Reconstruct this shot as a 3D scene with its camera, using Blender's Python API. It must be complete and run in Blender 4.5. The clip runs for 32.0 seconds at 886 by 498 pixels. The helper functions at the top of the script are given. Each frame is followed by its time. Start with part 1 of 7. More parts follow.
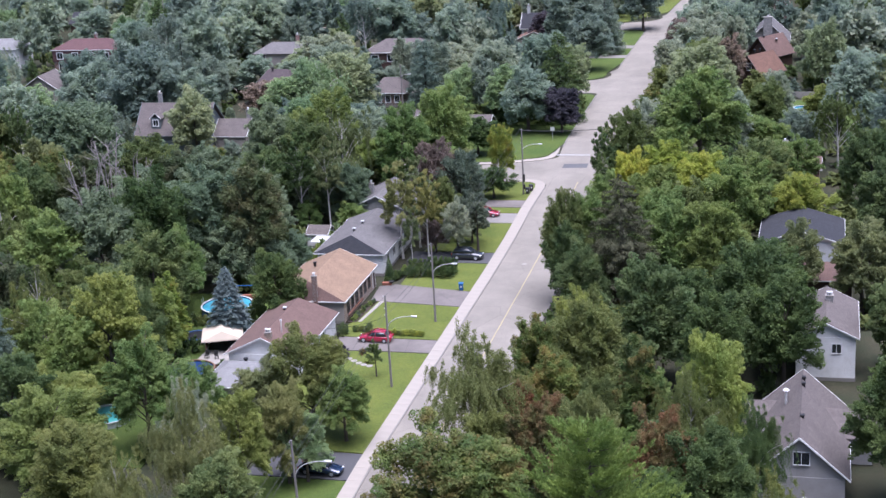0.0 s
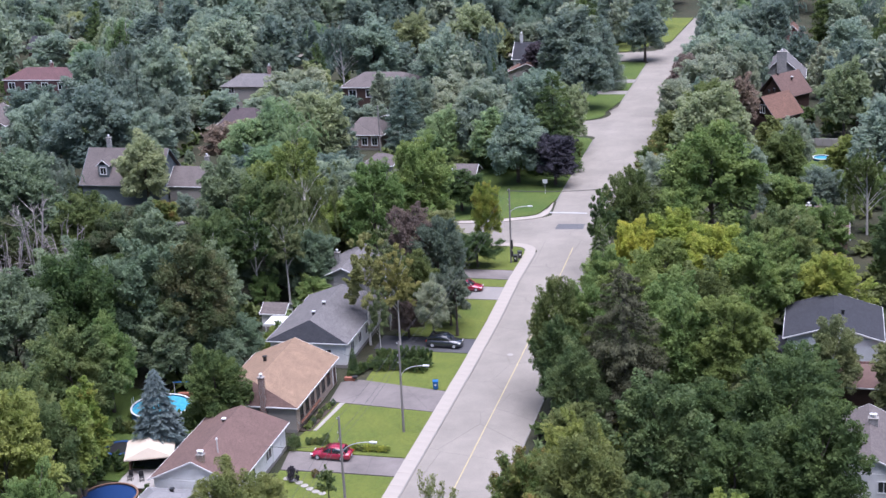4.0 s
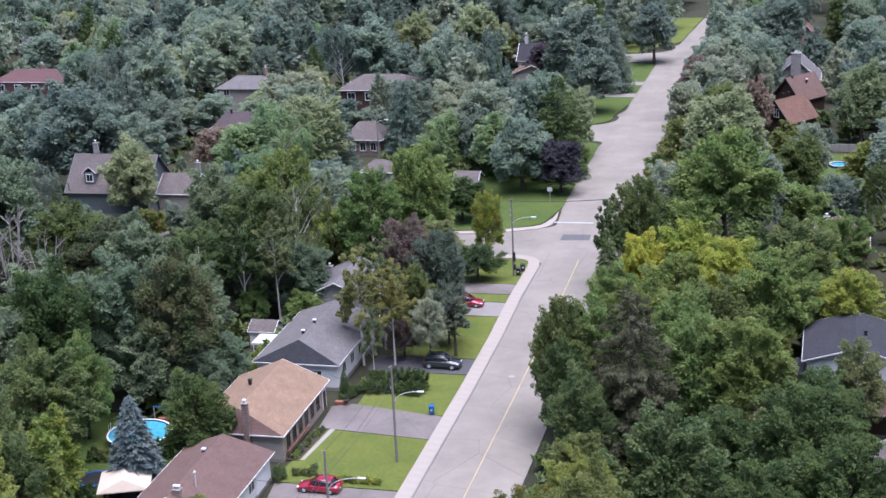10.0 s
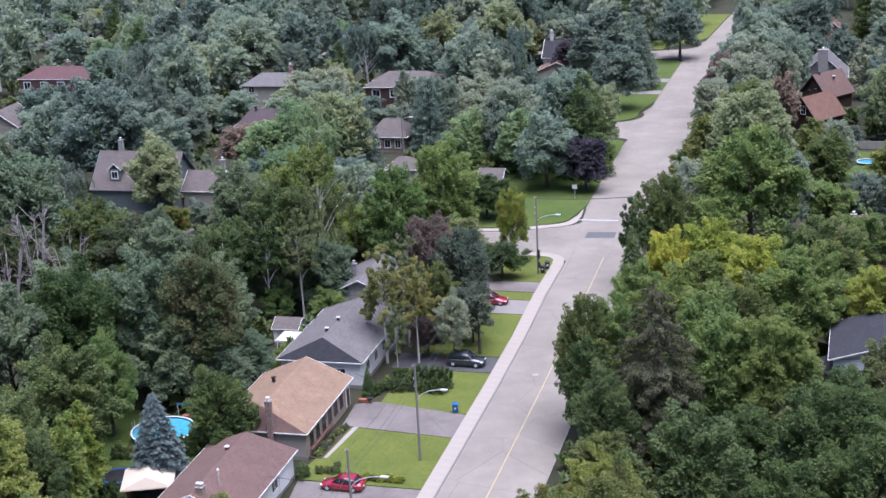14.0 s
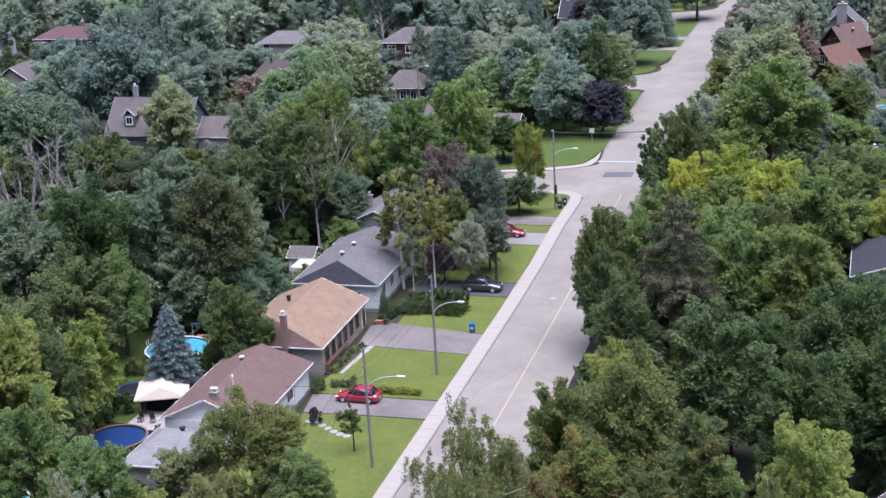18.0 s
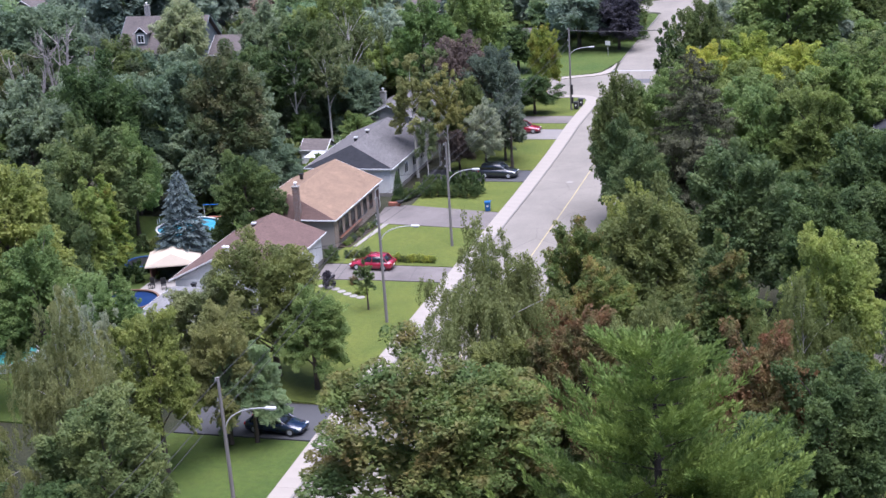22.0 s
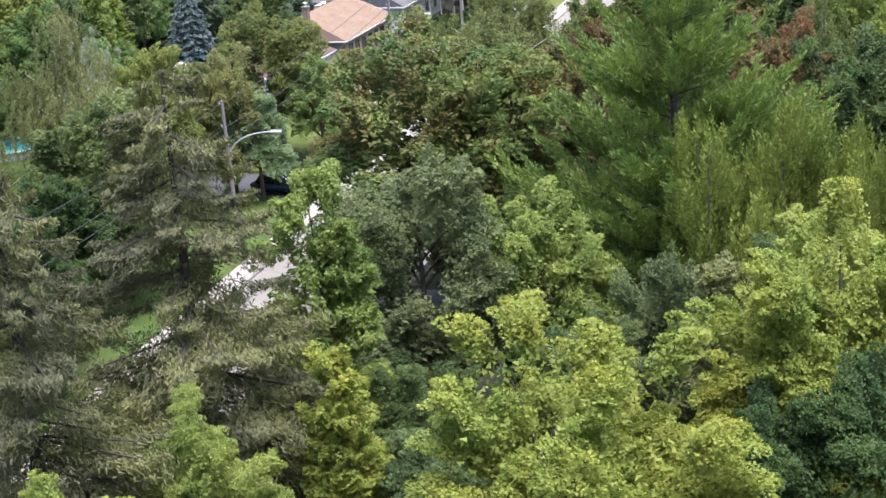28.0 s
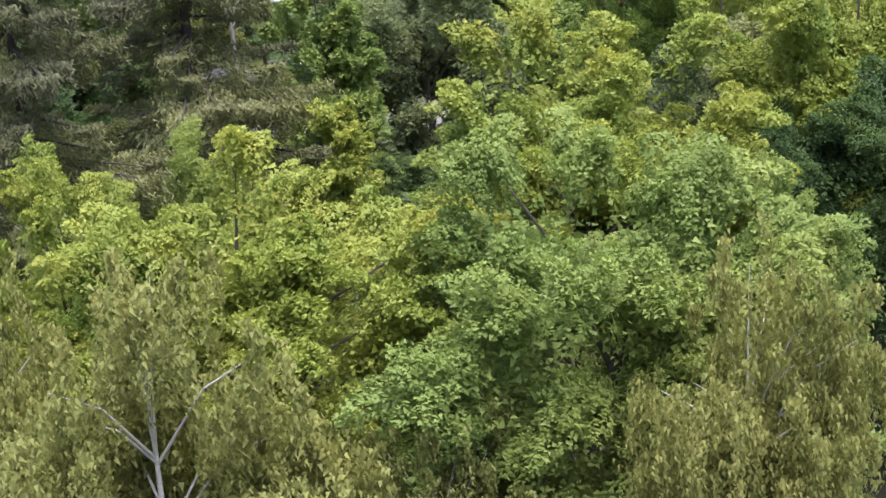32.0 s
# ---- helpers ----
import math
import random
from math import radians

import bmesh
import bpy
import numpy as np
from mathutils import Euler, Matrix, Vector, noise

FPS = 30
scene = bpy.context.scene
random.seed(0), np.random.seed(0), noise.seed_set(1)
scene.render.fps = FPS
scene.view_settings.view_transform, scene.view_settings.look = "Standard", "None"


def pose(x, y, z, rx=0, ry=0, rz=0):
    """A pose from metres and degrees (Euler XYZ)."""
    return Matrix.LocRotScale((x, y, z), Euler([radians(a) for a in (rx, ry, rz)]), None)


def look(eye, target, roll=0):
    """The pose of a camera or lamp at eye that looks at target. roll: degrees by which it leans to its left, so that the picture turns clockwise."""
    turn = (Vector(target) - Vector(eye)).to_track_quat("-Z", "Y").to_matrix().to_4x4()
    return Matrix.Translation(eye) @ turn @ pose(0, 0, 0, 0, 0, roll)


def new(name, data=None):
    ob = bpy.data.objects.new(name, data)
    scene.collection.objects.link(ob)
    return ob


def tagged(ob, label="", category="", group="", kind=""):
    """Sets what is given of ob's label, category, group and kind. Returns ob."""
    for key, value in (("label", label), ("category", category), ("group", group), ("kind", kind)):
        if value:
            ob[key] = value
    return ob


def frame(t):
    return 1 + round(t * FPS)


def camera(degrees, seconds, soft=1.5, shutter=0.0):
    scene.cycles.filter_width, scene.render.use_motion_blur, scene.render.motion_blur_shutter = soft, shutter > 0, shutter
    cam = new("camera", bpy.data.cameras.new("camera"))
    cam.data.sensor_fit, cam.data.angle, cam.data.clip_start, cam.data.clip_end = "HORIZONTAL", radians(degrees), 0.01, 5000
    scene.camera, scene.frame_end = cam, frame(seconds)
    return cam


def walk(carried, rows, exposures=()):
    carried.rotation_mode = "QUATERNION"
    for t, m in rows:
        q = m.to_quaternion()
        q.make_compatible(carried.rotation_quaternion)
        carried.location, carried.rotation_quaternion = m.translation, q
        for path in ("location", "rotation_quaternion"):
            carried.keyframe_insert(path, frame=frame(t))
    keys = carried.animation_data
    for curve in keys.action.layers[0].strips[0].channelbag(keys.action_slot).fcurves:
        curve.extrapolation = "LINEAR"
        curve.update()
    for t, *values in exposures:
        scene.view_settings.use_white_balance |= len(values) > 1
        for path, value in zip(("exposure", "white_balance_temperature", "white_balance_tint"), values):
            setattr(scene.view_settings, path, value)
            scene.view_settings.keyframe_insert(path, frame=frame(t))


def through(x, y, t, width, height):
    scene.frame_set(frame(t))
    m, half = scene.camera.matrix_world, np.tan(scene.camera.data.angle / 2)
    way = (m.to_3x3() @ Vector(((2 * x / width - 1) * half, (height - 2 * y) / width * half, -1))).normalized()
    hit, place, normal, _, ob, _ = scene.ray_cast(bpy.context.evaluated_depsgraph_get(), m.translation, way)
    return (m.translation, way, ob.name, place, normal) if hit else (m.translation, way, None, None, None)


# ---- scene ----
cam = camera(32.260, 32.0, soft=1.5)

# seconds, place in metres, turn to the left of +y, pitch and lean in degrees
PATH = [
    (0, 49.954, -181.614, 70.507, 14.906, -17.825, -3.494),
    (0.5, 49.268, -177.473, 70.632, 14.882, -17.809, -3.387),
    (1, 48.538, -173.217, 70.754, 14.849, -17.805, -3.277),
    (1.5, 47.784, -168.820, 70.780, 14.816, -17.787, -3.205),
    (2, 47.118, -164.499, 70.762, 14.820, -17.759, -3.207),
    (2.5, 46.553, -160.436, 70.812, 14.869, -17.745, -3.214),
    (3, 46.036, -156.662, 70.896, 14.895, -17.723, -3.181),
    (3.5, 45.527, -153.128, 70.930, 14.848, -17.677, -3.133),
    (5.5, 44.240, -142.836, 70.981, 14.309, -17.648, -3.060),
    (6, 44.098, -141.431, 70.755, 14.205, -17.628, -3.107),
    (6.5, 43.987, -140.379, 70.595, 14.105, -17.622, -3.119),
    (7, 43.917, -139.712, 70.426, 14.018, -17.620, -3.103),
    (7.5, 43.840, -139.379, 70.227, 13.953, -17.625, -3.087),
    (8, 43.748, -139.250, 70.008, 14.082, -17.630, -3.074),
    (8.5, 43.686, -139.178, 69.776, 14.380, -17.616, -3.040),
    (9, 43.668, -139.146, 69.615, 14.642, -17.636, -3.107),
    (9.5, 43.636, -139.106, 69.523, 14.855, -17.669, -3.103),
    (10, 43.576, -138.999, 69.440, 15.046, -17.688, -3.122),
    (10.5, 43.558, -138.867, 69.385, 15.218, -17.705, -3.155),
    (11, 43.571, -138.745, 69.360, 15.369, -17.724, -3.177),
    (11.5, 43.596, -138.634, 69.367, 15.503, -17.742, -3.216),
    (12, 43.623, -138.513, 69.416, 15.620, -17.757, -3.264),
    (12.5, 43.602, -138.392, 69.482, 15.711, -17.769, -3.285),
    (13, 43.566, -138.316, 69.517, 15.804, -17.771, -3.292),
    (13.5, 43.589, -138.334, 69.503, 15.929, -17.763, -3.314),
    (14, 43.638, -138.458, 69.379, 16.058, -17.755, -3.355),
    (14.5, 43.624, -138.605, 69.066, 16.168, -17.743, -3.395),
    (16.5, 43.578, -139.184, 64.746, 16.508, -17.625, -3.509),
    (17, 43.317, -139.341, 63.206, 16.511, -17.635, -3.453),
    (17.5, 43.209, -139.553, 61.699, 16.555, -17.655, -3.465),
    (18, 43.229, -139.775, 60.143, 16.632, -17.668, -3.522),
    (18.5, 43.297, -140.115, 58.594, 16.702, -17.673, -3.567),
    (19, 43.377, -140.480, 57.066, 16.770, -17.685, -3.631),
    (19.5, 43.385, -140.660, 55.445, 16.853, -17.697, -3.732),
    (20, 43.316, -140.844, 53.799, 16.920, -17.716, -3.786),
    (20.5, 43.264, -141.111, 52.261, 16.989, -17.758, -3.838),
    (21, 43.194, -141.220, 50.689, 17.098, -17.800, -3.928),
    (21.5, 43.046, -141.228, 48.939, 17.196, -17.801, -4.002),
    (22, 42.925, -141.429, 47.257, 17.249, -17.811, -4.010),
    (22.5, 42.933, -141.811, 45.759, 17.306, -17.865, -3.960),
    (23, 42.992, -142.113, 44.195, 17.399, -17.890, -3.954),
    (23.5, 43.022, -142.343, 42.582, 17.487, -17.883, -4.022),
    (24, 43.023, -142.651, 41.087, 17.535, -17.891, -4.065),
    (24.5, 43.015, -142.944, 39.641, 17.578, -17.907, -4.075),
    (25, 42.997, -143.135, 38.158, 17.636, -17.921, -4.130),
    (25.5, 42.952, -143.299, 36.673, 17.678, -17.948, -4.213),
    (27.5, 42.959, -144.072, 30.951, 17.874, -17.877, -4.127),
    (28, 42.957, -144.261, 29.708, 17.913, -17.871, -4.207),
    (28.5, 42.928, -144.450, 28.525, 17.936, -17.889, -4.261),
    (29, 42.864, -144.639, 27.383, 17.944, -17.896, -4.256),
    (29.5, 42.814, -144.828, 26.296, 17.963, -17.885, -4.241),
    (30, 42.802, -145.017, 25.274, 18.002, -17.877, -4.247),
    (30.5, 42.779, -145.206, 24.285, 18.020, -17.858, -4.248),
    (31, 42.739, -145.395, 23.315, 18.016, -17.818, -4.260),
    (31.5, 42.717, -145.584, 22.369, 18.037, -17.767, -4.277),
    (32, 42.711, -145.773, 21.438, 18.081, -17.708, -4.263),
]


def flight(t, x, y, z, yaw, pitch, lean):
    ahead = Vector((-math.sin(radians(yaw)) * math.cos(radians(pitch)), math.cos(radians(yaw)) * math.cos(radians(pitch)), math.sin(radians(pitch))))
    eye = Vector((x, y, z))
    return (t, look(eye, eye + ahead, lean))


walk(cam, [flight(*row) for row in PATH], [(0, 1.1, 5600, 24), (9, 1.02, 5600, 24), (14, 1.02, 5600, 24), (21, 1.09, 5560, 24), (25, 1.4, 5700, 21), (28, 1.56, 5840, 17), (32, 1.52, 6020, 16)])

# ---- light ----
world = bpy.data.worlds.new("sky")
scene.world = world
world.use_nodes = True
SUN_UP, SUN_FROM = 79.0, (0.8, -0.6)  # height in degrees; direction on the plan from which the light comes
nt = world.node_tree
sky = nt.nodes.new("ShaderNodeTexSky")
sky.sky_type, sky.sun_disc = "NISHITA", False
sky.sun_elevation, sky.sun_rotation = radians(SUN_UP), math.atan2(SUN_FROM[0], SUN_FROM[1])
sky.air_density, sky.dust_density, sky.ozone_density = 1.0, 3.0, 1.0
back = next(n for n in nt.nodes if n.type == "BACKGROUND")
back.inputs["Strength"].default_value = 0.08
nt.links.new(sky.outputs[0], back.inputs["Color"])
lamp = bpy.data.lights.new("sun", "SUN")
lamp.energy, lamp.angle, lamp.color = 3.5, radians(60), (1.0, 0.975, 0.95)
su = radians(SUN_UP)
new("sun", lamp).matrix_world = look((SUN_FROM[0] * math.cos(su) * 200, SUN_FROM[1] * math.cos(su) * 200, math.sin(su) * 200), (0, 0, 0))
scene.view_settings.exposure = 1.5

# ---- materials ----


def material(name, rough=0.9, metal=0.0):
    m = bpy.data.materials.new(name)
    m.use_nodes = True
    t = m.node_tree
    p = t.nodes["Principled BSDF"]
    p.inputs["Roughness"].default_value = rough
    p.inputs["Metallic"].default_value = metal
    return m, t, p


def ramp(t, fac, stops):
    r = t.nodes.new("ShaderNodeValToRGB")
    while len(r.color_ramp.elements) < len(stops):
        r.color_ramp.elements.new(0.5)
    for e, (at, c) in zip(r.color_ramp.elements, stops):
        e.position, e.color = at, (*c, 1)
    t.links.new(fac, r.inputs[0])
    return r.outputs[0]


def noise_of(t, scale, detail=4, rough=0.6, coords="Object"):
    tc = t.nodes.new("ShaderNodeTexCoord")
    n = t.nodes.new("ShaderNodeTexNoise")
    n.inputs["Scale"].default_value, n.inputs["Detail"].default_value, n.inputs["Roughness"].default_value = scale, detail, rough
    t.links.new(tc.outputs[coords], n.inputs["Vector"])
    return n.outputs["Fac"]


def mixed(t, fac, a, b, how="MIX"):
    n = t.nodes.new("ShaderNodeMix")
    n.data_type, n.blend_type = "RGBA", how
    for key, v in ((0, fac), (6, a), (7, b)):
        if isinstance(v, (int, float)):
            n.inputs[key].default_value = v
        elif isinstance(v, tuple):
            n.inputs[key].default_value = (*v, 1)
        else:
            t.links.new(v, n.inputs[key])
    return n.outputs[2]


def bump(t, p, height, strength, distance=0.02):
    b = t.nodes.new("ShaderNodeBump")
    b.inputs["Strength"].default_value, b.inputs["Distance"].default_value = strength, distance
    t.links.new(height, b.inputs["Height"])
    t.links.new(b.outputs[0], p.inputs["Normal"])


def shade(c, k):
    return tuple(min(1.0, v * k) for v in c)


def surface(name, c, rough=0.9, coarse=0.5, fine=12.0, spread=0.25, relief=0.3, metal=0.0, coords="Object"):
    """A surface with stains at one scale and grain at another."""
    m, t, p = material(name, rough, metal)
    big = ramp(t, noise_of(t, coarse, 5, 0.65, coords), [(0.3, shade(c, 1 - spread)), (0.7, shade(c, 1 + spread))])
    grain = noise_of(t, fine, 3, 0.7, coords)
    col = mixed(t, 0.5, big, ramp(t, grain, [(0.3, shade(c, 1 - spread)), (0.7, shade(c, 1 + spread))]))
    t.links.new(col, p.inputs["Base Color"])
    if relief:
        bump(t, p, grain, relief)
    return m


def leaf_material(name, c, tip, rough=0.55, through=0.42, spread=0.12, vary=1.0, glow=(1.1, 1.14, 0.9), other=None, amount=0.25, start=0.55):
    """Leaves: each its own shade, patches of tip colour, and light that comes through. other: a second colour on some leaves."""
    m, t, p = material(name, rough)
    c, tip, other = shade(c, 1.22), shade(tip, 1.22), other and shade(other, 1.22)
    geo = t.nodes.new("ShaderNodeNewGeometry")
    info = t.nodes.new("ShaderNodeObjectInfo")
    patch = ramp(t, noise_of(t, 0.42, 3, 0.6), [(0.38, (0, 0, 0)), (0.66, (1, 1, 1))])
    col = mixed(t, patch, c, tip)
    if other:
        some = ramp(t, noise_of(t, 0.3, 4, 0.7), [(start, (0, 0, 0)), (start + amount, (1, 1, 1))])
        col = mixed(t, some, col, other)
    each = ramp(t, geo.outputs["Random Per Island"], [(0.0, (1 - spread,) * 3), (1.0, (1 + spread * 1.1,) * 3)])
    col = mixed(t, 1.0, col, each, "MULTIPLY")
    tree = ramp(t, info.outputs["Random"], [(0.0, (1 - 0.22 * vary, 1 - 0.14 * vary, 1 - 0.16 * vary)), (0.5, (1.0, 1.0, 1.0)), (1.0, (1 + 0.2 * vary, 1 + 0.12 * vary, 1.0))])
    col = mixed(t, 1.0, col, tree, "MULTIPLY")
    t.links.new(col, p.inputs["Base Color"])
    p.inputs["Specular IOR Level"].default_value = 0.2
    tr = t.nodes.new("ShaderNodeBsdfTranslucent")
    t.links.new(mixed(t, 1.0, col, glow, "MULTIPLY"), tr.inputs["Color"])
    mx = t.nodes.new("ShaderNodeMixShader")
    mx.inputs[0].default_value = through
    out = next(n for n in t.nodes if n.type == "OUTPUT_MATERIAL")
    t.links.new(p.outputs[0], mx.inputs[1])
    t.links.new(tr.outputs[0], mx.inputs[2])
    t.links.new(mx.outputs[0], out.inputs["Surface"])
    return m


def shingles(name, c, spread=0.2):
    m, t, p = material(name, 0.92)
    tc = t.nodes.new("ShaderNodeTexCoord")
    br = t.nodes.new("ShaderNodeTexBrick")
    br.inputs["Scale"].default_value = 1.0
    br.inputs["Brick Width"].default_value, br.inputs["Row Height"].default_value = 0.33, 0.12
    br.inputs["Mortar Size"].default_value, br.inputs["Bias"].default_value = 0.006, 0.0
    br.inputs["Color1"].default_value, br.inputs["Color2"].default_value = (*shade(c, 1 - spread), 1), (*shade(c, 1 + spread), 1)
    br.inputs["Mortar"].default_value = (*shade(c, 0.45), 1)
    t.links.new(tc.outputs["UV"], br.inputs["Vector"])
    stain = ramp(t, noise_of(t, 0.6, 5, 0.7), [(0.25, (0.78, 0.77, 0.76)), (0.75, (1.12, 1.1, 1.08))])
    t.links.new(mixed(t, 1.0, br.outputs["Color"], stain, "MULTIPLY"), p.inputs["Base Color"])
    bump(t, p, br.outputs["Fac"], -0.4, 0.01)
    return m


def boards(name, c, step=0.15, rough=0.6):
    """Horizontal siding."""
    m, t, p = material(name, rough)
    tc = t.nodes.new("ShaderNodeTexCoord")
    w = t.nodes.new("ShaderNodeTexWave")
    w.bands_direction, w.wave_profile = "Z", "SAW"
    w.inputs["Scale"].default_value = 2 * math.pi / 20 / step
    t.links.new(tc.outputs["Object"], w.inputs["Vector"])
    col = ramp(t, w.outputs["Fac"], [(0.0, shade(c, 0.7)), (0.12, c), (1.0, shade(c, 1.05))])
    dirt = ramp(t, noise_of(t, 0.9, 5, 0.7), [(0.3, (0.85, 0.84, 0.82)), (0.7, (1.05, 1.05, 1.05))])
    t.links.new(mixed(t, 1.0, col, dirt, "MULTIPLY"), p.inputs["Base Color"])
    bump(t, p, w.outputs["Fac"], 0.3, 0.01)
    return m


def bricks(name, c):
    m, t, p = material(name, 0.9)
    tc = t.nodes.new("ShaderNodeTexCoord")
    br = t.nodes.new("ShaderNodeTexBrick")
    br.inputs["Scale"].default_value = 1.0
    br.inputs["Brick Width"].default_value, br.inputs["Row Height"].default_value, br.inputs["Mortar Size"].default_value = 0.22, 0.075, 0.008
    br.inputs["Color1"].default_value, br.inputs["Color2"].default_value = (*shade(c, 0.8), 1), (*shade(c, 1.2), 1)
    br.inputs["Mortar"].default_value = (0.4, 0.38, 0.35, 1)
    t.links.new(tc.outputs["UV"], br.inputs["Vector"])
    t.links.new(br.outputs["Color"], p.inputs["Base Color"])
    bump(t, p, br.outputs["Fac"], -0.4, 0.01)
    return m


def grass_material(name, c, dry):
    m, t, p = material(name, 0.95)
    big = ramp(t, noise_of(t, 0.22, 5, 0.65), [(0.32, c), (0.68, dry)])
    mid = ramp(t, noise_of(t, 2.2, 4, 0.7), [(0.3, (0.8, 0.8, 0.8)), (0.7, (1.18, 1.18, 1.1))])
    fine = noise_of(t, 40, 2, 0.7)
    col = mixed(t, 1.0, big, mid, "MULTIPLY")
    col = mixed(t, 1.0, col, ramp(t, fine, [(0.3, (0.65, 0.7, 0.6)), (0.7, (1.3, 1.25, 1.2))]), "MULTIPLY")
    t.links.new(col, p.inputs["Base Color"])
    bump(t, p, fine, 0.8, 0.04)
    return m


def asphalt_material(name, c, spread=0.13):
    m, t, p = material(name, 0.88)
    big = ramp(t, noise_of(t, 0.11, 6, 0.7), [(0.3, shade(c, 1 - spread)), (0.7, shade(c, 1 + spread))])
    fine = noise_of(t, 60, 2, 0.8)
    col = mixed(t, 1.0, big, ramp(t, fine, [(0.25, (0.8, 0.8, 0.8)), (0.75, (1.2, 1.2, 1.2))]), "MULTIPLY")
    # thin wandering cracks, sealed darker
    tc = t.nodes.new("ShaderNodeTexCoord")
    v = t.nodes.new("ShaderNodeTexVoronoi")
    v.feature = "DISTANCE_TO_EDGE"
    v.inputs["Scale"].default_value = 0.13
    wob = t.nodes.new("ShaderNodeTexNoise")
    wob.inputs["Scale"].default_value, wob.inputs["Detail"].default_value = 0.5, 4
    t.links.new(tc.outputs["Object"], wob.inputs["Vector"])
    t.links.new(mixed(t, 0.86, wob.outputs["Color"], tc.outputs["Object"]), v.inputs["Vector"])
    crack = ramp(t, v.outputs["Distance"], [(0.0, (0.7, 0.7, 0.7)), (0.005, (1, 1, 1))])
    t.links.new(mixed(t, 1.0, col, crack, "MULTIPLY"), p.inputs["Base Color"])
    bump(t, p, fine, 0.4, 0.01)
    return m


def glass_pane(name, tint=(0.02, 0.025, 0.03)):
    m, t, p = material(name, 0.08)
    p.inputs["Base Color"].default_value = (*tint, 1)
    p.inputs["Specular IOR Level"].default_value = 0.9
    return m


def paint(name, c, rough=0.35, coat=0.0):
    m, t, p = material(name, rough)
    dust = ramp(t, noise_of(t, 3.0, 4, 0.7), [(0.3, shade(c, 0.92)), (0.75, shade(c, 1.06))])
    t.links.new(dust, p.inputs["Base Color"])
    p.inputs["Coat Weight"].default_value = coat
    return m


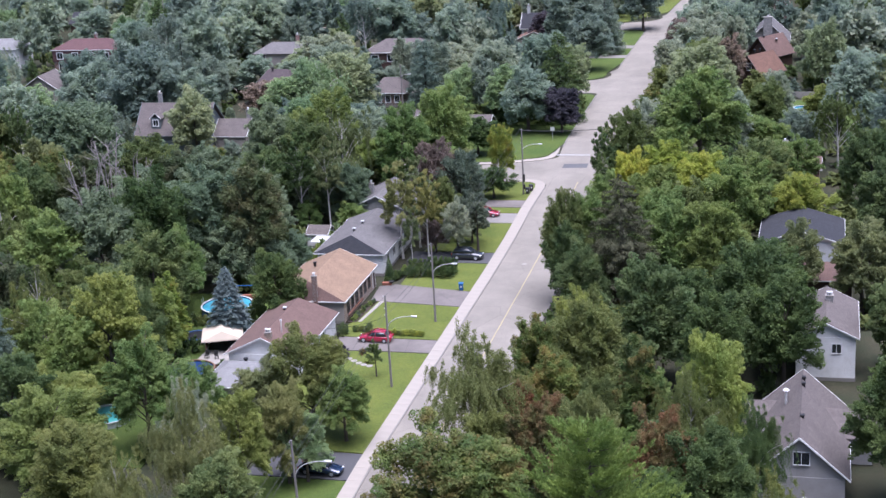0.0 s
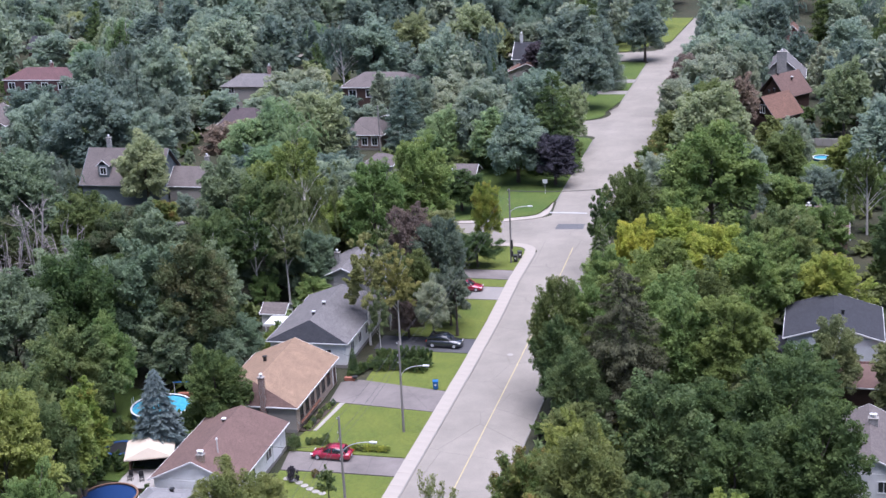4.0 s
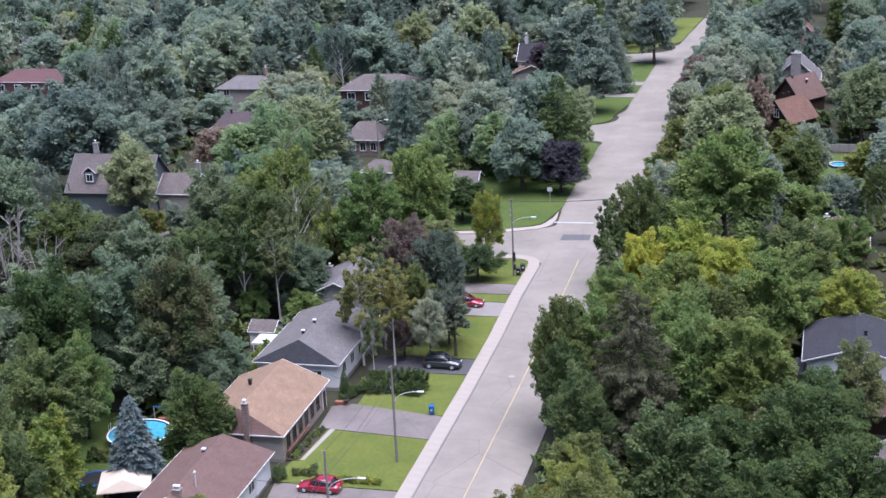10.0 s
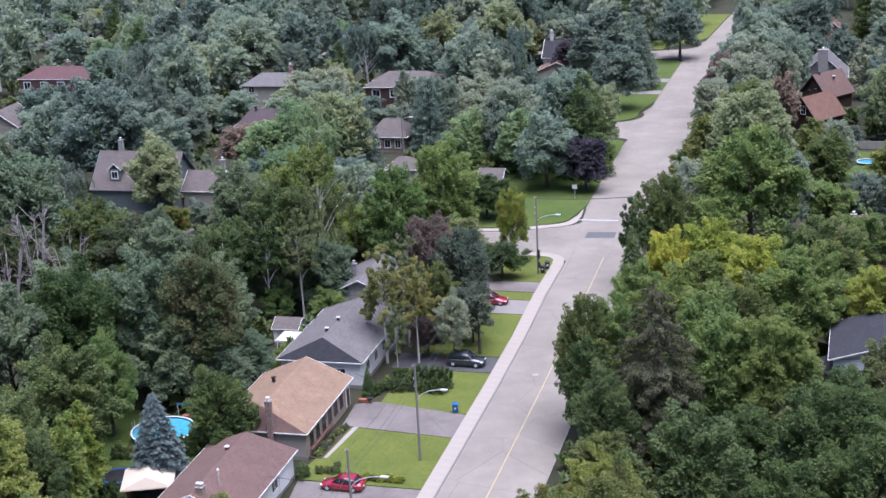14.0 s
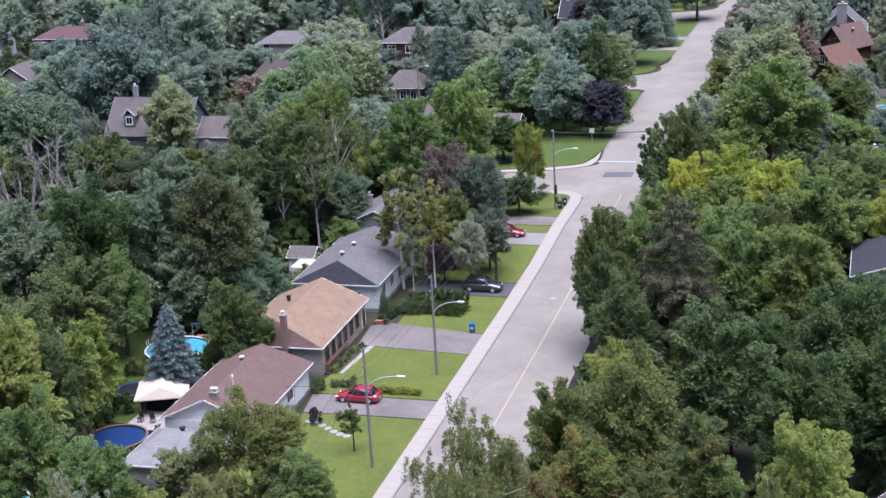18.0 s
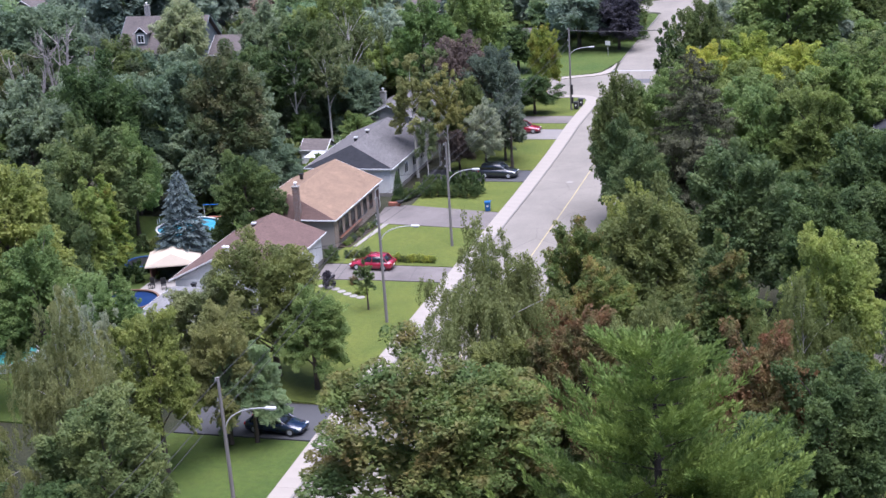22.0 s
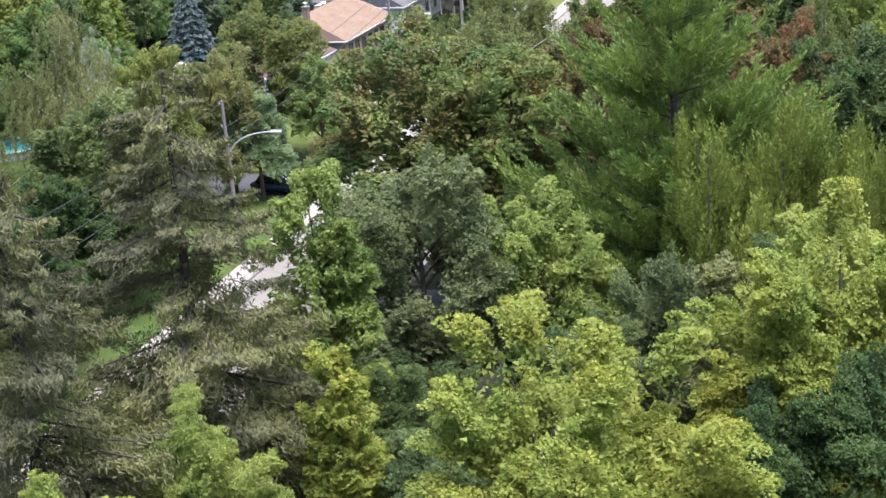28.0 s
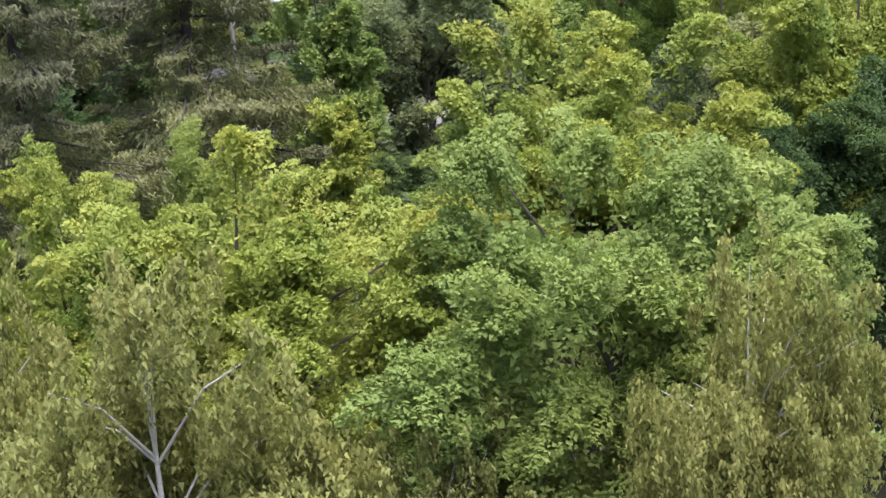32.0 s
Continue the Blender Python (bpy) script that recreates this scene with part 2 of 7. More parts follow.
M = dict(
    ground=grass_material("woodland floor", (0.0185, 0.0264, 0.00924), (0.0396, 0.0363, 0.0185)),
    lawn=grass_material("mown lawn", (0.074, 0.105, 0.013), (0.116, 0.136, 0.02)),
    # the same mown grass with the trees' shade put into its colour
    lawn_shaded=grass_material("shade-darkened lawn", (0.044, 0.082, 0.009), (0.07, 0.1, 0.014)),
    road=asphalt_material("worn road asphalt", (0.205, 0.185, 0.154), 0.2),
    patch=asphalt_material("repair asphalt", (0.0952, 0.0952, 0.098)),
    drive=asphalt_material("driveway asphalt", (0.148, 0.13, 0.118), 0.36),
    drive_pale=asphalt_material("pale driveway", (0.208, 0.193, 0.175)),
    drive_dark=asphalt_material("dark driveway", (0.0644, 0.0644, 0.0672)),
    concrete=surface("sidewalk concrete", (0.295, 0.264, 0.224), 0.9, 0.4, 14, 0.12),
    kerb=surface("kerb concrete", (0.21, 0.196, 0.175), 0.9, 0.5, 14, 0.15),
    yellow_line=surface("worn yellow paint", (0.36, 0.3, 0.16), 0.8, 1.2, 14, 0.35),
    white_line=surface("worn white paint", (0.336, 0.336, 0.325), 0.8, 1.2, 14, 0.3),
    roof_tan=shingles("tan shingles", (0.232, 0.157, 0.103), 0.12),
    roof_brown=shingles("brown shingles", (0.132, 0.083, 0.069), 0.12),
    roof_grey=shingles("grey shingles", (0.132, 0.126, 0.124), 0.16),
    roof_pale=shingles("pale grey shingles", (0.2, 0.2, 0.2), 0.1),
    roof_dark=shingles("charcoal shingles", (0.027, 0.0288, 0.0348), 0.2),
    roof_taupe=shingles("taupe shingles", (0.116, 0.1, 0.094), 0.14),
    roof_plum=shingles("dark plum-brown shingles", (0.072, 0.056, 0.058), 0.15),
    roof_red=shingles("red-brown shingles", (0.105, 0.055, 0.055), 0.15),
    roof_rust=shingles("rust shingles", (0.15, 0.084, 0.06), 0.15),
    white_siding=boards("white siding", (0.72, 0.72, 0.7)),
    grey_siding=boards("grey siding", (0.31, 0.3, 0.29)),
    blue_siding=boards("pale blue-grey siding", (0.56, 0.6, 0.6)),
    slate_siding=boards("slate siding", (0.117, 0.143, 0.15)),
    brown_siding=boards("dark brown siding", (0.0585, 0.0325, 0.026)),
    beige_wall=surface("beige stucco", (0.293, 0.267, 0.234), 0.95, 0.6, 9, 0.1),
    brick_brown=bricks("brown brick", (0.15, 0.0845, 0.0618)),
    brick_red=bricks("red brick", (0.195, 0.078, 0.0585)),
    brick_buff=bricks("buff brick", (0.247, 0.176, 0.124)),
    stone_grey=bricks("grey stone", (0.221, 0.215, 0.208)),
    trim=paint("white trim paint", (0.72, 0.72, 0.7), 0.5),
    dark_trim=paint("dark trim paint", (0.05, 0.045, 0.04), 0.5),
    glass=glass_pane("window glass"),
    metal_vent=paint("galvanised vent", (0.396, 0.396, 0.389), 0.4),
    black=paint("black metal", (0.02, 0.02, 0.02), 0.5),
    chrome=paint("white cap", (0.576, 0.576, 0.562), 0.35),
    pole_wood=surface("weathered pole wood", (0.2, 0.185, 0.172), 0.9, 0.6, 20, 0.2),
    lamp_metal=paint("lamp arm aluminium", (0.432, 0.432, 0.418), 0.4),
    wire=paint("cable", (0.05, 0.05, 0.05), 0.8),
    bark=surface("grey-brown bark", (0.0845, 0.0683, 0.0553), 0.95, 1.5, 14, 0.3, 0.6),
    bark_pale=surface("pale birch bark", (0.47, 0.445, 0.41), 0.85, 2.5, 12, 0.3, 0.4),
    bark_dark=surface("dark conifer bark", (0.0455, 0.0358, 0.0306), 0.95, 1.5, 14, 0.3, 0.6),
    bark_dead=surface("bleached dead wood", (0.26, 0.234, 0.215), 0.9, 2.0, 14, 0.25, 0.4),
    pool_wall=paint("pool wall", (0.396, 0.432, 0.446), 0.5),
    pool_blue=paint("blue pool wall", (0.02, 0.07, 0.2), 0.5),
    canvas=surface("cream canvas", (0.47, 0.4, 0.31), 0.9, 1.0, 20, 0.06),
    wood_deck=surface("stained deck wood", (0.163, 0.091, 0.0585), 0.85, 1.5, 12, 0.25),
    terracotta=surface("terracotta", (0.273, 0.104, 0.065), 0.85, 2, 15, 0.15),
    soil=surface("garden soil", (0.0455, 0.0325, 0.0228), 0.95, 2, 15, 0.3),
    stone=surface("path stone", (0.273, 0.254, 0.227), 0.9, 1.5, 15, 0.15),
    bin_blue=paint("blue bin plastic", (0.013, 0.104, 0.273), 0.45),
    bin_black=paint("black bin plastic", (0.03, 0.03, 0.033), 0.5),
    tyre=paint("tyre rubber", (0.02, 0.02, 0.02), 0.8),
    rim=paint("wheel rim", (0.45, 0.45, 0.46), 0.3),
    car_red=paint("red car paint", (0.28, 0.013, 0.034), 0.25, 1.0),
    car_dark=paint("dark grey car paint", (0.03, 0.034, 0.04), 0.25, 1.0),
    car_navy=paint("navy car paint", (0.012, 0.025, 0.06), 0.25, 1.0),
    car_glass=glass_pane("car glass", (0.012, 0.015, 0.018)),
    car_lamp=paint("headlamp", (0.75, 0.75, 0.75), 0.15, 1.0),
    tail_lamp=paint("tail lamp", (0.4, 0.01, 0.01), 0.15, 1.0),
    plate=paint("plate", (0.6, 0.6, 0.62), 0.5),
)


def pool_water():
    m, t, p = material("pool water", 0.06)
    wav = noise_of(t, 2.5, 3, 0.5)
    t.links.new(ramp(t, wav, [(0.3, (0.04, 0.24, 0.33)), (0.7, (0.08, 0.32, 0.4))]), p.inputs["Base Color"])
    bump(t, p, wav, 0.15, 0.05)
    return m


M["water"] = pool_water()
M["turquoise"] = paint("turquoise pool liner", (0.1, 0.47, 0.43), 0.3)
M["navy_liner"] = paint("navy pool liner", (0.012, 0.035, 0.11), 0.3)
LEAF = dict(
    silver=leaf_material("silvery birch leaves", (0.160, 0.172, 0.061), (0.232, 0.230, 0.088)),
    lemon=leaf_material("lemon-yellow leaves", (0.224, 0.270, 0.048), (0.347, 0.350, 0.065), other=(0.4, 0.27, 0.06), amount=0.6),
    green=leaf_material("green leaves", (0.074, 0.113, 0.045), (0.137, 0.170, 0.065)),
    fresh=leaf_material("fresh green leaves", (0.153, 0.208, 0.055), (0.240, 0.279, 0.074), through=0.42, spread=0.05, vary=0.4),
    bright=leaf_material("yellow-green leaves", (0.174, 0.222, 0.046), (0.263, 0.290, 0.062), through=0.42, spread=0.05, vary=0.4, other=(0.4, 0.34, 0.06), amount=0.45, start=0.47),
    dark=leaf_material("dark green leaves", (0.053, 0.087, 0.032), (0.101, 0.140, 0.045)),
    olive=leaf_material("olive leaves", (0.098, 0.125, 0.043), (0.158, 0.178, 0.059)),
    grey=leaf_material("grey-green leaves", (0.118, 0.143, 0.064), (0.188, 0.204, 0.090)),
    blue=leaf_material("bluish leaves", (0.096, 0.125, 0.094), (0.148, 0.169, 0.116)),
    rust=leaf_material("olive leaves turning rust", (0.085, 0.128, 0.040), (0.148, 0.179, 0.050), other=(0.26, 0.13, 0.055), amount=0.3, start=0.48),
    red=leaf_material("leaves turning red", (0.120, 0.122, 0.048), (0.177, 0.156, 0.060), other=(0.24, 0.085, 0.055), amount=0.3, start=0.42),
    brown=leaf_material("dull brown leaves", (0.12, 0.094, 0.084), (0.18, 0.14, 0.12), vary=0.3),
    darkbrown=leaf_material("dark brown-green leaves", (0.059, 0.089, 0.041), (0.101, 0.102, 0.055)),
    gold=leaf_material("golden leaves", (0.150, 0.206, 0.042), (0.237, 0.250, 0.048), other=(0.3, 0.12, 0.035), amount=0.25),
    plum=leaf_material("purple leaves", (0.053, 0.048, 0.063), (0.090, 0.076, 0.095)),
    spruce=leaf_material("dull spruce needles", (0.102, 0.104, 0.057), (0.160, 0.164, 0.060), 0.7, 0.3, vary=0.3, other=(0.165, 0.138, 0.11), amount=0.4, start=0.58),
    pine=leaf_material("pine needles", (0.082, 0.132, 0.033), (0.160, 0.216, 0.053), 0.65, 0.25),
    cedar=leaf_material("cedar fronds", (0.116, 0.152, 0.031), (0.210, 0.235, 0.049), 0.7, 0.3),
    bluespruce=leaf_material("blue spruce needles", (0.062, 0.09, 0.098), (0.1, 0.132, 0.138), 0.7, 0.12),
    birch=leaf_material("birch leaves", (0.173, 0.185, 0.057), (0.250, 0.247, 0.081), through=0.4, spread=0.2, vary=0.3, other=(0.29, 0.26, 0.075), amount=0.4),
    # the next five have distance haze put into their colour: paler, greyer, bluer
    mid=leaf_material("hazed dull green leaves", (0.179, 0.235, 0.187), (0.257, 0.309, 0.222), through=0.5, spread=0.1, vary=0.7, glow=(1.1, 1.12, 1.0)),
    deep=leaf_material("hazed deep green leaves", (0.126, 0.171, 0.144), (0.190, 0.233, 0.180), through=0.5, spread=0.1, vary=0.7, glow=(1.1, 1.12, 1.0)),
    sage=leaf_material("hazed sage green leaves", (0.208, 0.248, 0.187), (0.290, 0.314, 0.222), through=0.5, spread=0.1, vary=0.7, glow=(1.1, 1.12, 1.0)),
    pale=leaf_material("hazed pale green leaves", (0.160, 0.237, 0.127), (0.235, 0.305, 0.157), through=0.5, spread=0.1, vary=0.7, glow=(1.1, 1.12, 0.95)),
    straw=leaf_material("hazed yellow-green leaves", (0.210, 0.249, 0.138), (0.289, 0.316, 0.175), through=0.5, spread=0.1, vary=0.7, glow=(1.1, 1.12, 0.95)),
    leafy=leaf_material("full green leaves", (0.108, 0.167, 0.053), (0.184, 0.235, 0.076)),
    moss=leaf_material("mossy yellow-green leaves", (0.144, 0.184, 0.053), (0.219, 0.248, 0.074)),
    umber=leaf_material("grey-brown needles", (0.060, 0.062, 0.036), (0.092, 0.093, 0.049), 0.7, 0.2),
    russet=leaf_material("faded russet leaves", (0.15, 0.12, 0.09), (0.2, 0.15, 0.115), through=0.3, other=(0.21, 0.13, 0.1), amount=0.3),
    # dark green with haze put into its colour, for trees farther back
    dusk=leaf_material("hazed dark green leaves", (0.111, 0.151, 0.097), (0.170, 0.216, 0.128)),
)

# ---- builders ----


def part(name, bm, mat, parent, label=""):
    """Links a bmesh as one mesh object under a thing or a part."""
    me = bpy.data.meshes.new(name)
    bm.to_mesh(me)
    bm.free()
    me.materials.append(mat)
    ob = new(name, me)
    ob.parent = parent
    if label:
        tagged(ob, label)
    return ob


def thing(name, label, category, x, y, z=0.0, turn=0.0, group="", kind=""):
    ob = tagged(new(name), label, category, group, kind)
    ob.matrix_basis = pose(x, y, z, 0, 0, turn)
    return ob


def slab_thing(name, bm, mat, label, category, kind="", group=""):
    me = bpy.data.meshes.new(name)
    bm.to_mesh(me)
    bm.free()
    me.materials.append(mat)
    return tagged(new(name, me), label, category, group, kind)


def box(bm, cx, cy, cz, sx, sy, sz, bev=0.0, turn=0.0):
    r = bmesh.ops.create_cube(bm, size=1.0, matrix=pose(cx, cy, cz, 0, 0, turn) @ Matrix.Diagonal((sx, sy, sz, 1)))
    if bev:
        es = list({e for v in r["verts"] for e in v.link_edges})
        bmesh.ops.bevel(bm, geom=es, offset=bev, segments=2, affect="EDGES", profile=0.6)
    return bm


def boxed(*a, **k):
    return box(bmesh.new(), *a, **k)


def tube(bm, a, b, ra, rb=None, sides=8, caps=True):
    """A tapered round bar from a to b."""
    a, b = Vector(a), Vector(b)
    q = (b - a).to_track_quat("Z", "Y").to_matrix().to_4x4()
    bmesh.ops.create_cone(bm, cap_ends=caps, segments=sides, radius1=ra, radius2=ra if rb is None else rb, depth=(b - a).length,
                          matrix=Matrix.Translation((a + b) / 2) @ q)
    return bm


def bent(bm, pts, radii, sides=6):
    for (a, b), (ra, rb) in zip(zip(pts, pts[1:]), zip(radii, radii[1:])):
        tube(bm, a, b, ra, rb, sides, True)
    return bm


def slab(pts, top, depth, bm=None):
    """A flat plate with the given outline on the plan, from top down by depth."""
    bm = bm or bmesh.new()
    vs = [bm.verts.new((x, y, top)) for x, y in pts]
    f = bm.faces.new(vs)
    if f.normal.z < 0 or sum((pts[i][0] - pts[i - 1][0]) * (pts[i][1] + pts[i - 1][1]) for i in range(len(pts))) > 0:
        f.normal_flip()
    low = bmesh.ops.extrude_face_region(bm, geom=[f])
    bmesh.ops.translate(bm, vec=(0, 0, -depth), verts=[v for v in low["geom"] if isinstance(v, bmesh.types.BMVert)])
    bmesh.ops.recalc_face_normals(bm, faces=bm.faces)
    return bm


def poly_mesh(name, verts, faces):
    """A mesh from arrays: verts n x 3, faces m x k."""
    me = bpy.data.meshes.new(name)
    k = faces.shape[1]
    me.vertices.add(len(verts))
    me.vertices.foreach_set("co", np.ascontiguousarray(verts, dtype=np.float32).ravel())
    me.loops.add(faces.size)
    me.loops.foreach_set("vertex_index", np.ascontiguousarray(faces, dtype=np.int32).ravel())
    me.polygons.add(len(faces))
    me.polygons.foreach_set("loop_start", np.arange(0, faces.size, k, dtype=np.int32))
    me.polygons.foreach_set("loop_total", np.full(len(faces), k, dtype=np.int32))
    me.update(calc_edges=True)
    return me


# ---- trees ----


def units(v):
    return v / np.maximum(np.linalg.norm(v, axis=1, keepdims=True), 1e-6)


def leaf_arrays(pts, way, face, length, width):
    """Leaves at pts: way is each one's long direction, face the side it shows."""
    way = units(way)
    side = units(np.cross(way, face))
    L, W = length[:, None], width[:, None]
    v = np.stack([pts - way * L * 0.5 - side * W * 0.5, pts - way * L * 0.4 + side * W * 0.55, pts + way * L * 0.55], 1)
    return v.reshape(-1, 3), np.arange(len(pts) * 3).reshape(-1, 3)


def sphere_dirs(rng, n):
    return units(rng.normal(size=(n, 3)))


def plume_leaves(rng, root, axis, long, wide, n, size, lift=0.45, loose=0.36, droop=0.12):
    """Leaves on tapered plumes of twigs: each plume has a root, the way it points, its length and its width."""
    share = long * wide
    who = rng.choice(len(root), n, p=share / share.sum())
    s = rng.random(n) ** 0.8
    side = units(np.cross(axis, (0.3, 0.2, 1.0)))
    up = np.cross(side, axis)
    up *= np.where(up[:, 2:] < 0, -1, 1)
    ang = rng.uniform(-0.6, math.pi + 0.6, n)
    out = side[who] * np.cos(ang)[:, None] + up[who] * np.sin(ang)[:, None]
    w = wide[who] * (0.35 + 0.9 * s) * np.sqrt(np.maximum(0.02, 1 - s**2.2)) * (1 + 0.3 * np.sin(9 * s + 3 * ang + who)) * (1 - 0.4 * rng.random(n) ** 1.5)
    pts = root[who] + axis[who] * (s * long[who])[:, None] + out * w[:, None]
    pts[:, 2] -= droop * long[who] * s**2
    face = units(0.7 * out + 0.3 * axis[who] + (0, 0, lift) + loose * sphere_dirs(rng, n))
    way = np.cross(face, sphere_dirs(rng, n)) * 0.8 + 0.6 * axis[who] + 0.3 * out - (0, 0, 0.2)
    q = size * (0.6 + 0.8 * rng.random(n))
    return leaf_arrays(pts, way, face, q, q * 0.72)


def limbs(bm, rng, height, base_r, ends, split=0.3, sides=6):
    """A trunk that tapers up the crown, with a bent limb to each end."""
    lean = rng.normal(0, 0.02, 2) * height
    top = Vector((lean[0], lean[1], height))
    pts = [Vector((0, 0, -0.2)), Vector((lean[0] * 0.2, lean[1] * 0.2, height * 0.28)), Vector((lean[0] * 0.6, lean[1] * 0.6, height * 0.6)), top]
    bent(bm, pts, [base_r * 1.25, base_r * 0.85, base_r * 0.5, base_r * 0.12], 8)
    for e in ends:
        e = Vector(e)
        z0 = max(height * split * rng.uniform(0.7, 1.1), min(e.z - 0.9 * math.hypot(e.x, e.y), height * 0.8))
        s = Vector((lean[0] * z0 / height, lean[1] * z0 / height, z0))
        mid = s.lerp(e, 0.5) + Vector((0, 0, 0.12 * (e - s).length))
        r = base_r * 0.42 * (1 - 0.6 * z0 / height)
        bent(bm, [s, mid, e], [r, r * 0.6, r * 0.2], sides)


def broadleaf(seed, n, size, height=12.0, radius=4.6, low=0.12, lobes=26, sprays=7, gaps=0.0, arms=14, fill=0.14, big=1.0, rough=0.5, loose=0.36, stem=0.02, rise=0.5, droop=0.12, broad=0.5, slim=0.34):
    """A broad crown: limbs carry boughs, boughs carry plumes of twigs, plumes carry leaves. Returns the trunk's bmesh and the crown's arrays."""
    rng = np.random.default_rng(seed)
    zc, hz = height * (low + (1 - low) * 0.4), height * (1 - low) * 0.6
    centre = np.array([0, 0, zc])
    i = np.arange(lobes)
    u = 1 - 1.62 * ((i + 0.3) / lobes) ** 1.05
    a = i * 2.39996 + rng.normal(0, 0.35, lobes)
    ring = np.maximum(0, 1 - u**2) ** broad
    d = np.stack([ring * np.cos(a), ring * np.sin(a), u], 1)
    reach = 1 - rough * rng.uniform(0.0, 0.5, lobes) + rough * 0.14 * np.sin(2 * a + seed)
    lead = units(sphere_dirs(rng, 5) + (0, 0, 0.7))  # leaders that stand out of the crown
    reach = reach * (0.9 + 0.2 * np.clip((np.max(d @ lead.T, axis=1) - 0.72) / 0.28, 0, 1))
    size_of = 0.5 * (radius + min(radius, hz)) * rng.uniform(0.32, 0.42, lobes) * big
    c = d * np.maximum(reach[:, None] * (radius, radius, hz) - size_of[:, None] * 0.9, 0.1 * radius) + centre
    keep = rng.random(lobes) > gaps
    keep[:3] = True
    c, d, size_of = c[keep], d[keep], size_of[keep]
    m = len(c)
    who = np.repeat(np.arange(m), sprays)
    axis = units(d[who] + 0.62 * sphere_dirs(rng, m * sprays) + (0, 0, rise))
    long = size_of[who] * rng.uniform(0.8, 1.45, m * sprays)
    root = c[who] + 0.34 * size_of[who, None] * sphere_dirs(rng, m * sprays) - 0.25 * axis * long[:, None]
    tip = (root + axis * long[:, None])[:, 2].max()
    root[:, 2] = np.where(root[:, 2] > zc, zc + (root[:, 2] - zc) * (height - zc) / max(tip - zc, 0.1), root[:, 2])
    few = int(n * fill)
    v1, f1 = plume_leaves(rng, root, axis, long, long * slim, n - few, size, loose=loose, droop=droop)
    v2, f2 = plume_leaves(rng, c * 0.6 + centre * 0.4 - (0, 0, 0.3), units(d + (0, 0, 0.2)), size_of * 1.5, size_of * 0.8, few, size * 1.6)
    v, f = np.r_[v1, v2], np.r_[f1, f2 + len(v1)]
    v[:, 2] = np.maximum(v[:, 2], 0.2)
    bm = bmesh.new()
    limbs(bm, rng, height * 0.74, stem * height, c[rng.choice(m, min(arms, m), replace=False)], sides=6 if arms > 8 else 4)
    return bm, v, f


def weeping(seed, n, size, height=12.0, radius=4.0, low=0.12, strands=420, boughs=30, open_to=None):
    """A birch: fine leaves on twigs that hang in tresses from its boughs."""
    rng = np.random.default_rng(seed)
    zc, hz = height * 0.56, height * 0.42
    d = sphere_dirs(rng, boughs)
    d[:, 2] = np.abs(d[:, 2]) * 1.25 - 0.35
    ends = units(d) * (rng.uniform(0.5, 0.98, boughs) * (1 + 0.2 * np.sin(3 * np.arctan2(d[:, 1], d[:, 0]) + seed)))[:, None] * (radius, radius, hz) + (0, 0, zc)
    ends[:2] = (0.3, 0.2, height * 0.93), (-0.4, 0.5, height * 0.85)
    base = rng.integers(0, boughs, strands)
    along = rng.uniform(0.55, 1.08, strands)[:, None]
    root = (0, 0, zc * 0.85) + (ends[base] - (0, 0, zc * 0.85)) * along + rng.normal(0, 0.5, (strands, 3)) * (1, 1, 0.6)
    drop = rng.uniform(0.5, 2.4, strands) * height / 12
    if open_to is not None:  # a gap in the tresses, through which the stem shows
        turn = np.arctan2(root[:, 1], root[:, 0]) - open_to
        near = (np.cos(turn) * np.hypot(root[:, 0], root[:, 1]) > 0.0) & (np.abs(np.sin(turn) * np.hypot(root[:, 0], root[:, 1])) < 0.75) & (root[:, 2] < height * 0.86)
        root = root[~near]
        drop, strands = drop[~near], int((~near).sum())
    who = rng.integers(0, strands, n)
    t = rng.random(n)
    out = units(root - (0, 0, zc))
    pts = root[who] + out[who] * (0.4 * np.sin(t * 2.2))[:, None] - np.c_[0 * t, 0 * t, t * drop[who]] + rng.normal(0, 0.085, (n, 3))
    face = units(0.8 * out[who] + (0, 0, 1.1) + 0.8 * sphere_dirs(rng, n))
    way = 0.6 * sphere_dirs(rng, n) - (0, 0, 0.8)
    s = size * (0.6 + 0.8 * rng.random(n))
    v, f = leaf_arrays(pts, way, face, s, s * 0.62)
    v[:, 2] = np.maximum(v[:, 2], 0.3)
    bm = bmesh.new()
    limbs(bm, rng, height * 0.86, 0.0115 * height, ends, 0.25)
    return bm, v, f


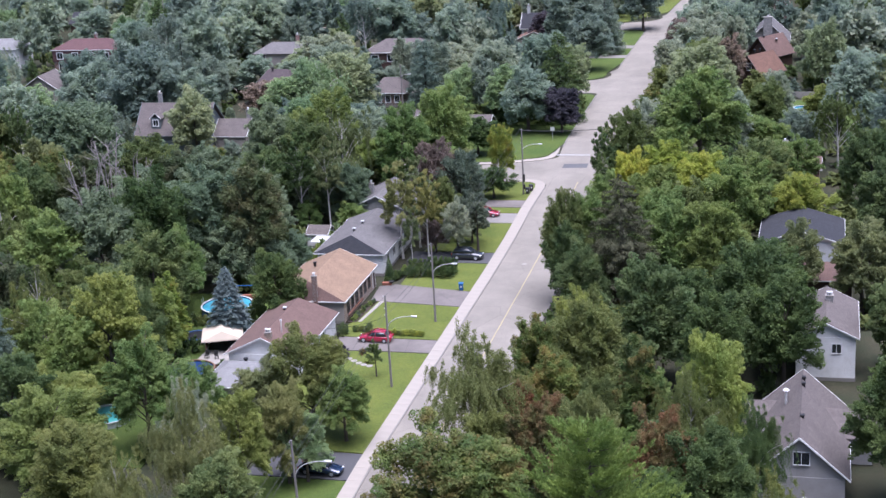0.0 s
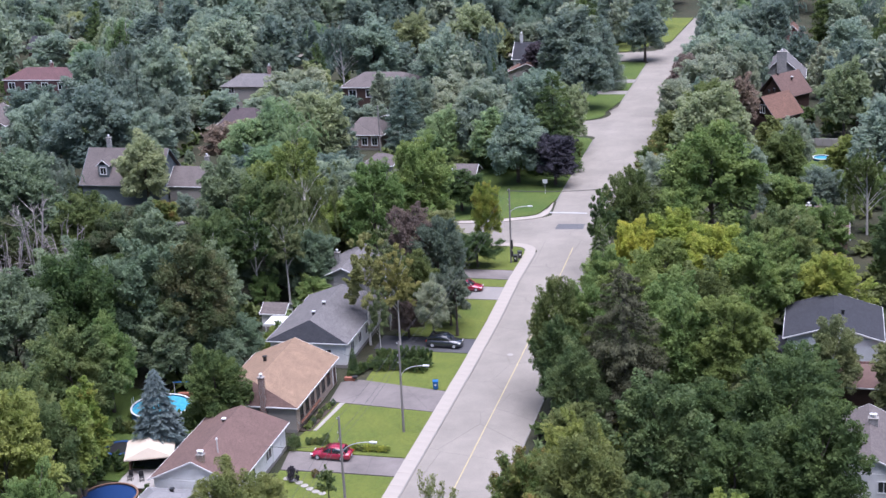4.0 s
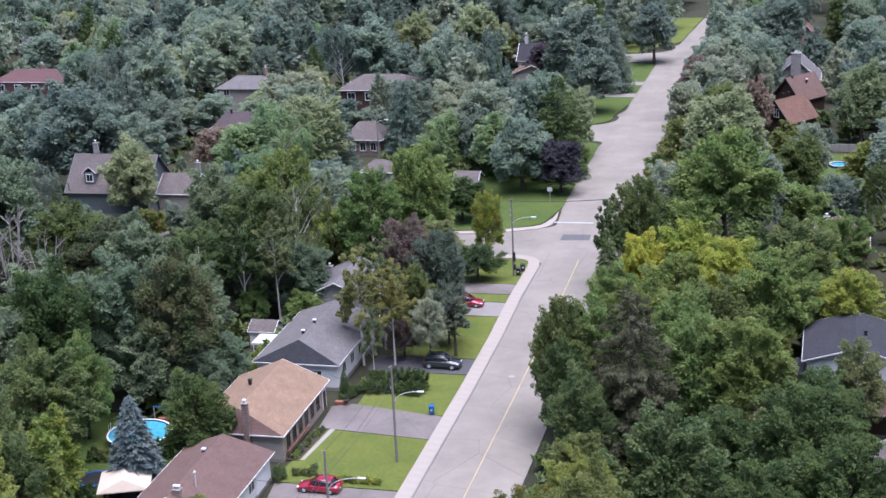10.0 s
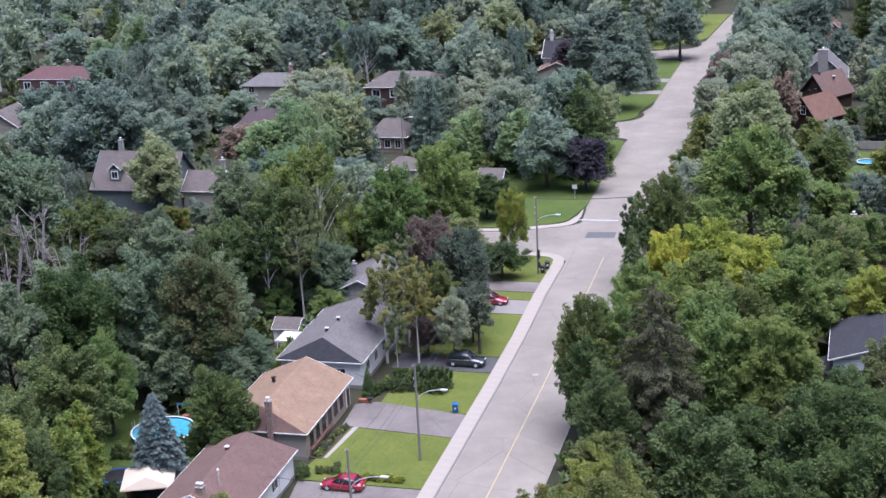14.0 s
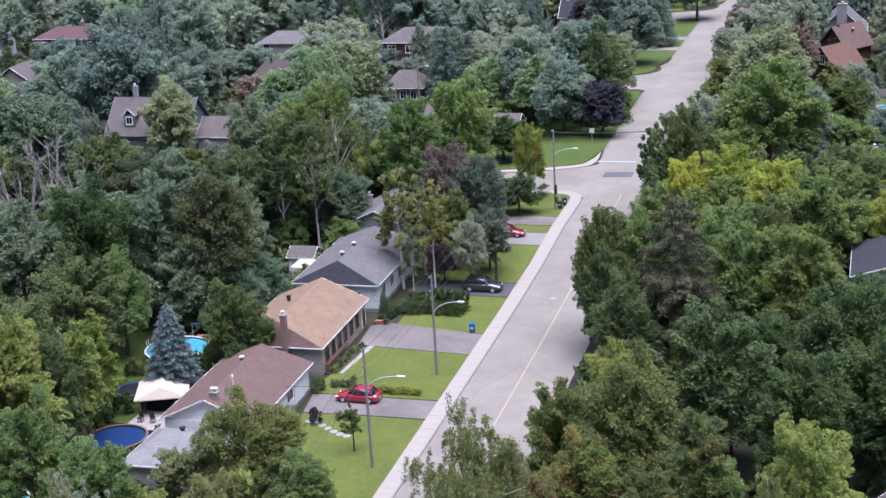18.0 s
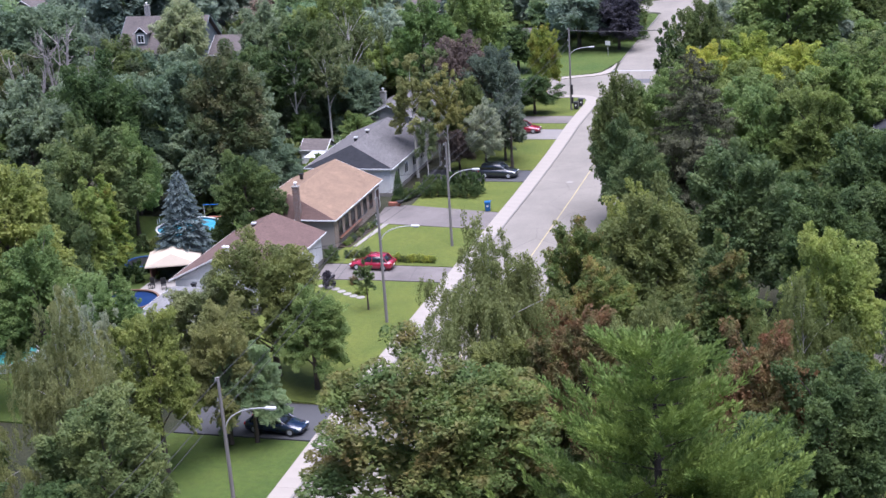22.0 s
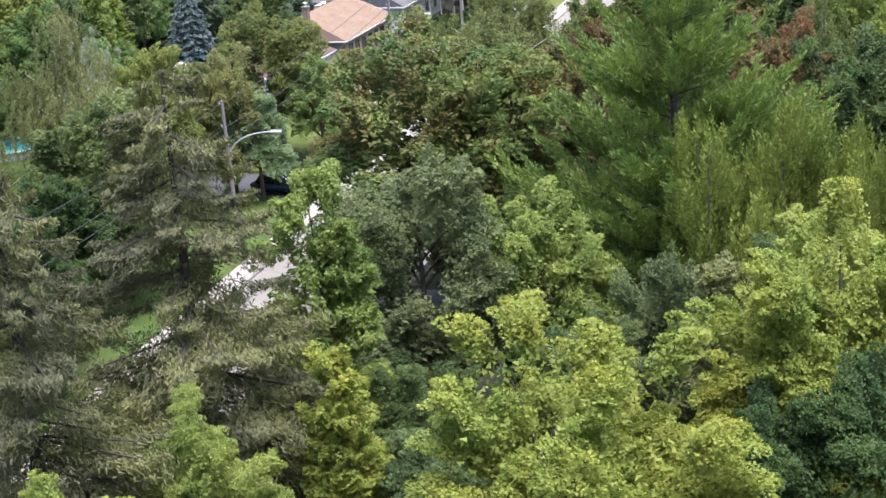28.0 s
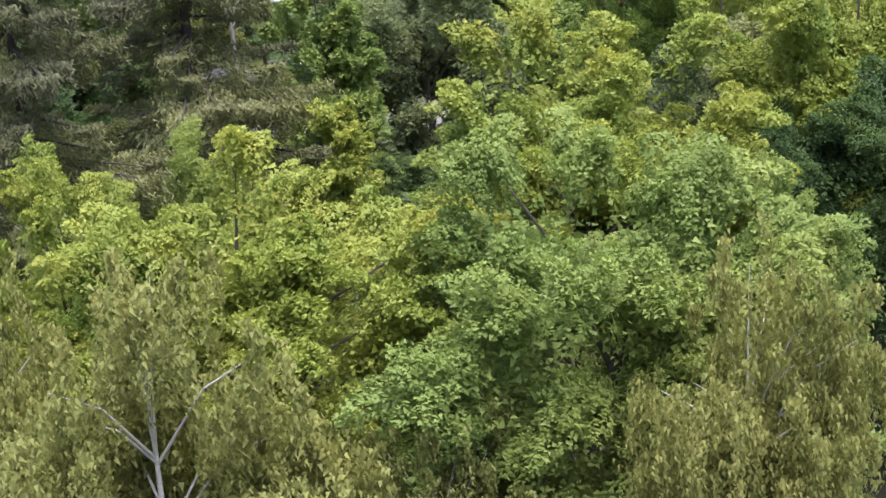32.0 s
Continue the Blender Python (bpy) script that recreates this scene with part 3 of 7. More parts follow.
def spruce(seed, n, size, height=15.0, radius=3.4, tiers=26, droop=0.28, sparse=0.0, low=0.05):
    """A conifer of drooping boughs in whorls, with branchlets that hang from them like fringes."""
    rng = np.random.default_rng(seed)
    rows = []
    for k in range(tiers):
        h = low + (1 - low) * (k + 0.5) / tiers
        reach = radius * min(1.0, 1.1 * (1 - h) ** 0.5) * rng.uniform(0.9, 1.1) + 0.35
        for b in range(max(6, int(13 * (1 - h) + 5))):
            if rng.random() < sparse:
                continue
            a = rng.uniform(0, 2 * math.pi)
            rows.append((math.cos(a), math.sin(a), h * height + rng.normal(0, 0.2), reach * rng.uniform(0.75, 1.12)))
    rows = np.array(rows)
    share = rows[:, 3] ** 0.95
    who = rng.choice(len(rows), n, p=share / share.sum())
    t = rng.random(n) ** 0.5
    a, z0, reach = rows[who, :2], rows[who, 2], rows[who, 3]
    twig = rng.integers(-5, 6, n) / 5.0
    across = np.stack([-a[:, 1], a[:, 0]], 1) * ((twig * 0.24 * (1.15 - t) + rng.normal(0, 0.03, n)) * reach)[:, None]
    xy = a * (t * reach * (1 - 0.1 * np.abs(twig)))[:, None] + across
    fringe = rng.random(n) ** 1.4 * (0.3 + 0.13 * reach) * (0.55 + 0.45 * np.sin(t * 9 + who))
    z = z0 - droop * reach * t**1.4 + 0.14 * reach * np.maximum(0, t - 0.72) * 4 - np.abs(fringe)
    pts = np.c_[xy, np.maximum(z, 0.15)]
    way = np.c_[a * 0.5, np.full(n, -0.7)] + 0.75 * sphere_dirs(rng, n)
    face = units(np.c_[a * 0.7, np.full(n, 0.7)] + 0.9 * sphere_dirs(rng, n))
    s = size * (0.7 + 0.6 * rng.random(n))
    v, f = leaf_arrays(pts, way, face, s * 1.9, s * 0.45)
    bm = bmesh.new()
    bent(bm, [(0, 0, -0.2), (0, 0, height * 0.5), (0, 0, height * 0.97)], [0.016 * height, 0.01 * height, 0.02], 8)
    for r in rows[:: max(1, len(rows) // 60)]:
        tube(bm, (0, 0, r[2]), (r[0] * r[3] * 0.8, r[1] * r[3] * 0.8, r[2] - droop * r[3] * 0.6), 0.045, 0.012, 5)
    return bm, v, f


def white_pine(seed, n, size, height=18.0, radius=6.0, tiers=18):
    """A pine of broad feathery plumes that turn up at their ends."""
    rng = np.random.default_rng(seed)
    rows = []
    for k in range(tiers):
        h = 0.1 + 0.86 * (k + 0.5) / tiers
        reach = radius * min(1.0, 1.22 * (1 - h) ** 0.62) * rng.uniform(0.85, 1.1)
        for b in range(max(6, int(9 * (1 - h) + 6))):
            a = rng.uniform(0, 2 * math.pi)
            rows.append((math.cos(a), math.sin(a), h * height + rng.normal(0, 0.3), reach * rng.uniform(0.65, 1.12)))
    rows = np.array(rows)
    root, aim, long = [], [], []
    for ca, sa, z, reach in rows:
        for t in np.linspace(0.12, 1.0, max(5, int(reach / 0.32))):
            way = np.array([ca, sa, 0.0]) + rng.normal(0, 0.5, 3) * (1, 1, 0.2) * (1.25 - t) + rng.choice((-1, 1)) * 0.75 * (1.2 - t) * np.array([-sa, ca, 0])
            root.append((ca * reach * t, sa * reach * t, z + 0.6 * reach * t**1.7 - 0.16 * reach))
            aim.append(way / np.linalg.norm(way) + (0, 0, rng.uniform(0.6, 1.5)))
            long.append(rng.uniform(0.75, 1.3) * (0.9 + 0.9 * (1.1 - t)) * min(1.0, 0.45 + reach / 5))
    root, aim, long = np.array(root), units(np.array(aim)), np.array(long)
    who = rng.choice(len(root), n, p=long / long.sum())
    t = rng.random(n) ** 0.75
    d = sphere_dirs(rng, n)
    d[:, 2] = np.abs(d[:, 2]) * 0.8 - 0.1
    pts = root[who] + aim[who] * (t * long[who])[:, None] + d * (0.4 * (1.1 - 0.75 * t) * rng.random(n) ** 0.5)[:, None] + (0, 0, 0.22) * (t**2 * long[who])[:, None]
    way = aim[who] * 0.9 + 0.75 * d + (0, 0, 0.3)
    face = units(0.6 * np.cross(way, sphere_dirs(rng, n)) + (0, 0, 1.0) + 0.35 * d + 0.3 * units(np.c_[root[who, :2], np.zeros(n)]))
    s = size * (0.7 + 0.6 * rng.random(n))
    v, f = leaf_arrays(pts, way, face, s * 1.9, s * 0.5)
    bm = bmesh.new()
    bent(bm, [(0, 0, -0.2), (0.1, 0, height * 0.5), (0, 0.1, height * 0.95)], [0.017 * height, 0.009 * height, 0.02], 8)
    for ca, sa, z, reach in rows[::2]:
        tube(bm, (0, 0, z - 0.5), (ca * reach * 0.6, sa * reach * 0.6, z - 0.02 * reach), 0.05, 0.015, 5)
    return bm, v, f


def cedars(seed, n, size, height=12.0, radius=3.0, stems=13):
    """A clump of pointed upright cedars, each with many flame-shaped tips."""
    rng = np.random.default_rng(seed)
    a = np.arange(stems) * 2.4 + rng.normal(0, 0.3, stems)
    rr = radius * 0.82 * np.sqrt((np.arange(stems) + 0.2) / stems)
    hs = height * rng.uniform(0.7, 1.0, stems) * (1 - 0.12 * rr / radius)
    hs[0] = height
    flames = []
    for k in range(stems):
        x, y = rr[k] * math.cos(a[k]), rr[k] * math.sin(a[k])
        flames.append((x, y, hs[k] * 0.5, hs[k], radius * 0.15))
        for j in range(24):
            h, b = rng.uniform(0.04, 0.88), rng.uniform(0, 6.283)
            w = radius * 0.4 * (1 - h) ** 0.75
            flames.append((x + w * math.cos(b), y + w * math.sin(b), h * hs[k] - 0.4, min(h * hs[k] + rng.uniform(1.4, 3.0), hs[k] * 1.02), radius * rng.uniform(0.07, 0.13)))
    fl = np.array(flames)
    share = (fl[:, 3] - fl[:, 2]) * fl[:, 4]
    who = rng.choice(len(fl), n, p=share / share.sum())
    h = 1 - np.sqrt(rng.random(n))
    w = fl[who, 4] * (np.sin(np.pi * np.clip(h, 0, 1) ** 0.6) * 0.9 + 0.1) * (1 - 0.3 * rng.random(n) ** 2)
    ang = rng.uniform(0, 2 * math.pi, n)
    d = np.c_[np.cos(ang), np.sin(ang)]
    pts = np.c_[fl[who, :2] + d * w[:, None], np.maximum(fl[who, 2] + h * (fl[who, 3] - fl[who, 2]), 0.15)]
    way = np.c_[d * 0.3, np.full(n, 0.95)] + 0.35 * sphere_dirs(rng, n)
    face = units(np.c_[d, np.full(n, 0.45)] + 0.4 * sphere_dirs(rng, n))
    s = size * (0.7 + 0.6 * rng.random(n))
    v, f = leaf_arrays(pts, way, face, s * 1.4, s * 0.6)
    bm = bmesh.new()
    for k in range(stems):
        x, y = rr[k] * math.cos(a[k]), rr[k] * math.sin(a[k])
        tube(bm, (x, y, -0.2), (x, y, hs[k] * 0.9), 0.1, 0.02, 6)
    return bm, v, f


def cone_tree(seed, n, size, height=10.0, radius=2.6, tiers=15):
    """A dense, regular young spruce: needles on short tiers round a cone."""
    rng = np.random.default_rng(seed)
    h = np.clip(1 - np.sqrt(rng.random(n)) * 0.98, 0.01, 0.985)
    a = rng.uniform(0, 2 * math.pi, n)
    step = (h * tiers + 0.25 * np.sin(5 * a)) % 1.0
    w = radius * (1 - h) ** 0.7 * (1.0 - 0.4 * step) * (1 + 0.1 * np.sin(9 * a + np.floor(h * tiers) * 2.1)) * (1 - 0.35 * rng.random(n) ** 2.5) + 0.05
    d = np.c_[np.cos(a), np.sin(a)]
    pts = np.c_[d * w[:, None], h * height - 0.1 * w]
    way = np.c_[d, np.full(n, -0.25)] + 0.5 * sphere_dirs(rng, n)
    face = units(np.c_[d * 0.5, np.full(n, 0.9)] + 0.45 * sphere_dirs(rng, n))
    s = size * (0.7 + 0.6 * rng.random(n))
    v, f = leaf_arrays(pts, way, face, s * 1.4, s * 0.6)
    bm = bmesh.new()
    tube(bm, (0, 0, -0.2), (0, 0, height * 0.97), 0.14, 0.02, 8)
    return bm, v, f


def bare(seed, height=12.0, radius=3.0):
    """A dead tree: a few stems that fan out from one foot, each with forking bare twigs."""
    rng = np.random.default_rng(seed)
    bm = bmesh.new()
    for k in range(6):
        a, r = k * 1.05 + rng.uniform(-0.3, 0.3), radius * rng.uniform(0.5, 1.0)
        top = Vector((math.cos(a) * r, math.sin(a) * r, height * rng.uniform(0.78, 1.0)))
        pts = [Vector((0, 0, -0.2)), Vector((top.x * 0.16, top.y * 0.16, height * 0.25)), Vector((top.x * 0.5, top.y * 0.5, top.z * 0.62)), top]
        bent(bm, pts, [0.2, 0.15, 0.09, 0.03], 6)
        for j in range(9):
            q = pts[2].lerp(top, rng.uniform(-0.5, 0.9))
            e = q + Vector(rng.normal(0, 0.75, 3)) + Vector((math.cos(a) * 0.7, math.sin(a) * 0.7, 1.3))
            bent(bm, [q, q.lerp(e, 0.5) + Vector(rng.normal(0, 0.12, 3)), e], [0.06, 0.045, 0.02], 5)
            for i in range(2):
                f = q.lerp(e, rng.uniform(0.3, 0.9))
                tube(bm, f, f + Vector(rng.normal(0, 0.4, 3)) + Vector((0, 0, 0.5)), 0.03, 0.012, 4)
    return bm


class Tree:
    """One tree's meshes, to be planted many times. Its height and radius are those of the model."""

    def __init__(self, made, height, radius, bark):
        bm, v, f = made
        self.wood = bpy.data.meshes.new("trunk")
        bm.to_mesh(self.wood)
        bm.free()
        self.wood.materials.append(bark)
        self.v, self.f, self.height, self.radius = v, f, height, radius
        self.crown = None

    def plant(self, name, label, x, y, height, radius, leaf, turn=0.0, z=0.0, group=""):
        if self.crown is None:
            self.crown = poly_mesh("crown", self.v, self.f)
            self.crown.materials.append(leaf)
        top = tagged(new(name), label, "shrub" if "shrub" in name or "hedge" in name else "tree", group)
        w = radius / self.radius
        top.matrix_basis = pose(x, y, z, 0, 0, turn) @ Matrix.Diagonal((w, w, height / self.height, 1))
        a = new("trunk", self.wood)
        b = new("crown", self.crown)
        a.parent = b.parent = top
        b.material_slots[0].link = "OBJECT"
        b.material_slots[0].material = leaf
        return top

# ---- ground, road and lawns ----
bm = bmesh.new()
bmesh.ops.create_grid(bm, x_segments=40, y_segments=40, size=2400)
slab_thing("ground", bm, M["ground"], "dim green woodland floor under the trees", "ground", "structure").location = (0, 100, -0.1)


def left_edge(y):
    """The street's kerb line on the houses' side; the other is right_edge."""
    return float(np.interp(y, (-160, -75, -50, -42, 20, 36, 52, 66, 94, 136, 170, 211, 228, 263, 285, 400),
                           (8.5, 4.6, 4.0, 3.75, 3.7, 3.5, 3.0, 3.0, 1.3, 1.2, 2.2, 2.8, 5.0, 7.5, 9.2, 19)))


def right_edge(y):
    return float(np.interp(y, (-160, -75, -42, 13, 52, 94, 136, 170, 211, 263, 400), (19, 14.6, 13.9, 13.8, 13.6, 12.4, 11.8, 12.2, 13.2, 16.0, 28)))


def arc(cx, cy, r, a0, a1, n=7):
    return [(cx + r * math.cos(radians(a0 + (a1 - a0) * k / n)), cy + r * math.sin(radians(a0 + (a1 - a0) * k / n))) for k in range(n + 1)]


ROAD = -0.06
stations = list(range(-160, 401, 4))
bm = bmesh.new()
rows = [(bm.verts.new((left_edge(y) - 0.05, y, ROAD)), bm.verts.new(((left_edge(y) + right_edge(y)) / 2, y, ROAD + 0.05)), bm.verts.new((right_edge(y) + 0.05, y, ROAD))) for y in stations]
for a, b in zip(rows, rows[1:]):
    bm.faces.new((a[0], a[1], b[1], b[0]))
    bm.faces.new((a[1], a[2], b[2], b[1]))
slab_thing("road", bm, M["road"], "worn light grey asphalt street between lawns and trees", "road", "structure")

# side streets on the houses' side, with rounded mouths
first_mouth = [(-120, 69.6), (-4.0, 69.6), *arc(-1.4, 66.0, 3.6, 90, 10), (3.4, 66.0), (3.4, 90.0), *arc(-2.2, 87.0, 4.6, -10, -84), (-5.0, 80.8), (-14, 79.6), (-120, 77.4)]
slab_thing("side_street", slab(first_mouth, ROAD - 0.004, 0.05), M["road"], "pale asphalt side street joining the main street", "road", "structure")
second_mouth = [(-130, 141.0), (-3.0, 138.6), *arc(-1.0, 136.0, 2.6, 100, 20), (3.0, 137), (3.2, 168), *arc(-4.5, 157.0, 6.0, 30, -70), (-8, 149.5), (-130, 150.5)]
slab_thing("side_street", slab(second_mouth, ROAD - 0.004, 0.05), M["road"], "pale asphalt side street curving off between lawns", "road", "structure")
third_mouth = [(-120, 217.0), (-2.0, 214.4), *arc(0.2, 212.0, 2.4, 110, 20), (6.0, 212), (7.0, 240), *arc(-1.5, 232.0, 6.5, 20, -60), (-6, 224.0), (-120, 226.0)]
slab_thing("side_street", slab(third_mouth, ROAD - 0.004, 0.05), M["road"], "distant asphalt side street beside a lawn", "road", "structure")
slab_thing("side_street", slab([(13, -64), (62, -62), (62, -69.5), (13, -71)], ROAD - 0.004, 0.05), M["road"], "asphalt side street half hidden under trees", "road", "structure")


def strip(name, y0, y1, off, width, mat, label, step=4.0, z=ROAD + 0.056, dash=1.0):
    b = bmesh.new()
    y = y0
    while y < y1 - 0.01:
        e = min(y + step, y1)
        xs = [(left_edge(v) + right_edge(v)) / 2 + off for v in (y, e)]
        vs = [b.verts.new(p) for p in ((xs[0] - width / 2, y, z), (xs[0] + width / 2, y, z), (xs[1] + width / 2, e, z), (xs[1] - width / 2, e, z))]
        b.faces.new(vs)
        y = e
    return slab_thing(name, b, mat, label, "road marking", "structure")


strip("road_marking", -120, 68, 0.0, 0.13, M["yellow_line"], "thin worn yellow centre line on the street")
slab_thing("road_marking", slab([(1.0, 85.8), (7.4, 85.8), (7.4, 86.4), (1.0, 86.4)], ROAD + 0.055, 0.004), M["white_line"], "white stop line across one lane", "road marking", "structure")
slab_thing("road_patch", slab([(3.7, 77.0), (8.1, 77.3), (8.0, 80.2), (3.7, 79.9)], ROAD + 0.052, 0.004), M["patch"], "dark rectangular asphalt repair in the junction", "road patch", "structure")
slab_thing("manhole_cover", slab(arc(7.2, 24.2, 0.38, 0, 337.5, 15), ROAD + 0.05, 0.004), M["stone"], "pale round utility cover in the street", "manhole cover", "structure")

# sidewalk of concrete panels with a kerb, along the lawns
WALK = 0.05
walk_root = tagged(new("sidewalk"), "pale concrete sidewalk with a low kerb along the street", "sidewalk", kind="structure")
panel = None
y = -118.0
while y < 65.0:
    x1 = left_edge(y + 0.75) - 0.18
    lean = math.degrees(math.atan2(left_edge(y) - left_edge(y + 1.5), 1.5))
    if panel is None:
        panel = bpy.data.meshes.new("panel")
        b = boxed(0, 0, -0.09, 1.6, 1.494, 0.18, 0.005)
        b.to_mesh(panel)
        b.free()
        panel.materials.append(M["concrete"])
    ob = new("panel", panel)
    ob.parent = walk_root
    ob.matrix_basis = pose(x1 - 0.8, y + 0.75, WALK + 0.004 * math.sin(y * 2.3), 0, 0, lean)
    y += 1.5
corner = [*arc(-1.0, 65.6, 3.7, 4, 92, 9), (-4.5, 69.3), (-8.5, 69.4), (-8.5, 68.0), (-4.5, 67.9), *arc(-1.0, 65.6, 2.1, 92, 4, 7), (1.1, 65.0), (2.75, 65.0)]
part("corner_panel", slab(corner, WALK, 0.18), M["concrete"], walk_root)
far_walk = [(-16, 78.4), (-9, 79.3), (-4.6, 80.6), *arc(-2.8, 85.8, 4.0, -78, 8, 6), (1.3, 88.0), (0.9, 92.0), (0.6, 88.0), *arc(-3.4, 86.6, 3.5, -2, -72, 5), (-5.2, 82.0), (-9.3, 80.7), (-16, 79.8)]
slab_thing("sidewalk", slab(far_walk, WALK, 0.18), M["concrete"], "pale concrete sidewalk round the far corner", "sidewalk", "structure")


def kerb(name, y0, y1, edge, side, label):
    b = bmesh.new()
    y = y0
    while y < y1 - 0.01:
        e = min(y + 6.0, y1)
        xa, xb = edge(y), edge(e)
        slab([(xa, y), (xa + side * 0.16, y), (xb + side * 0.16, e), (xb, e)], 0.06, 0.2, b)
        y = e
    return slab_thing(name, b, M["kerb"], label, "kerb", "structure")


kerb("kerb", -118, 65, left_edge, -1, "concrete kerb between sidewalk and street")
kerb("kerb", -60, 210, right_edge, 1, "concrete kerb below the street's trees")
kerb("kerb", 92, 135.5, left_edge, -1, "concrete kerb along the far lawn")
kerb("kerb", 168, 211, left_edge, -1, "far concrete kerb beside the lawns")


def lawn(pts, label="bright mown lawn", z=0.03):
    return slab_thing("lawn", slab(pts, z, 0.12), M["lawn_shaded" if "corner lawn under" in label or "shaded" in label or "far" in label or "back lawn" in label else "lawn"], label, "lawn", "structure")


def driveway(pts, mat, label, z=0.035):
    return slab_thing("driveway", slab(pts, z, 0.1), M[mat], label, "driveway", "structure")


def walk_line(y):
    return left_edge(y) - 1.79


lawn([(-9.9, 6.9), (walk_line(5.6), 5.7), (walk_line(-6.4), -6.4), (-11.4, -6.2), (-11.4, -3.0)], "mown front lawn with a flower bed beside the driveway")
lawn([(-4.6, -11.0), (walk_line(-11), -11.1), (walk_line(-39), -39.6), (-16, -38.0), (-14.4, -24.0), (-11.2, -20.0), (-10.6, -11.2)], "mown front lawn with young trees")
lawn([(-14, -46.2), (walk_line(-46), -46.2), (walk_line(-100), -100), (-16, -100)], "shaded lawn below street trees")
lawn([(-8.6, 12.6), (walk_line(12), 12.0), (walk_line(23), 23.8), (-8.6, 24.0)], "green lawn under a leaning hedge")
lawn([(-9.0, 29.0), (walk_line(29), 29.0), (walk_line(43.5), 43.6), (-9.0, 43.8)], "sunny lawn between two driveways")
lawn([(-9.0, 49.2), (walk_line(49), 49.2), (walk_line(52), 52.2), (-9.0, 52.3)], "narrow lawn strip between driveways")
lawn([(-9.0, 56.6), (walk_line(56.6), 56.6), (walk_line(64.5), 64.8), *arc(-1.0, 65.6, 2.0, 10, 90, 5), (-9.0, 67.6)], "corner lawn with a utility pole")
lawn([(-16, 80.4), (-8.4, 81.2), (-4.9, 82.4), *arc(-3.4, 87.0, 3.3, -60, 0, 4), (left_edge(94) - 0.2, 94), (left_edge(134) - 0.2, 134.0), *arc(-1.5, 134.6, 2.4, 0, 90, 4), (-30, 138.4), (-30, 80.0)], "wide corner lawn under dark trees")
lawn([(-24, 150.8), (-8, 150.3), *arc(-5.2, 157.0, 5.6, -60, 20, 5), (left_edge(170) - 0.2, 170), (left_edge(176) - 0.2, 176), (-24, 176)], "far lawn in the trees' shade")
lawn([(-24, 180), (left_edge(180) - 0.2, 180), (left_edge(188) - 0.2, 188), (-24, 188)], "far lawn strip between driveways")
lawn([(-24, 192), (left_edge(192) - 0.2, 192), (left_edge(209) - 0.2, 209), *arc(0.0, 210.0, 2.4, 0, 90, 4), (-24, 213.5)], "far pale lawn by a side street")
lawn([(-24, 227), (-4, 226), (left_edge(240) - 0.3, 240), (left_edge(275) - 0.3, 275), (-24, 275)], "distant dry lawn beside the street")
driveway([(-11.4, 13.0), (-9.3, 14.0), (walk_line(11.8), 11.8), (walk_line(5.8), 5.8), (-11.0, 7.2)], "drive", "wide grey asphalt driveway")
driveway([(-11.2, -6.4), (walk_line(-6.6), -6.6), (walk_line(-11), -10.9), (-4.4, -10.8), (-10.6, -11.0)], "drive", "grey asphalt driveway")
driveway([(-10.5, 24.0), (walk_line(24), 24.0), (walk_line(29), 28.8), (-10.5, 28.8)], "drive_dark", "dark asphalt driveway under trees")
driveway([(-12.5, 43.9), (walk_line(44), 43.8), (walk_line(49), 49.0), (-12.5, 49.0)], "drive_pale", "pale concrete driveway")
driveway([(-12.5, 52.5), (walk_line(52), 52.4), (walk_line(56), 56.4), (-12.5, 56.4)], "drive", "grey driveway by the corner")
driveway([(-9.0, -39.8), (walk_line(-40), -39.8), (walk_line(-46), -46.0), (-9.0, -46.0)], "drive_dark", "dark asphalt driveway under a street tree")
driveway([(-24, 176.2), (left_edge(176) - 0.2, 176.2), (left_edge(180) - 0.2, 179.8), (-24, 179.8)], "drive_pale", "far pale driveway")
driveway([(-24, 188.2), (left_edge(188) - 0.2, 188.2), (left_edge(192) - 0.2, 191.8), (-24, 191.8)], "drive_pale", "far pale driveway")
lawn([(30, 104), (62, 104), (62, 130), (30, 130)], "back lawn behind the trees")
lawn([(-40, -46), (-21, -46), (-21, -22), (-40, -22)], "back lawn round a pool")
lawn([(-40, -16), (-23.5, -16), (-23.5, 8), (-40, 8)], "back lawn with a round pool")

# ---- houses ----


def uv_faces(bm):
    """Lays each face's own plane out in metres, for courses of brick and shingle."""
    uv = bm.loops.layers.uv.verify()
    bm.normal_update()
    for f in bm.faces:
        n = f.normal
        across = Vector((0, 0, 1)).cross(n)
        across = across.normalized() if across.length > 0.05 else Vector((1, 0, 0))
        up = n.cross(across)
        for l in f.loops:
            l[uv].uv = (l.vert.co.dot(across), l.vert.co.dot(up))
    return bm


def prism(faces_top, drop):
    """A roof from its upper faces, with an underside lower by drop and closed edges."""
    bm = bmesh.new()
    made = {}

    def vert(p):
        key = tuple(round(c, 4) for c in p)
        if key not in made:
            made[key] = bm.verts.new(p)
        return made[key]

    for f in faces_top:
        bm.faces.new([vert(p) for p in f])
    bmesh.ops.recalc_face_normals(bm, faces=bm.faces)
    for f in bm.faces:
        if f.normal.z < 0:
            f.normal_flip()
    low = bmesh.ops.extrude_face_region(bm, geom=list(bm.faces))
    bmesh.ops.translate(bm, vec=(0, 0, -drop), verts=[v for v in low["geom"] if isinstance(v, bmesh.types.BMVert)])
    bmesh.ops.recalc_face_normals(bm, faces=bm.faces)
    return uv_faces(bm)


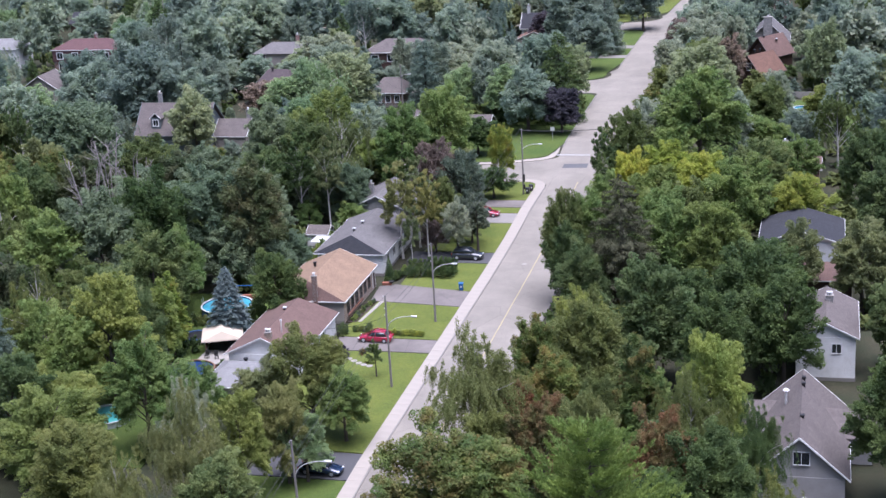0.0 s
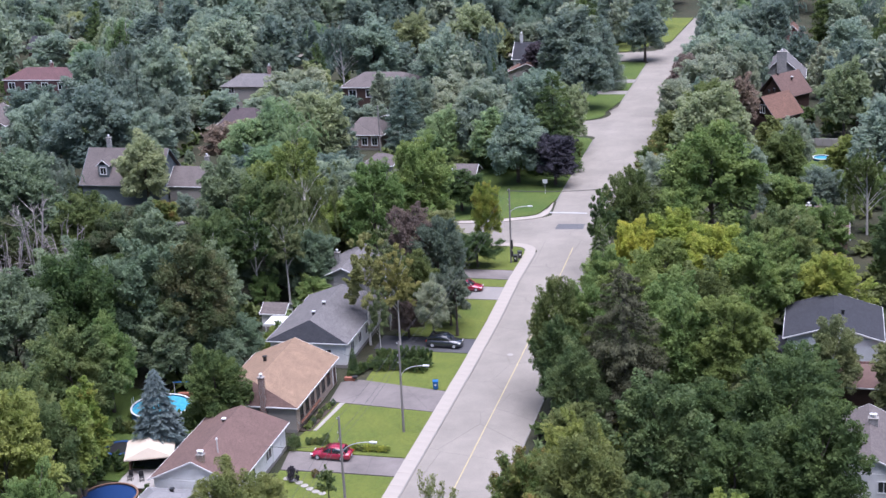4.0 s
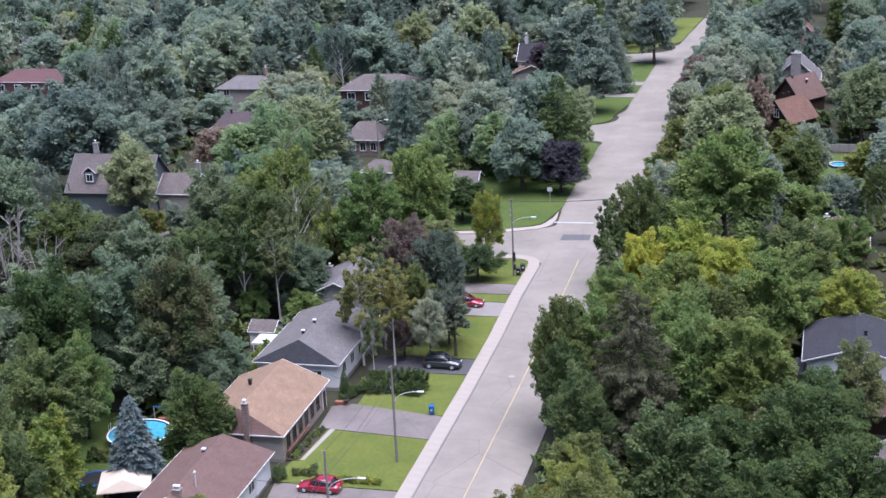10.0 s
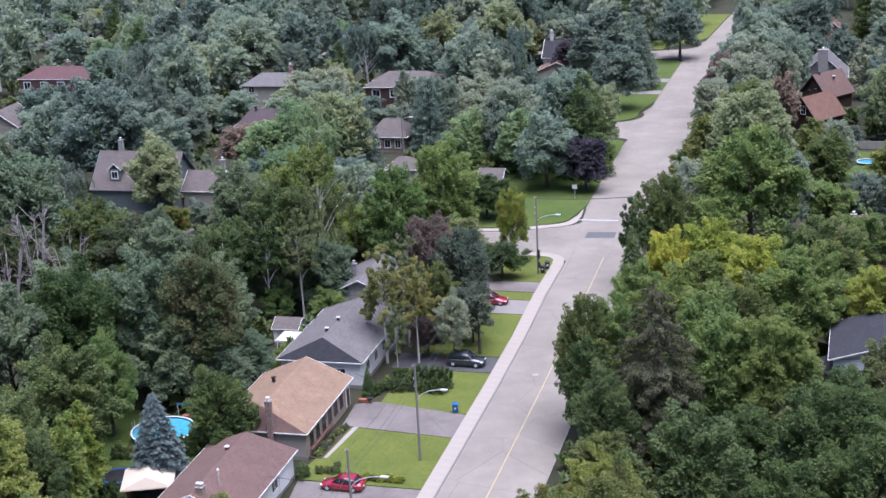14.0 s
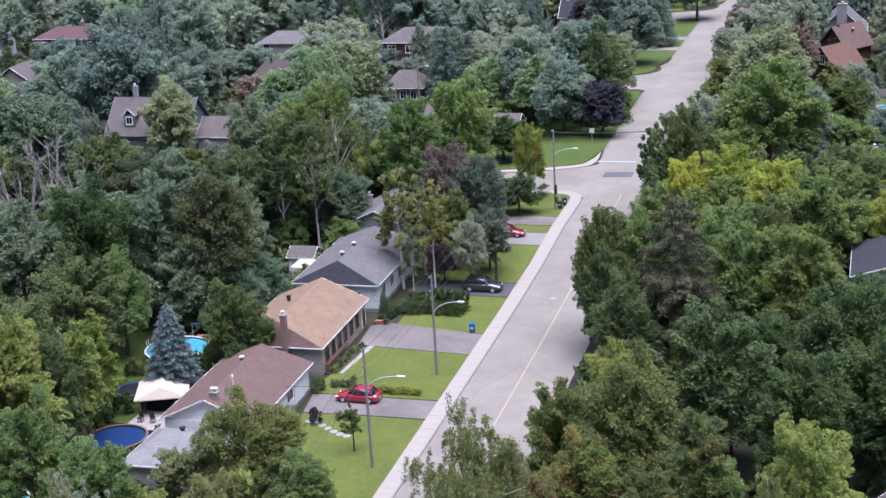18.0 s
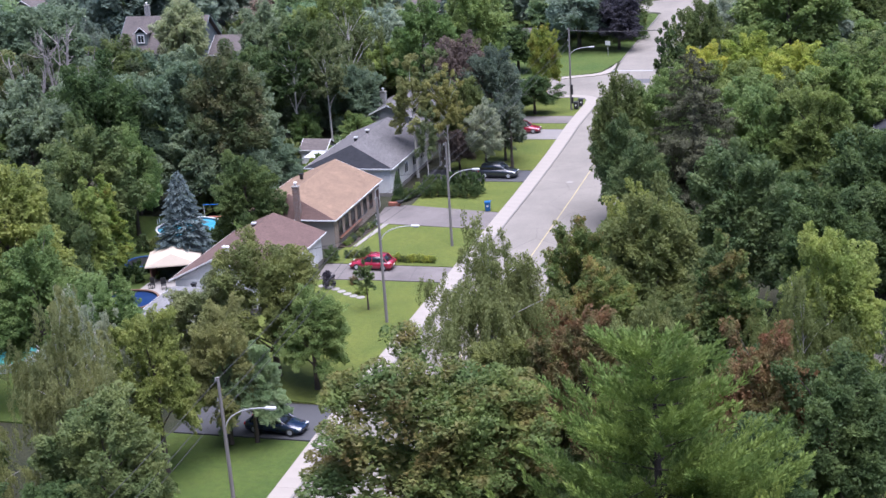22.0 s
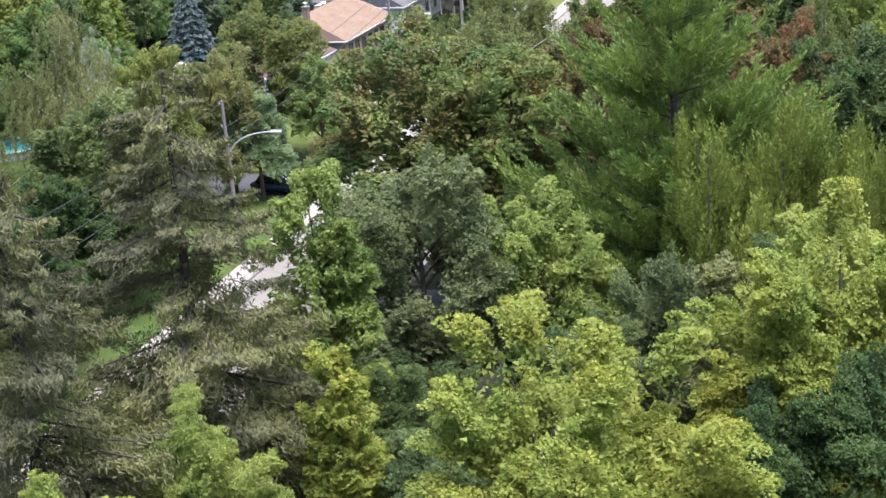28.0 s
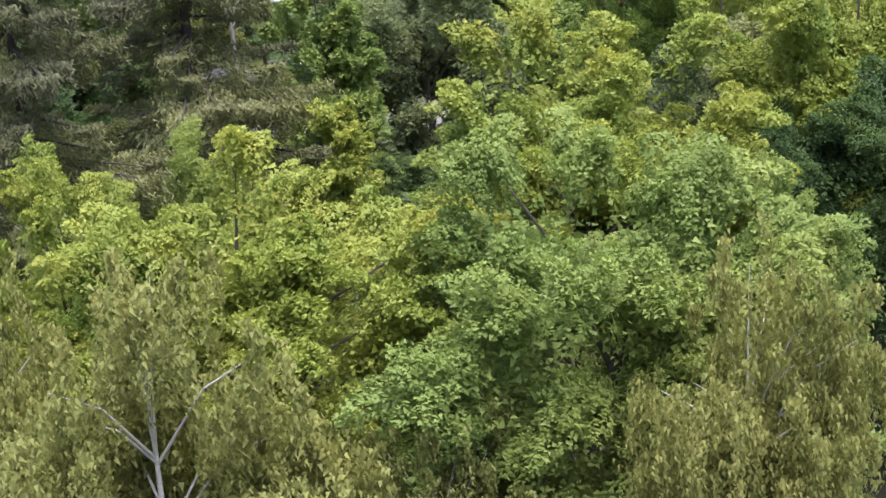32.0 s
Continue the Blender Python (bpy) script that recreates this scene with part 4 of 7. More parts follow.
def roof_faces(w, d, eave, ridge, over, axis, hip0, hip1):
    """Upper faces of a roof over a w x d rectangle about 0, 0. hip0, hip1: how far the ridge stops short of the two ends."""
    a, b = (w / 2 + over, d / 2 + over)
    if axis == "y":
        r0, r1 = (0, -b + hip0, ridge), (0, b - hip1, ridge)
        c = [(-a, -b, eave), (a, -b, eave), (a, b, eave), (-a, b, eave)]
        return [[c[1], c[2], r1, r0], [c[3], c[0], r0, r1]] + ([[c[0], c[1], r0]] if hip0 else []) + ([[c[2], c[3], r1]] if hip1 else [])
    r0, r1 = (-a + hip0, 0, ridge), (a - hip1, 0, ridge)
    c = [(-a, -b, eave), (a, -b, eave), (a, b, eave), (-a, b, eave)]
    return [[c[0], c[1], r1, r0], [c[2], c[3], r0, r1]] + ([[c[3], c[0], r0]] if hip0 else []) + ([[c[1], c[2], r1]] if hip1 else [])


def gable_wall(bm, p0, p1, h, peak, thick=0.15):
    """The triangle of wall under a gable, from p0 to p1 on the plan."""
    p0, p1 = Vector((*p0, h)), Vector((*p1, h))
    mid = (p0 + p1) / 2
    mid.z = peak
    n = (p1 - p0).cross(Vector((0, 0, 1))).normalized() * thick
    top = [bm.verts.new(p) for p in (p0, p1, mid)]
    low = [bm.verts.new(p - n) for p in (p0, p1, mid)]
    bm.faces.new(top)
    bm.faces.new(low[::-1])
    for i in range(3):
        bm.faces.new((top[i], low[i], low[(i + 1) % 3], top[(i + 1) % 3]))


def window(parent, x, y, z, w, h, facing, frame_mat=None, bars=1, name="window", cross=False, t=0.07):
    """A window set in a wall. facing: degrees, 0 looks to -y, 90 to +x."""
    root = new(name)
    root.parent = parent
    root.matrix_basis = pose(x, y, z, 0, 0, facing)
    fm = frame_mat or M["trim"]
    bm = bmesh.new()
    box(bm, -w / 2 - t / 2, 0, 0, t, 0.09, h + 2 * t)
    box(bm, w / 2 + t / 2, 0, 0, t, 0.09, h + 2 * t)
    box(bm, 0, 0, h / 2 + t / 2, w, 0.09, t)
    box(bm, 0, -0.02, -h / 2 - t / 2, w + 2 * t, 0.13, t)
    for k in range(1, bars + 1):
        box(bm, -w / 2 + w * k / (bars + 1), 0.005, 0, 0.05, 0.07, h)
    if cross:
        box(bm, 0, 0.006, 0, w, 0.06, 0.05)
    part("window_frame", bm, fm, root)
    part("pane", boxed(0, 0.02, 0, w, 0.03, h), M["glass"], root)
    return root


def door(parent, x, y, z, w, h, facing, mat):
    root = new("door")
    root.parent = parent
    root.matrix_basis = pose(x, y, z, 0, 0, facing)
    part("door_leaf", boxed(0, 0, h / 2, w, 0.07, h, 0.01), mat, root)
    bm = bmesh.new()
    for sx in (-1, 1):
        box(bm, sx * (w / 2 + 0.05), -0.01, h / 2, 0.1, 0.1, h)
    box(bm, 0, -0.01, h + 0.05, w + 0.2, 0.1, 0.1)
    part("door_frame", bm, M["trim"], root)
    part("handle", boxed(w / 2 - 0.1, -0.06, 1.0, 0.04, 0.06, 0.14, 0.01), M["chrome"], root)
    return root


def chimney(parent, x, y, z0, z1, mat, w=0.75, d=0.6, cap=True, pots=1):
    root = new("chimney")
    root.parent = parent
    root.location = (x, y, 0)
    part("chimney_shaft", uv_faces(boxed(0, 0, (z0 + z1) / 2, w, d, z1 - z0)), mat, root)
    part("crown_slab", boxed(0, 0, z1 + 0.05, w + 0.14, d + 0.14, 0.1, 0.02), M["stone"], root)
    if cap:
        for k in range(pots):
            bm = bmesh.new()
            px = (k - (pots - 1) / 2) * 0.34
            tube(bm, (px, 0, z1 + 0.1), (px, 0, z1 + 0.42), 0.13, 0.13, 10)
            tube(bm, (px, 0, z1 + 0.45), (px, 0, z1 + 0.55), 0.24, 0.1, 10)
            part("chimney_cap", bm, M["chrome"], root)


def roof_vent(parent, x, y, z, dark=True):
    root = new("roof_vent")
    root.parent = parent
    root.location = (x, y, z)
    part("vent_neck", boxed(0, 0, 0.12, 0.32, 0.32, 0.5, 0.02), M["black"], root)
    part("vent_hood", boxed(0, 0, 0.42, 0.46, 0.46, 0.16, 0.04), M["black"] if dark else M["chrome"], root)


def pipe(parent, x, y, z0, z1, r=0.06):
    bm = bmesh.new()
    tube(bm, (x, y, z0), (x, y, z1), r, r, 10)
    tube(bm, (x, y, z1 + 0.04), (x, y, z1 + 0.2), r * 2.6, r * 1.2, 10)
    part("flue_pipe", bm, M["chrome"], parent)


def gutter(parent, a, b, mat=None):
    """A gutter along an eave, with its fascia board."""
    a, b = Vector(a), Vector(b)
    mid = (a + b) / 2
    ang = math.degrees(math.atan2(b.y - a.y, b.x - a.x))
    tilt = math.degrees(math.atan2(b.z - a.z, math.hypot(b.x - a.x, b.y - a.y)))
    bm = boxed(0, 0, 0, (b - a).length, 0.1, 0.14, 0.012)
    bm.transform(pose(mid.x, mid.y, mid.z, 0, 0, ang) @ pose(0, 0, 0, 0, -tilt, 0))
    part("fascia", bm, mat or M["trim"], parent)


def house(label, x0, x1, y0, y1, eave, ridge, axis, wall, roof, hips=(0, 0), over=0.45, turn=0.0, trim=None, name="house", gable_mat=None, group="", end_mat=None):
    """A house over a rectangle of the plan: walls, roof, fascias. Parts are added to it afterwards in its own metres about its middle."""
    w, d = x1 - x0, y1 - y0
    h = thing(name, label, "house", (x0 + x1) / 2, (y0 + y1) / 2, 0, turn, group)
    bm = bmesh.new()
    e = eave - 0.1
    for cx, cy, sx, sy in ((0, -d / 2 + 0.1, w, 0.2), (0, d / 2 - 0.1, w, 0.2), (-w / 2 + 0.1, 0, 0.2, d - 0.4), (w / 2 - 0.1, 0, 0.2, d - 0.4)):
        box(bm, cx, cy, e / 2 - 0.15, sx, sy, e + 0.3)
    part("wall", uv_faces(bm), wall, h)
    part("foundation", boxed(0, 0, 0.1, w + 0.06, d + 0.06, 0.45), M["kerb"], h)
    slope = (ridge - eave) / ((w if axis == "y" else d) / 2 + over)
    for k, hip in enumerate(hips):
        if not hip:
            gb = bmesh.new()
            s = -1 if k == 0 else 1
            tall = e + slope * ((w if axis == "y" else d) / 2)
            if axis == "y":
                gable_wall(gb, (-w / 2, s * (d / 2 - 0.1) - 0.0), (w / 2, s * (d / 2 - 0.1)), e, tall)
            else:
                gable_wall(gb, (s * (w / 2 - 0.1), -d / 2), (s * (w / 2 - 0.1), d / 2), e, tall)
            bmesh.ops.recalc_face_normals(gb, faces=gb.faces)
            part("gable", uv_faces(gb), gable_mat or wall, h)
    faces = roof_faces(w, d, eave, ridge, over, axis, *hips)
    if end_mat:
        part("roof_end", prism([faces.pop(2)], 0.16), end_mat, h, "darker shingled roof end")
    part("roof", prism(faces, 0.16), roof, h)
    a, b = w / 2 + over, d / 2 + over
    t = trim or M["trim"]
    z = eave - 0.08
    if axis == "y":
        gutter(h, (-a, -b, z), (-a, b, z), t)
        gutter(h, (a, -b, z), (a, b, z), t)
        for k, s in enumerate((-1, 1)):
            if hips[k]:
                gutter(h, (-a, s * b, z), (a, s * b, z), t)
            else:
                gutter(h, (-a, s * b, z), (0, s * b, ridge - 0.08), t)
                gutter(h, (a, s * b, z), (0, s * b, ridge - 0.08), t)
    else:
        gutter(h, (-a, -b, z), (a, -b, z), t)
        gutter(h, (-a, b, z), (a, b, z), t)
        for k, s in enumerate((-1, 1)):
            if hips[k]:
                gutter(h, (s * a, -b, z), (s * a, b, z), t)
            else:
                gutter(h, (s * a, -b, z), (s * a, 0, ridge - 0.08), t)
                gutter(h, (s * a, b, z), (s * a, 0, ridge - 0.08), t)
    return h


# the brown-roofed bungalow with a white gable end
h1 = house("low bungalow with brown shingles and a white gable end", -20.7, -11.8, -20.4, -5.8, 3.0, 5.3, "y", M["white_siding"], M["roof_brown"], (0, 1.3))
roof_vent(h1, -0.5, 2.6, 4.95, False)
pipe(h1, 1.4, -4.0, 4.3, 6.1)
chimney(h1, 0.7, -6.7, 0.0, 5.6, M["brick_buff"], 0.7, 0.55, True, 2)
window(h1, 4.46, 2.0, 1.75, 1.5, 1.1, 90)
window(h1, 4.46, -3.0, 1.75, 1.8, 1.1, 90, bars=2)
door(h1, 4.49, 4.4, 0.3, 2.3, 2.1, 90, M["trim"])
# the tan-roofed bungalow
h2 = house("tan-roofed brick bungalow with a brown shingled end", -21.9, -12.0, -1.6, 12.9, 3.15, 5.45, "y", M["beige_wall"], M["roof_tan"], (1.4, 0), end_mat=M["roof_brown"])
part("brick_front", uv_faces(boxed(5.0, 0, 1.5, 0.1, 14.4, 3.0)), M["brick_buff"], h2, "buff brick front")
for k in range(6):
    window(h2, 5.09, -5.6 + 1.95 * k, 1.75, 0.85, 1.45, 90, M["dark_trim"], 1)
door(h2, 5.1, 6.3, 0.3, 1.0, 2.1, 90, M["brown_siding"])
chimney(h2, 1.35, -7.6, 0.0, 6.6, M["brick_brown"], 0.62, 0.5)
roof_vent(h2, -1.6, 1.4, 5.0)
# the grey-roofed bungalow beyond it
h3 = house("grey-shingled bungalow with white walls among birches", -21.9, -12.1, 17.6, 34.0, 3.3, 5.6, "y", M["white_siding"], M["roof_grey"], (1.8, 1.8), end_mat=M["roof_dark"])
roof_vent(h3, -0.2, -4.6, 5.5, False)
roof_vent(h3, 0.0, -1.0, 5.5, False)
for k in range(4):
    window(h3, 4.91, -5.5 + 3.2 * k, 1.8, 1.2, 1.2, 90)
window(h3, 2.4, -8.22, 1.8, 1.2, 1.0, 0)
# the gabled house behind that
h4 = house("slate-roofed house half hidden behind birches", -24.0, -14.5, 39.5, 50.0, 3.2, 5.6, "y", M["grey_siding"], M["roof_grey"], (0, 0))
chimney(h4, -1.8, -1.5, 3.0, 6.4, M["stone_grey"])
# the pale grey low roof before the white gable
h0 = house("low annex with a pale grey hipped roof", -20.6, -13.4, -28.6, -21.6, 2.3, 4.0, "x", M["grey_siding"], M["roof_pale"], (2.6, 2.6))
roof_vent(h0, 0.3, 0.4, 3.75)

# houses on the far side of the street
r0 = house("steep taupe-roofed house with grey gable", 43.2, 51.8, -44.6, -28.4, 2.6, 6.9, "y", M["grey_siding"], M["roof_taupe"], (0, 0), 0.5)
window(r0, 0.2, -8.13, 4.5, 1.5, 1.3, 0, bars=1)
roof_vent(r0, 0.15, -3.6, 6.6)
roof_vent(r0, 0.1, 4.2, 6.7)
roof_vent(r0, 0.1, 5.8, 6.7)
pipe(r0, -1.6, 2.6, 5.4, 6.9, 0.14)
part("wing_roof", prism([[(-3.2 + p[0], -1.0 + p[1], p[2]) for p in f] for f in roof_faces(3.4, 3.6, 3.6, 5.6, 0.3, "x", 0, 0)], 0.14), M["roof_taupe"], r0)
gb = bmesh.new()
box(gb, -3.4, -1.0, 2.6, 2.6, 3.4, 2.0)
part("wing_wall", uv_faces(gb), M["grey_siding"], r0)
part("wing_roof", prism([[(4.6 + p[0], 3.4 + p[1], p[2]) for p in f] for f in roof_faces(5.0, 6.0, 3.0, 4.8, 0.3, "x", 0, 0)], 0.14), M["roof_taupe"], r0)
part("wing_wall", uv_faces(boxed(4.6, 3.4, 1.5, 4.8, 5.8, 3.0)), M["grey_siding"], r0)
part("wing_roof", prism([[(-4.2 + p[0], 5.2 + p[1], p[2]) for p in f] for f in roof_faces(4.0, 5.0, 3.0, 4.6, 0.3, "x", 0, 0)], 0.14), M["roof_taupe"], r0)
part("wing_wall", uv_faces(boxed(-4.2, 5.2, 1.5, 3.8, 4.8, 3.0)), M["grey_siding"], r0)
rf = house("low taupe-roofed house with a brick chimney", 44.6, 53.0, -63.0, -54.0, 2.5, 4.4, "y", M["grey_siding"], M["roof_taupe"], (2.5, 2.5))
chimney(rf, -0.6, 2.6, 2.0, 5.6, M["brick_red"], 0.7, 0.6)
r1 = house("white two-storey house with taupe shingles", 46.4, 53.0, -14.4, -2.6, 5.3, 7.1, "y", M["white_siding"], M["roof_taupe"], (0, 0), 0.4)
chimney(r1, 0.3, 1.6, 4.5, 7.6, M["stone_grey"], 0.9, 0.6, True, 2)
window(r1, 1.2, -5.93, 3.9, 1.0, 1.1, 0)
r2 = house("pale blue-grey house with charcoal shingles", 41.0, 51.4, 20.4, 31.0, 5.3, 7.0, "y", M["blue_siding"], M["roof_dark"], (0, 0), 0.5)
roof_vent(r2, 1.0, -1.0, 6.8)
window(r2, 1.6, -5.33, 3.9, 1.2, 1.1, 0)
part("brick_front", uv_faces(boxed(0, -5.36, 1.3, 10.3, 0.12, 2.6)), M["brick_red"], r2, "weathered red brick lower wall")
part("porch_roof", prism([[(-6.2 + p[0], -2.6 + p[1], p[2]) for p in f] for f in roof_faces(2.2, 4.4, 2.7, 3.5, 0.2, "y", 0, 0)], 0.12), M["roof_dark"], r2)
for k in range(2):
    part("porch_post", boxed(-7.1, -4.6 + 4.0 * k, 1.35, 0.14, 0.14, 2.7, 0.01), M["trim"], r2, "white porch post")
rp = house("low brown-roofed garage beside the blue house", 46.6, 52.8, 12.6, 18.6, 2.7, 4.2, "x", M["brown_siding"], M["roof_brown"], (0, 0), 0.4)
# houses between the far trees
f1 = house("dark two-storey house with white windows and hipped roof", -55.6, -39.4, 155.6, 164.6, 6.0, 8.4, "x", M["brown_siding"], M["roof_taupe"], (4.4, 4.4), 0.4)
for k in range(4):
    window(f1, -5.8 + 3.8 * k, -4.54, 4.6, 1.5, 1.4, 0, t=0.15)
    window(f1, -5.8 + 3.8 * k, -4.54, 1.5, 1.5, 1.5, 0, bars=2, t=0.15)
f2 = house("red-brown mansard house with white windows", -140.0, -123.0, 164.0, 173.0, 6.0, 8.0, "x", M["brick_brown"], M["roof_red"], (4.0, 4.0), 0.4)
part("mansard", uv_faces(boxed(0, -4.62, 4.5, 17.2, 0.3, 2.9)), M["roof_red"], f2, "red-brown shingled upper storey")
for k in range(4):
    window(f2, -6.6 + 4.2 * k, -4.82, 4.5, 1.5, 1.5, 0, t=0.15)
    window(f2, -6.6 + 4.2 * k, -4.54, 1.5, 1.2, 1.9, 0, cross=True, t=0.15)
chimney(f2, 1.0, 1.0, 5.0, 8.8, M["brick_red"])
f3 = house("slate cottage with grey roof and one dormer", -80.9, -66.5, 84.4, 94.4, 3.9, 9.3, "x", M["slate_siding"], M["roof_taupe"], (0, 0), 0.4, trim=M["slate_siding"])
dorm = bmesh.new()
box(dorm, -3.2, -2.9, 6.1, 1.9, 2.6, 2.2)
part("dormer_wall", dorm, M["slate_siding"], f3, "slate-blue dormer cheeks")
part("dormer_roof", prism([[(-3.2 + p[0], -2.7 + p[1], p[2]) for p in f] for f in roof_faces(1.9, 2.6, 7.1, 8.2, 0.3, "y", 0, 0)], 0.14), M["roof_taupe"], f3)
gutter(f3, (-4.45, -4.3, 7.0), (-3.2, -4.3, 8.1))
gutter(f3, (-1.95, -4.3, 7.0), (-3.2, -4.3, 8.1))
window(f3, -3.2, -4.24, 6.2, 1.0, 1.1, 0, t=0.15)
for k in range(4):
    window(f3, -5.0 + 3.3 * k, -4.54, 1.9, 1.6, 1.3, 0, t=0.2)
chimney(f3, -3.8, 0.4, 8.7, 11.0, M["stone_grey"])
f4 = house("grey-roofed garage beside the cottage", -66.2, -59.8, 88.0, 95.0, 2.9, 5.6, "x", M["beige_wall"], M["roof_taupe"], (0, 0), 0.3)
chimney(f4, 2.4, 1.2, 4.0, 7.0, M["stone_grey"])
f5 = house("house with a dark brown roof between trees", -69.6, -61.0, 119.0, 128.0, 5.6, 8.8, "x", M["brown_siding"], M["roof_plum"], (2.5, 2.5), 0.4, trim=M["dark_trim"])
roof_vent(f5, -1.0, -0.6, 8.8)
f6 = house("small brown-roofed house with white porch posts", -45.4, -38.6, 126.0, 133.0, 3.0, 5.6, "x", M["brick_brown"], M["roof_taupe"], (2.4, 2.4), 0.6)
for k in range(3):
    window(f6, -2.0 + 2.0 * k, -3.54, 1.6, 1.0, 1.4, 0, t=0.15)
f7 = house("grey-roofed house among light green trees", -85.6, -72.4, 162.0, 171.0, 4.8, 6.8, "x", M["beige_wall"], M["roof_grey"], (3.5, 3.5), 0.4, trim=M["dark_trim"])
chimney(f7, 3.2, 0.0, 5.0, 8.4, M["brick_red"])
window(f7, -4.4, -4.54, 4.0, 1.2, 1.3, 0)
f8 = house("dark-roofed house with a white-framed front", -27.6, -18.6, 201.0, 209.0, 3.0, 6.4, "x", M["white_siding"], M["roof_dark"], (0, 0), 0.4)
chimney(f8, -3.2, 0.0, 5.0, 8.2, M["chrome"])
for k in range(4):
    window(f8, -3.2 + 2.0 * k, -4.04, 1.6, 1.1, 1.3, 0, t=0.15)
f9 = house("small house with a taupe roof behind trees", -131.0, -122.0, 131.0, 139.0, 3.0, 6.2, "y", M["beige_wall"], M["roof_taupe"], (0, 0), 0.4)
f10 = house("dark cabin with a steep rust-shingled roof", 31.6, 38.0, 143.4, 150.8, 2.6, 6.6, "y", M["brown_siding"], M["roof_rust"], (0, 0), 0.5, turn=-38, trim=M["dark_trim"])
window(f10, 0.3, -3.94, 4.2, 1.1, 1.5, 0)
roof_vent(f10, 0.1, -2.0, 7.1)
roof_vent(f10, 0.1, -0.4, 7.1)
f11 = house("dark house with red-brown shingled roof", 33.0, 39.4, 159.6, 167.0, 3.2, 7.4, "y", M["brown_siding"], M["roof_brown"], (0, 0), 0.5, turn=-38, trim=M["dark_trim"])
roof_vent(f11, 0.1, -2.4, 7.1)
roof_vent(f11, 1.4, 0.4, 6.2, False)
f12 = house("grey house with a broad pale chimney", 30.6, 39.6, 176.0, 185.0, 3.6, 8.2, "y", M["grey_siding"], M["roof_grey"], (0, 0), 0.5)
chimney(f12, 0.0, -4.8, 0.0, 9.2, M["stone_grey"], 2.0, 0.8)
f13 = house("distant house with a rust roof", 33.4, 38.4, 226.0, 232.0, 3.0, 6.2, "y", M["brick_red"], M["roof_rust"], (0, 0), 0.4)
f14 = house("rust-roofed house low between dense trees", 40.0, 48.0, 66.0, 74.0, 3.0, 5.6, "y", M["brick_red"], M["roof_brown"], (0, 0), 0.4)
chimney(f14, -1.5, -2.0, 4.0, 7.2, M["brick_red"])
f15 = house("distant dark two-storey house with white windows", -155.0, -145.0, 203.0, 211.0, 6.0, 8.6, "x", M["brown_siding"], M["roof_dark"], (0, 0), 0.4, trim=M["dark_trim"])
window(f15, 0.0, -4.04, 4.6, 1.8, 1.6, 0)
f16 = house("pale blue-roofed house at the edge of the wood", -164.0, -153.0, 168.0, 177.0, 5.6, 7.6, "x", M["white_siding"], M["roof_pale"], (3, 3), 0.4)

f17 = house("low garage with a taupe roof behind a pale bush", -17.6, -14.0, 98.0, 103.0, 2.6, 4.2, "x", M["beige_wall"], M["roof_taupe"], (0, 0), 0.4)
f18 = house("grey-roofed bungalow between dense trees", -35.4, -30.4, 104.0, 109.0, 2.8, 4.4, "x", M["beige_wall"], M["roof_taupe"], (2, 2), 0.4)
f19 = house("small rust-roofed house before the dark-roofed one", -26.0, -17.4, 187.0, 193.0, 2.8, 4.8, "y", M["beige_wall"], M["roof_rust"], (0, 0), 0.4)
f20 = house("low red-brown house with a white eave in the trees", 37.8, 44.0, 86.0, 92.0, 2.8, 4.4, "x", M["brick_red"], M["roof_brown"], (0, 0), 0.4)

# ---- planting ----
TREES = {}


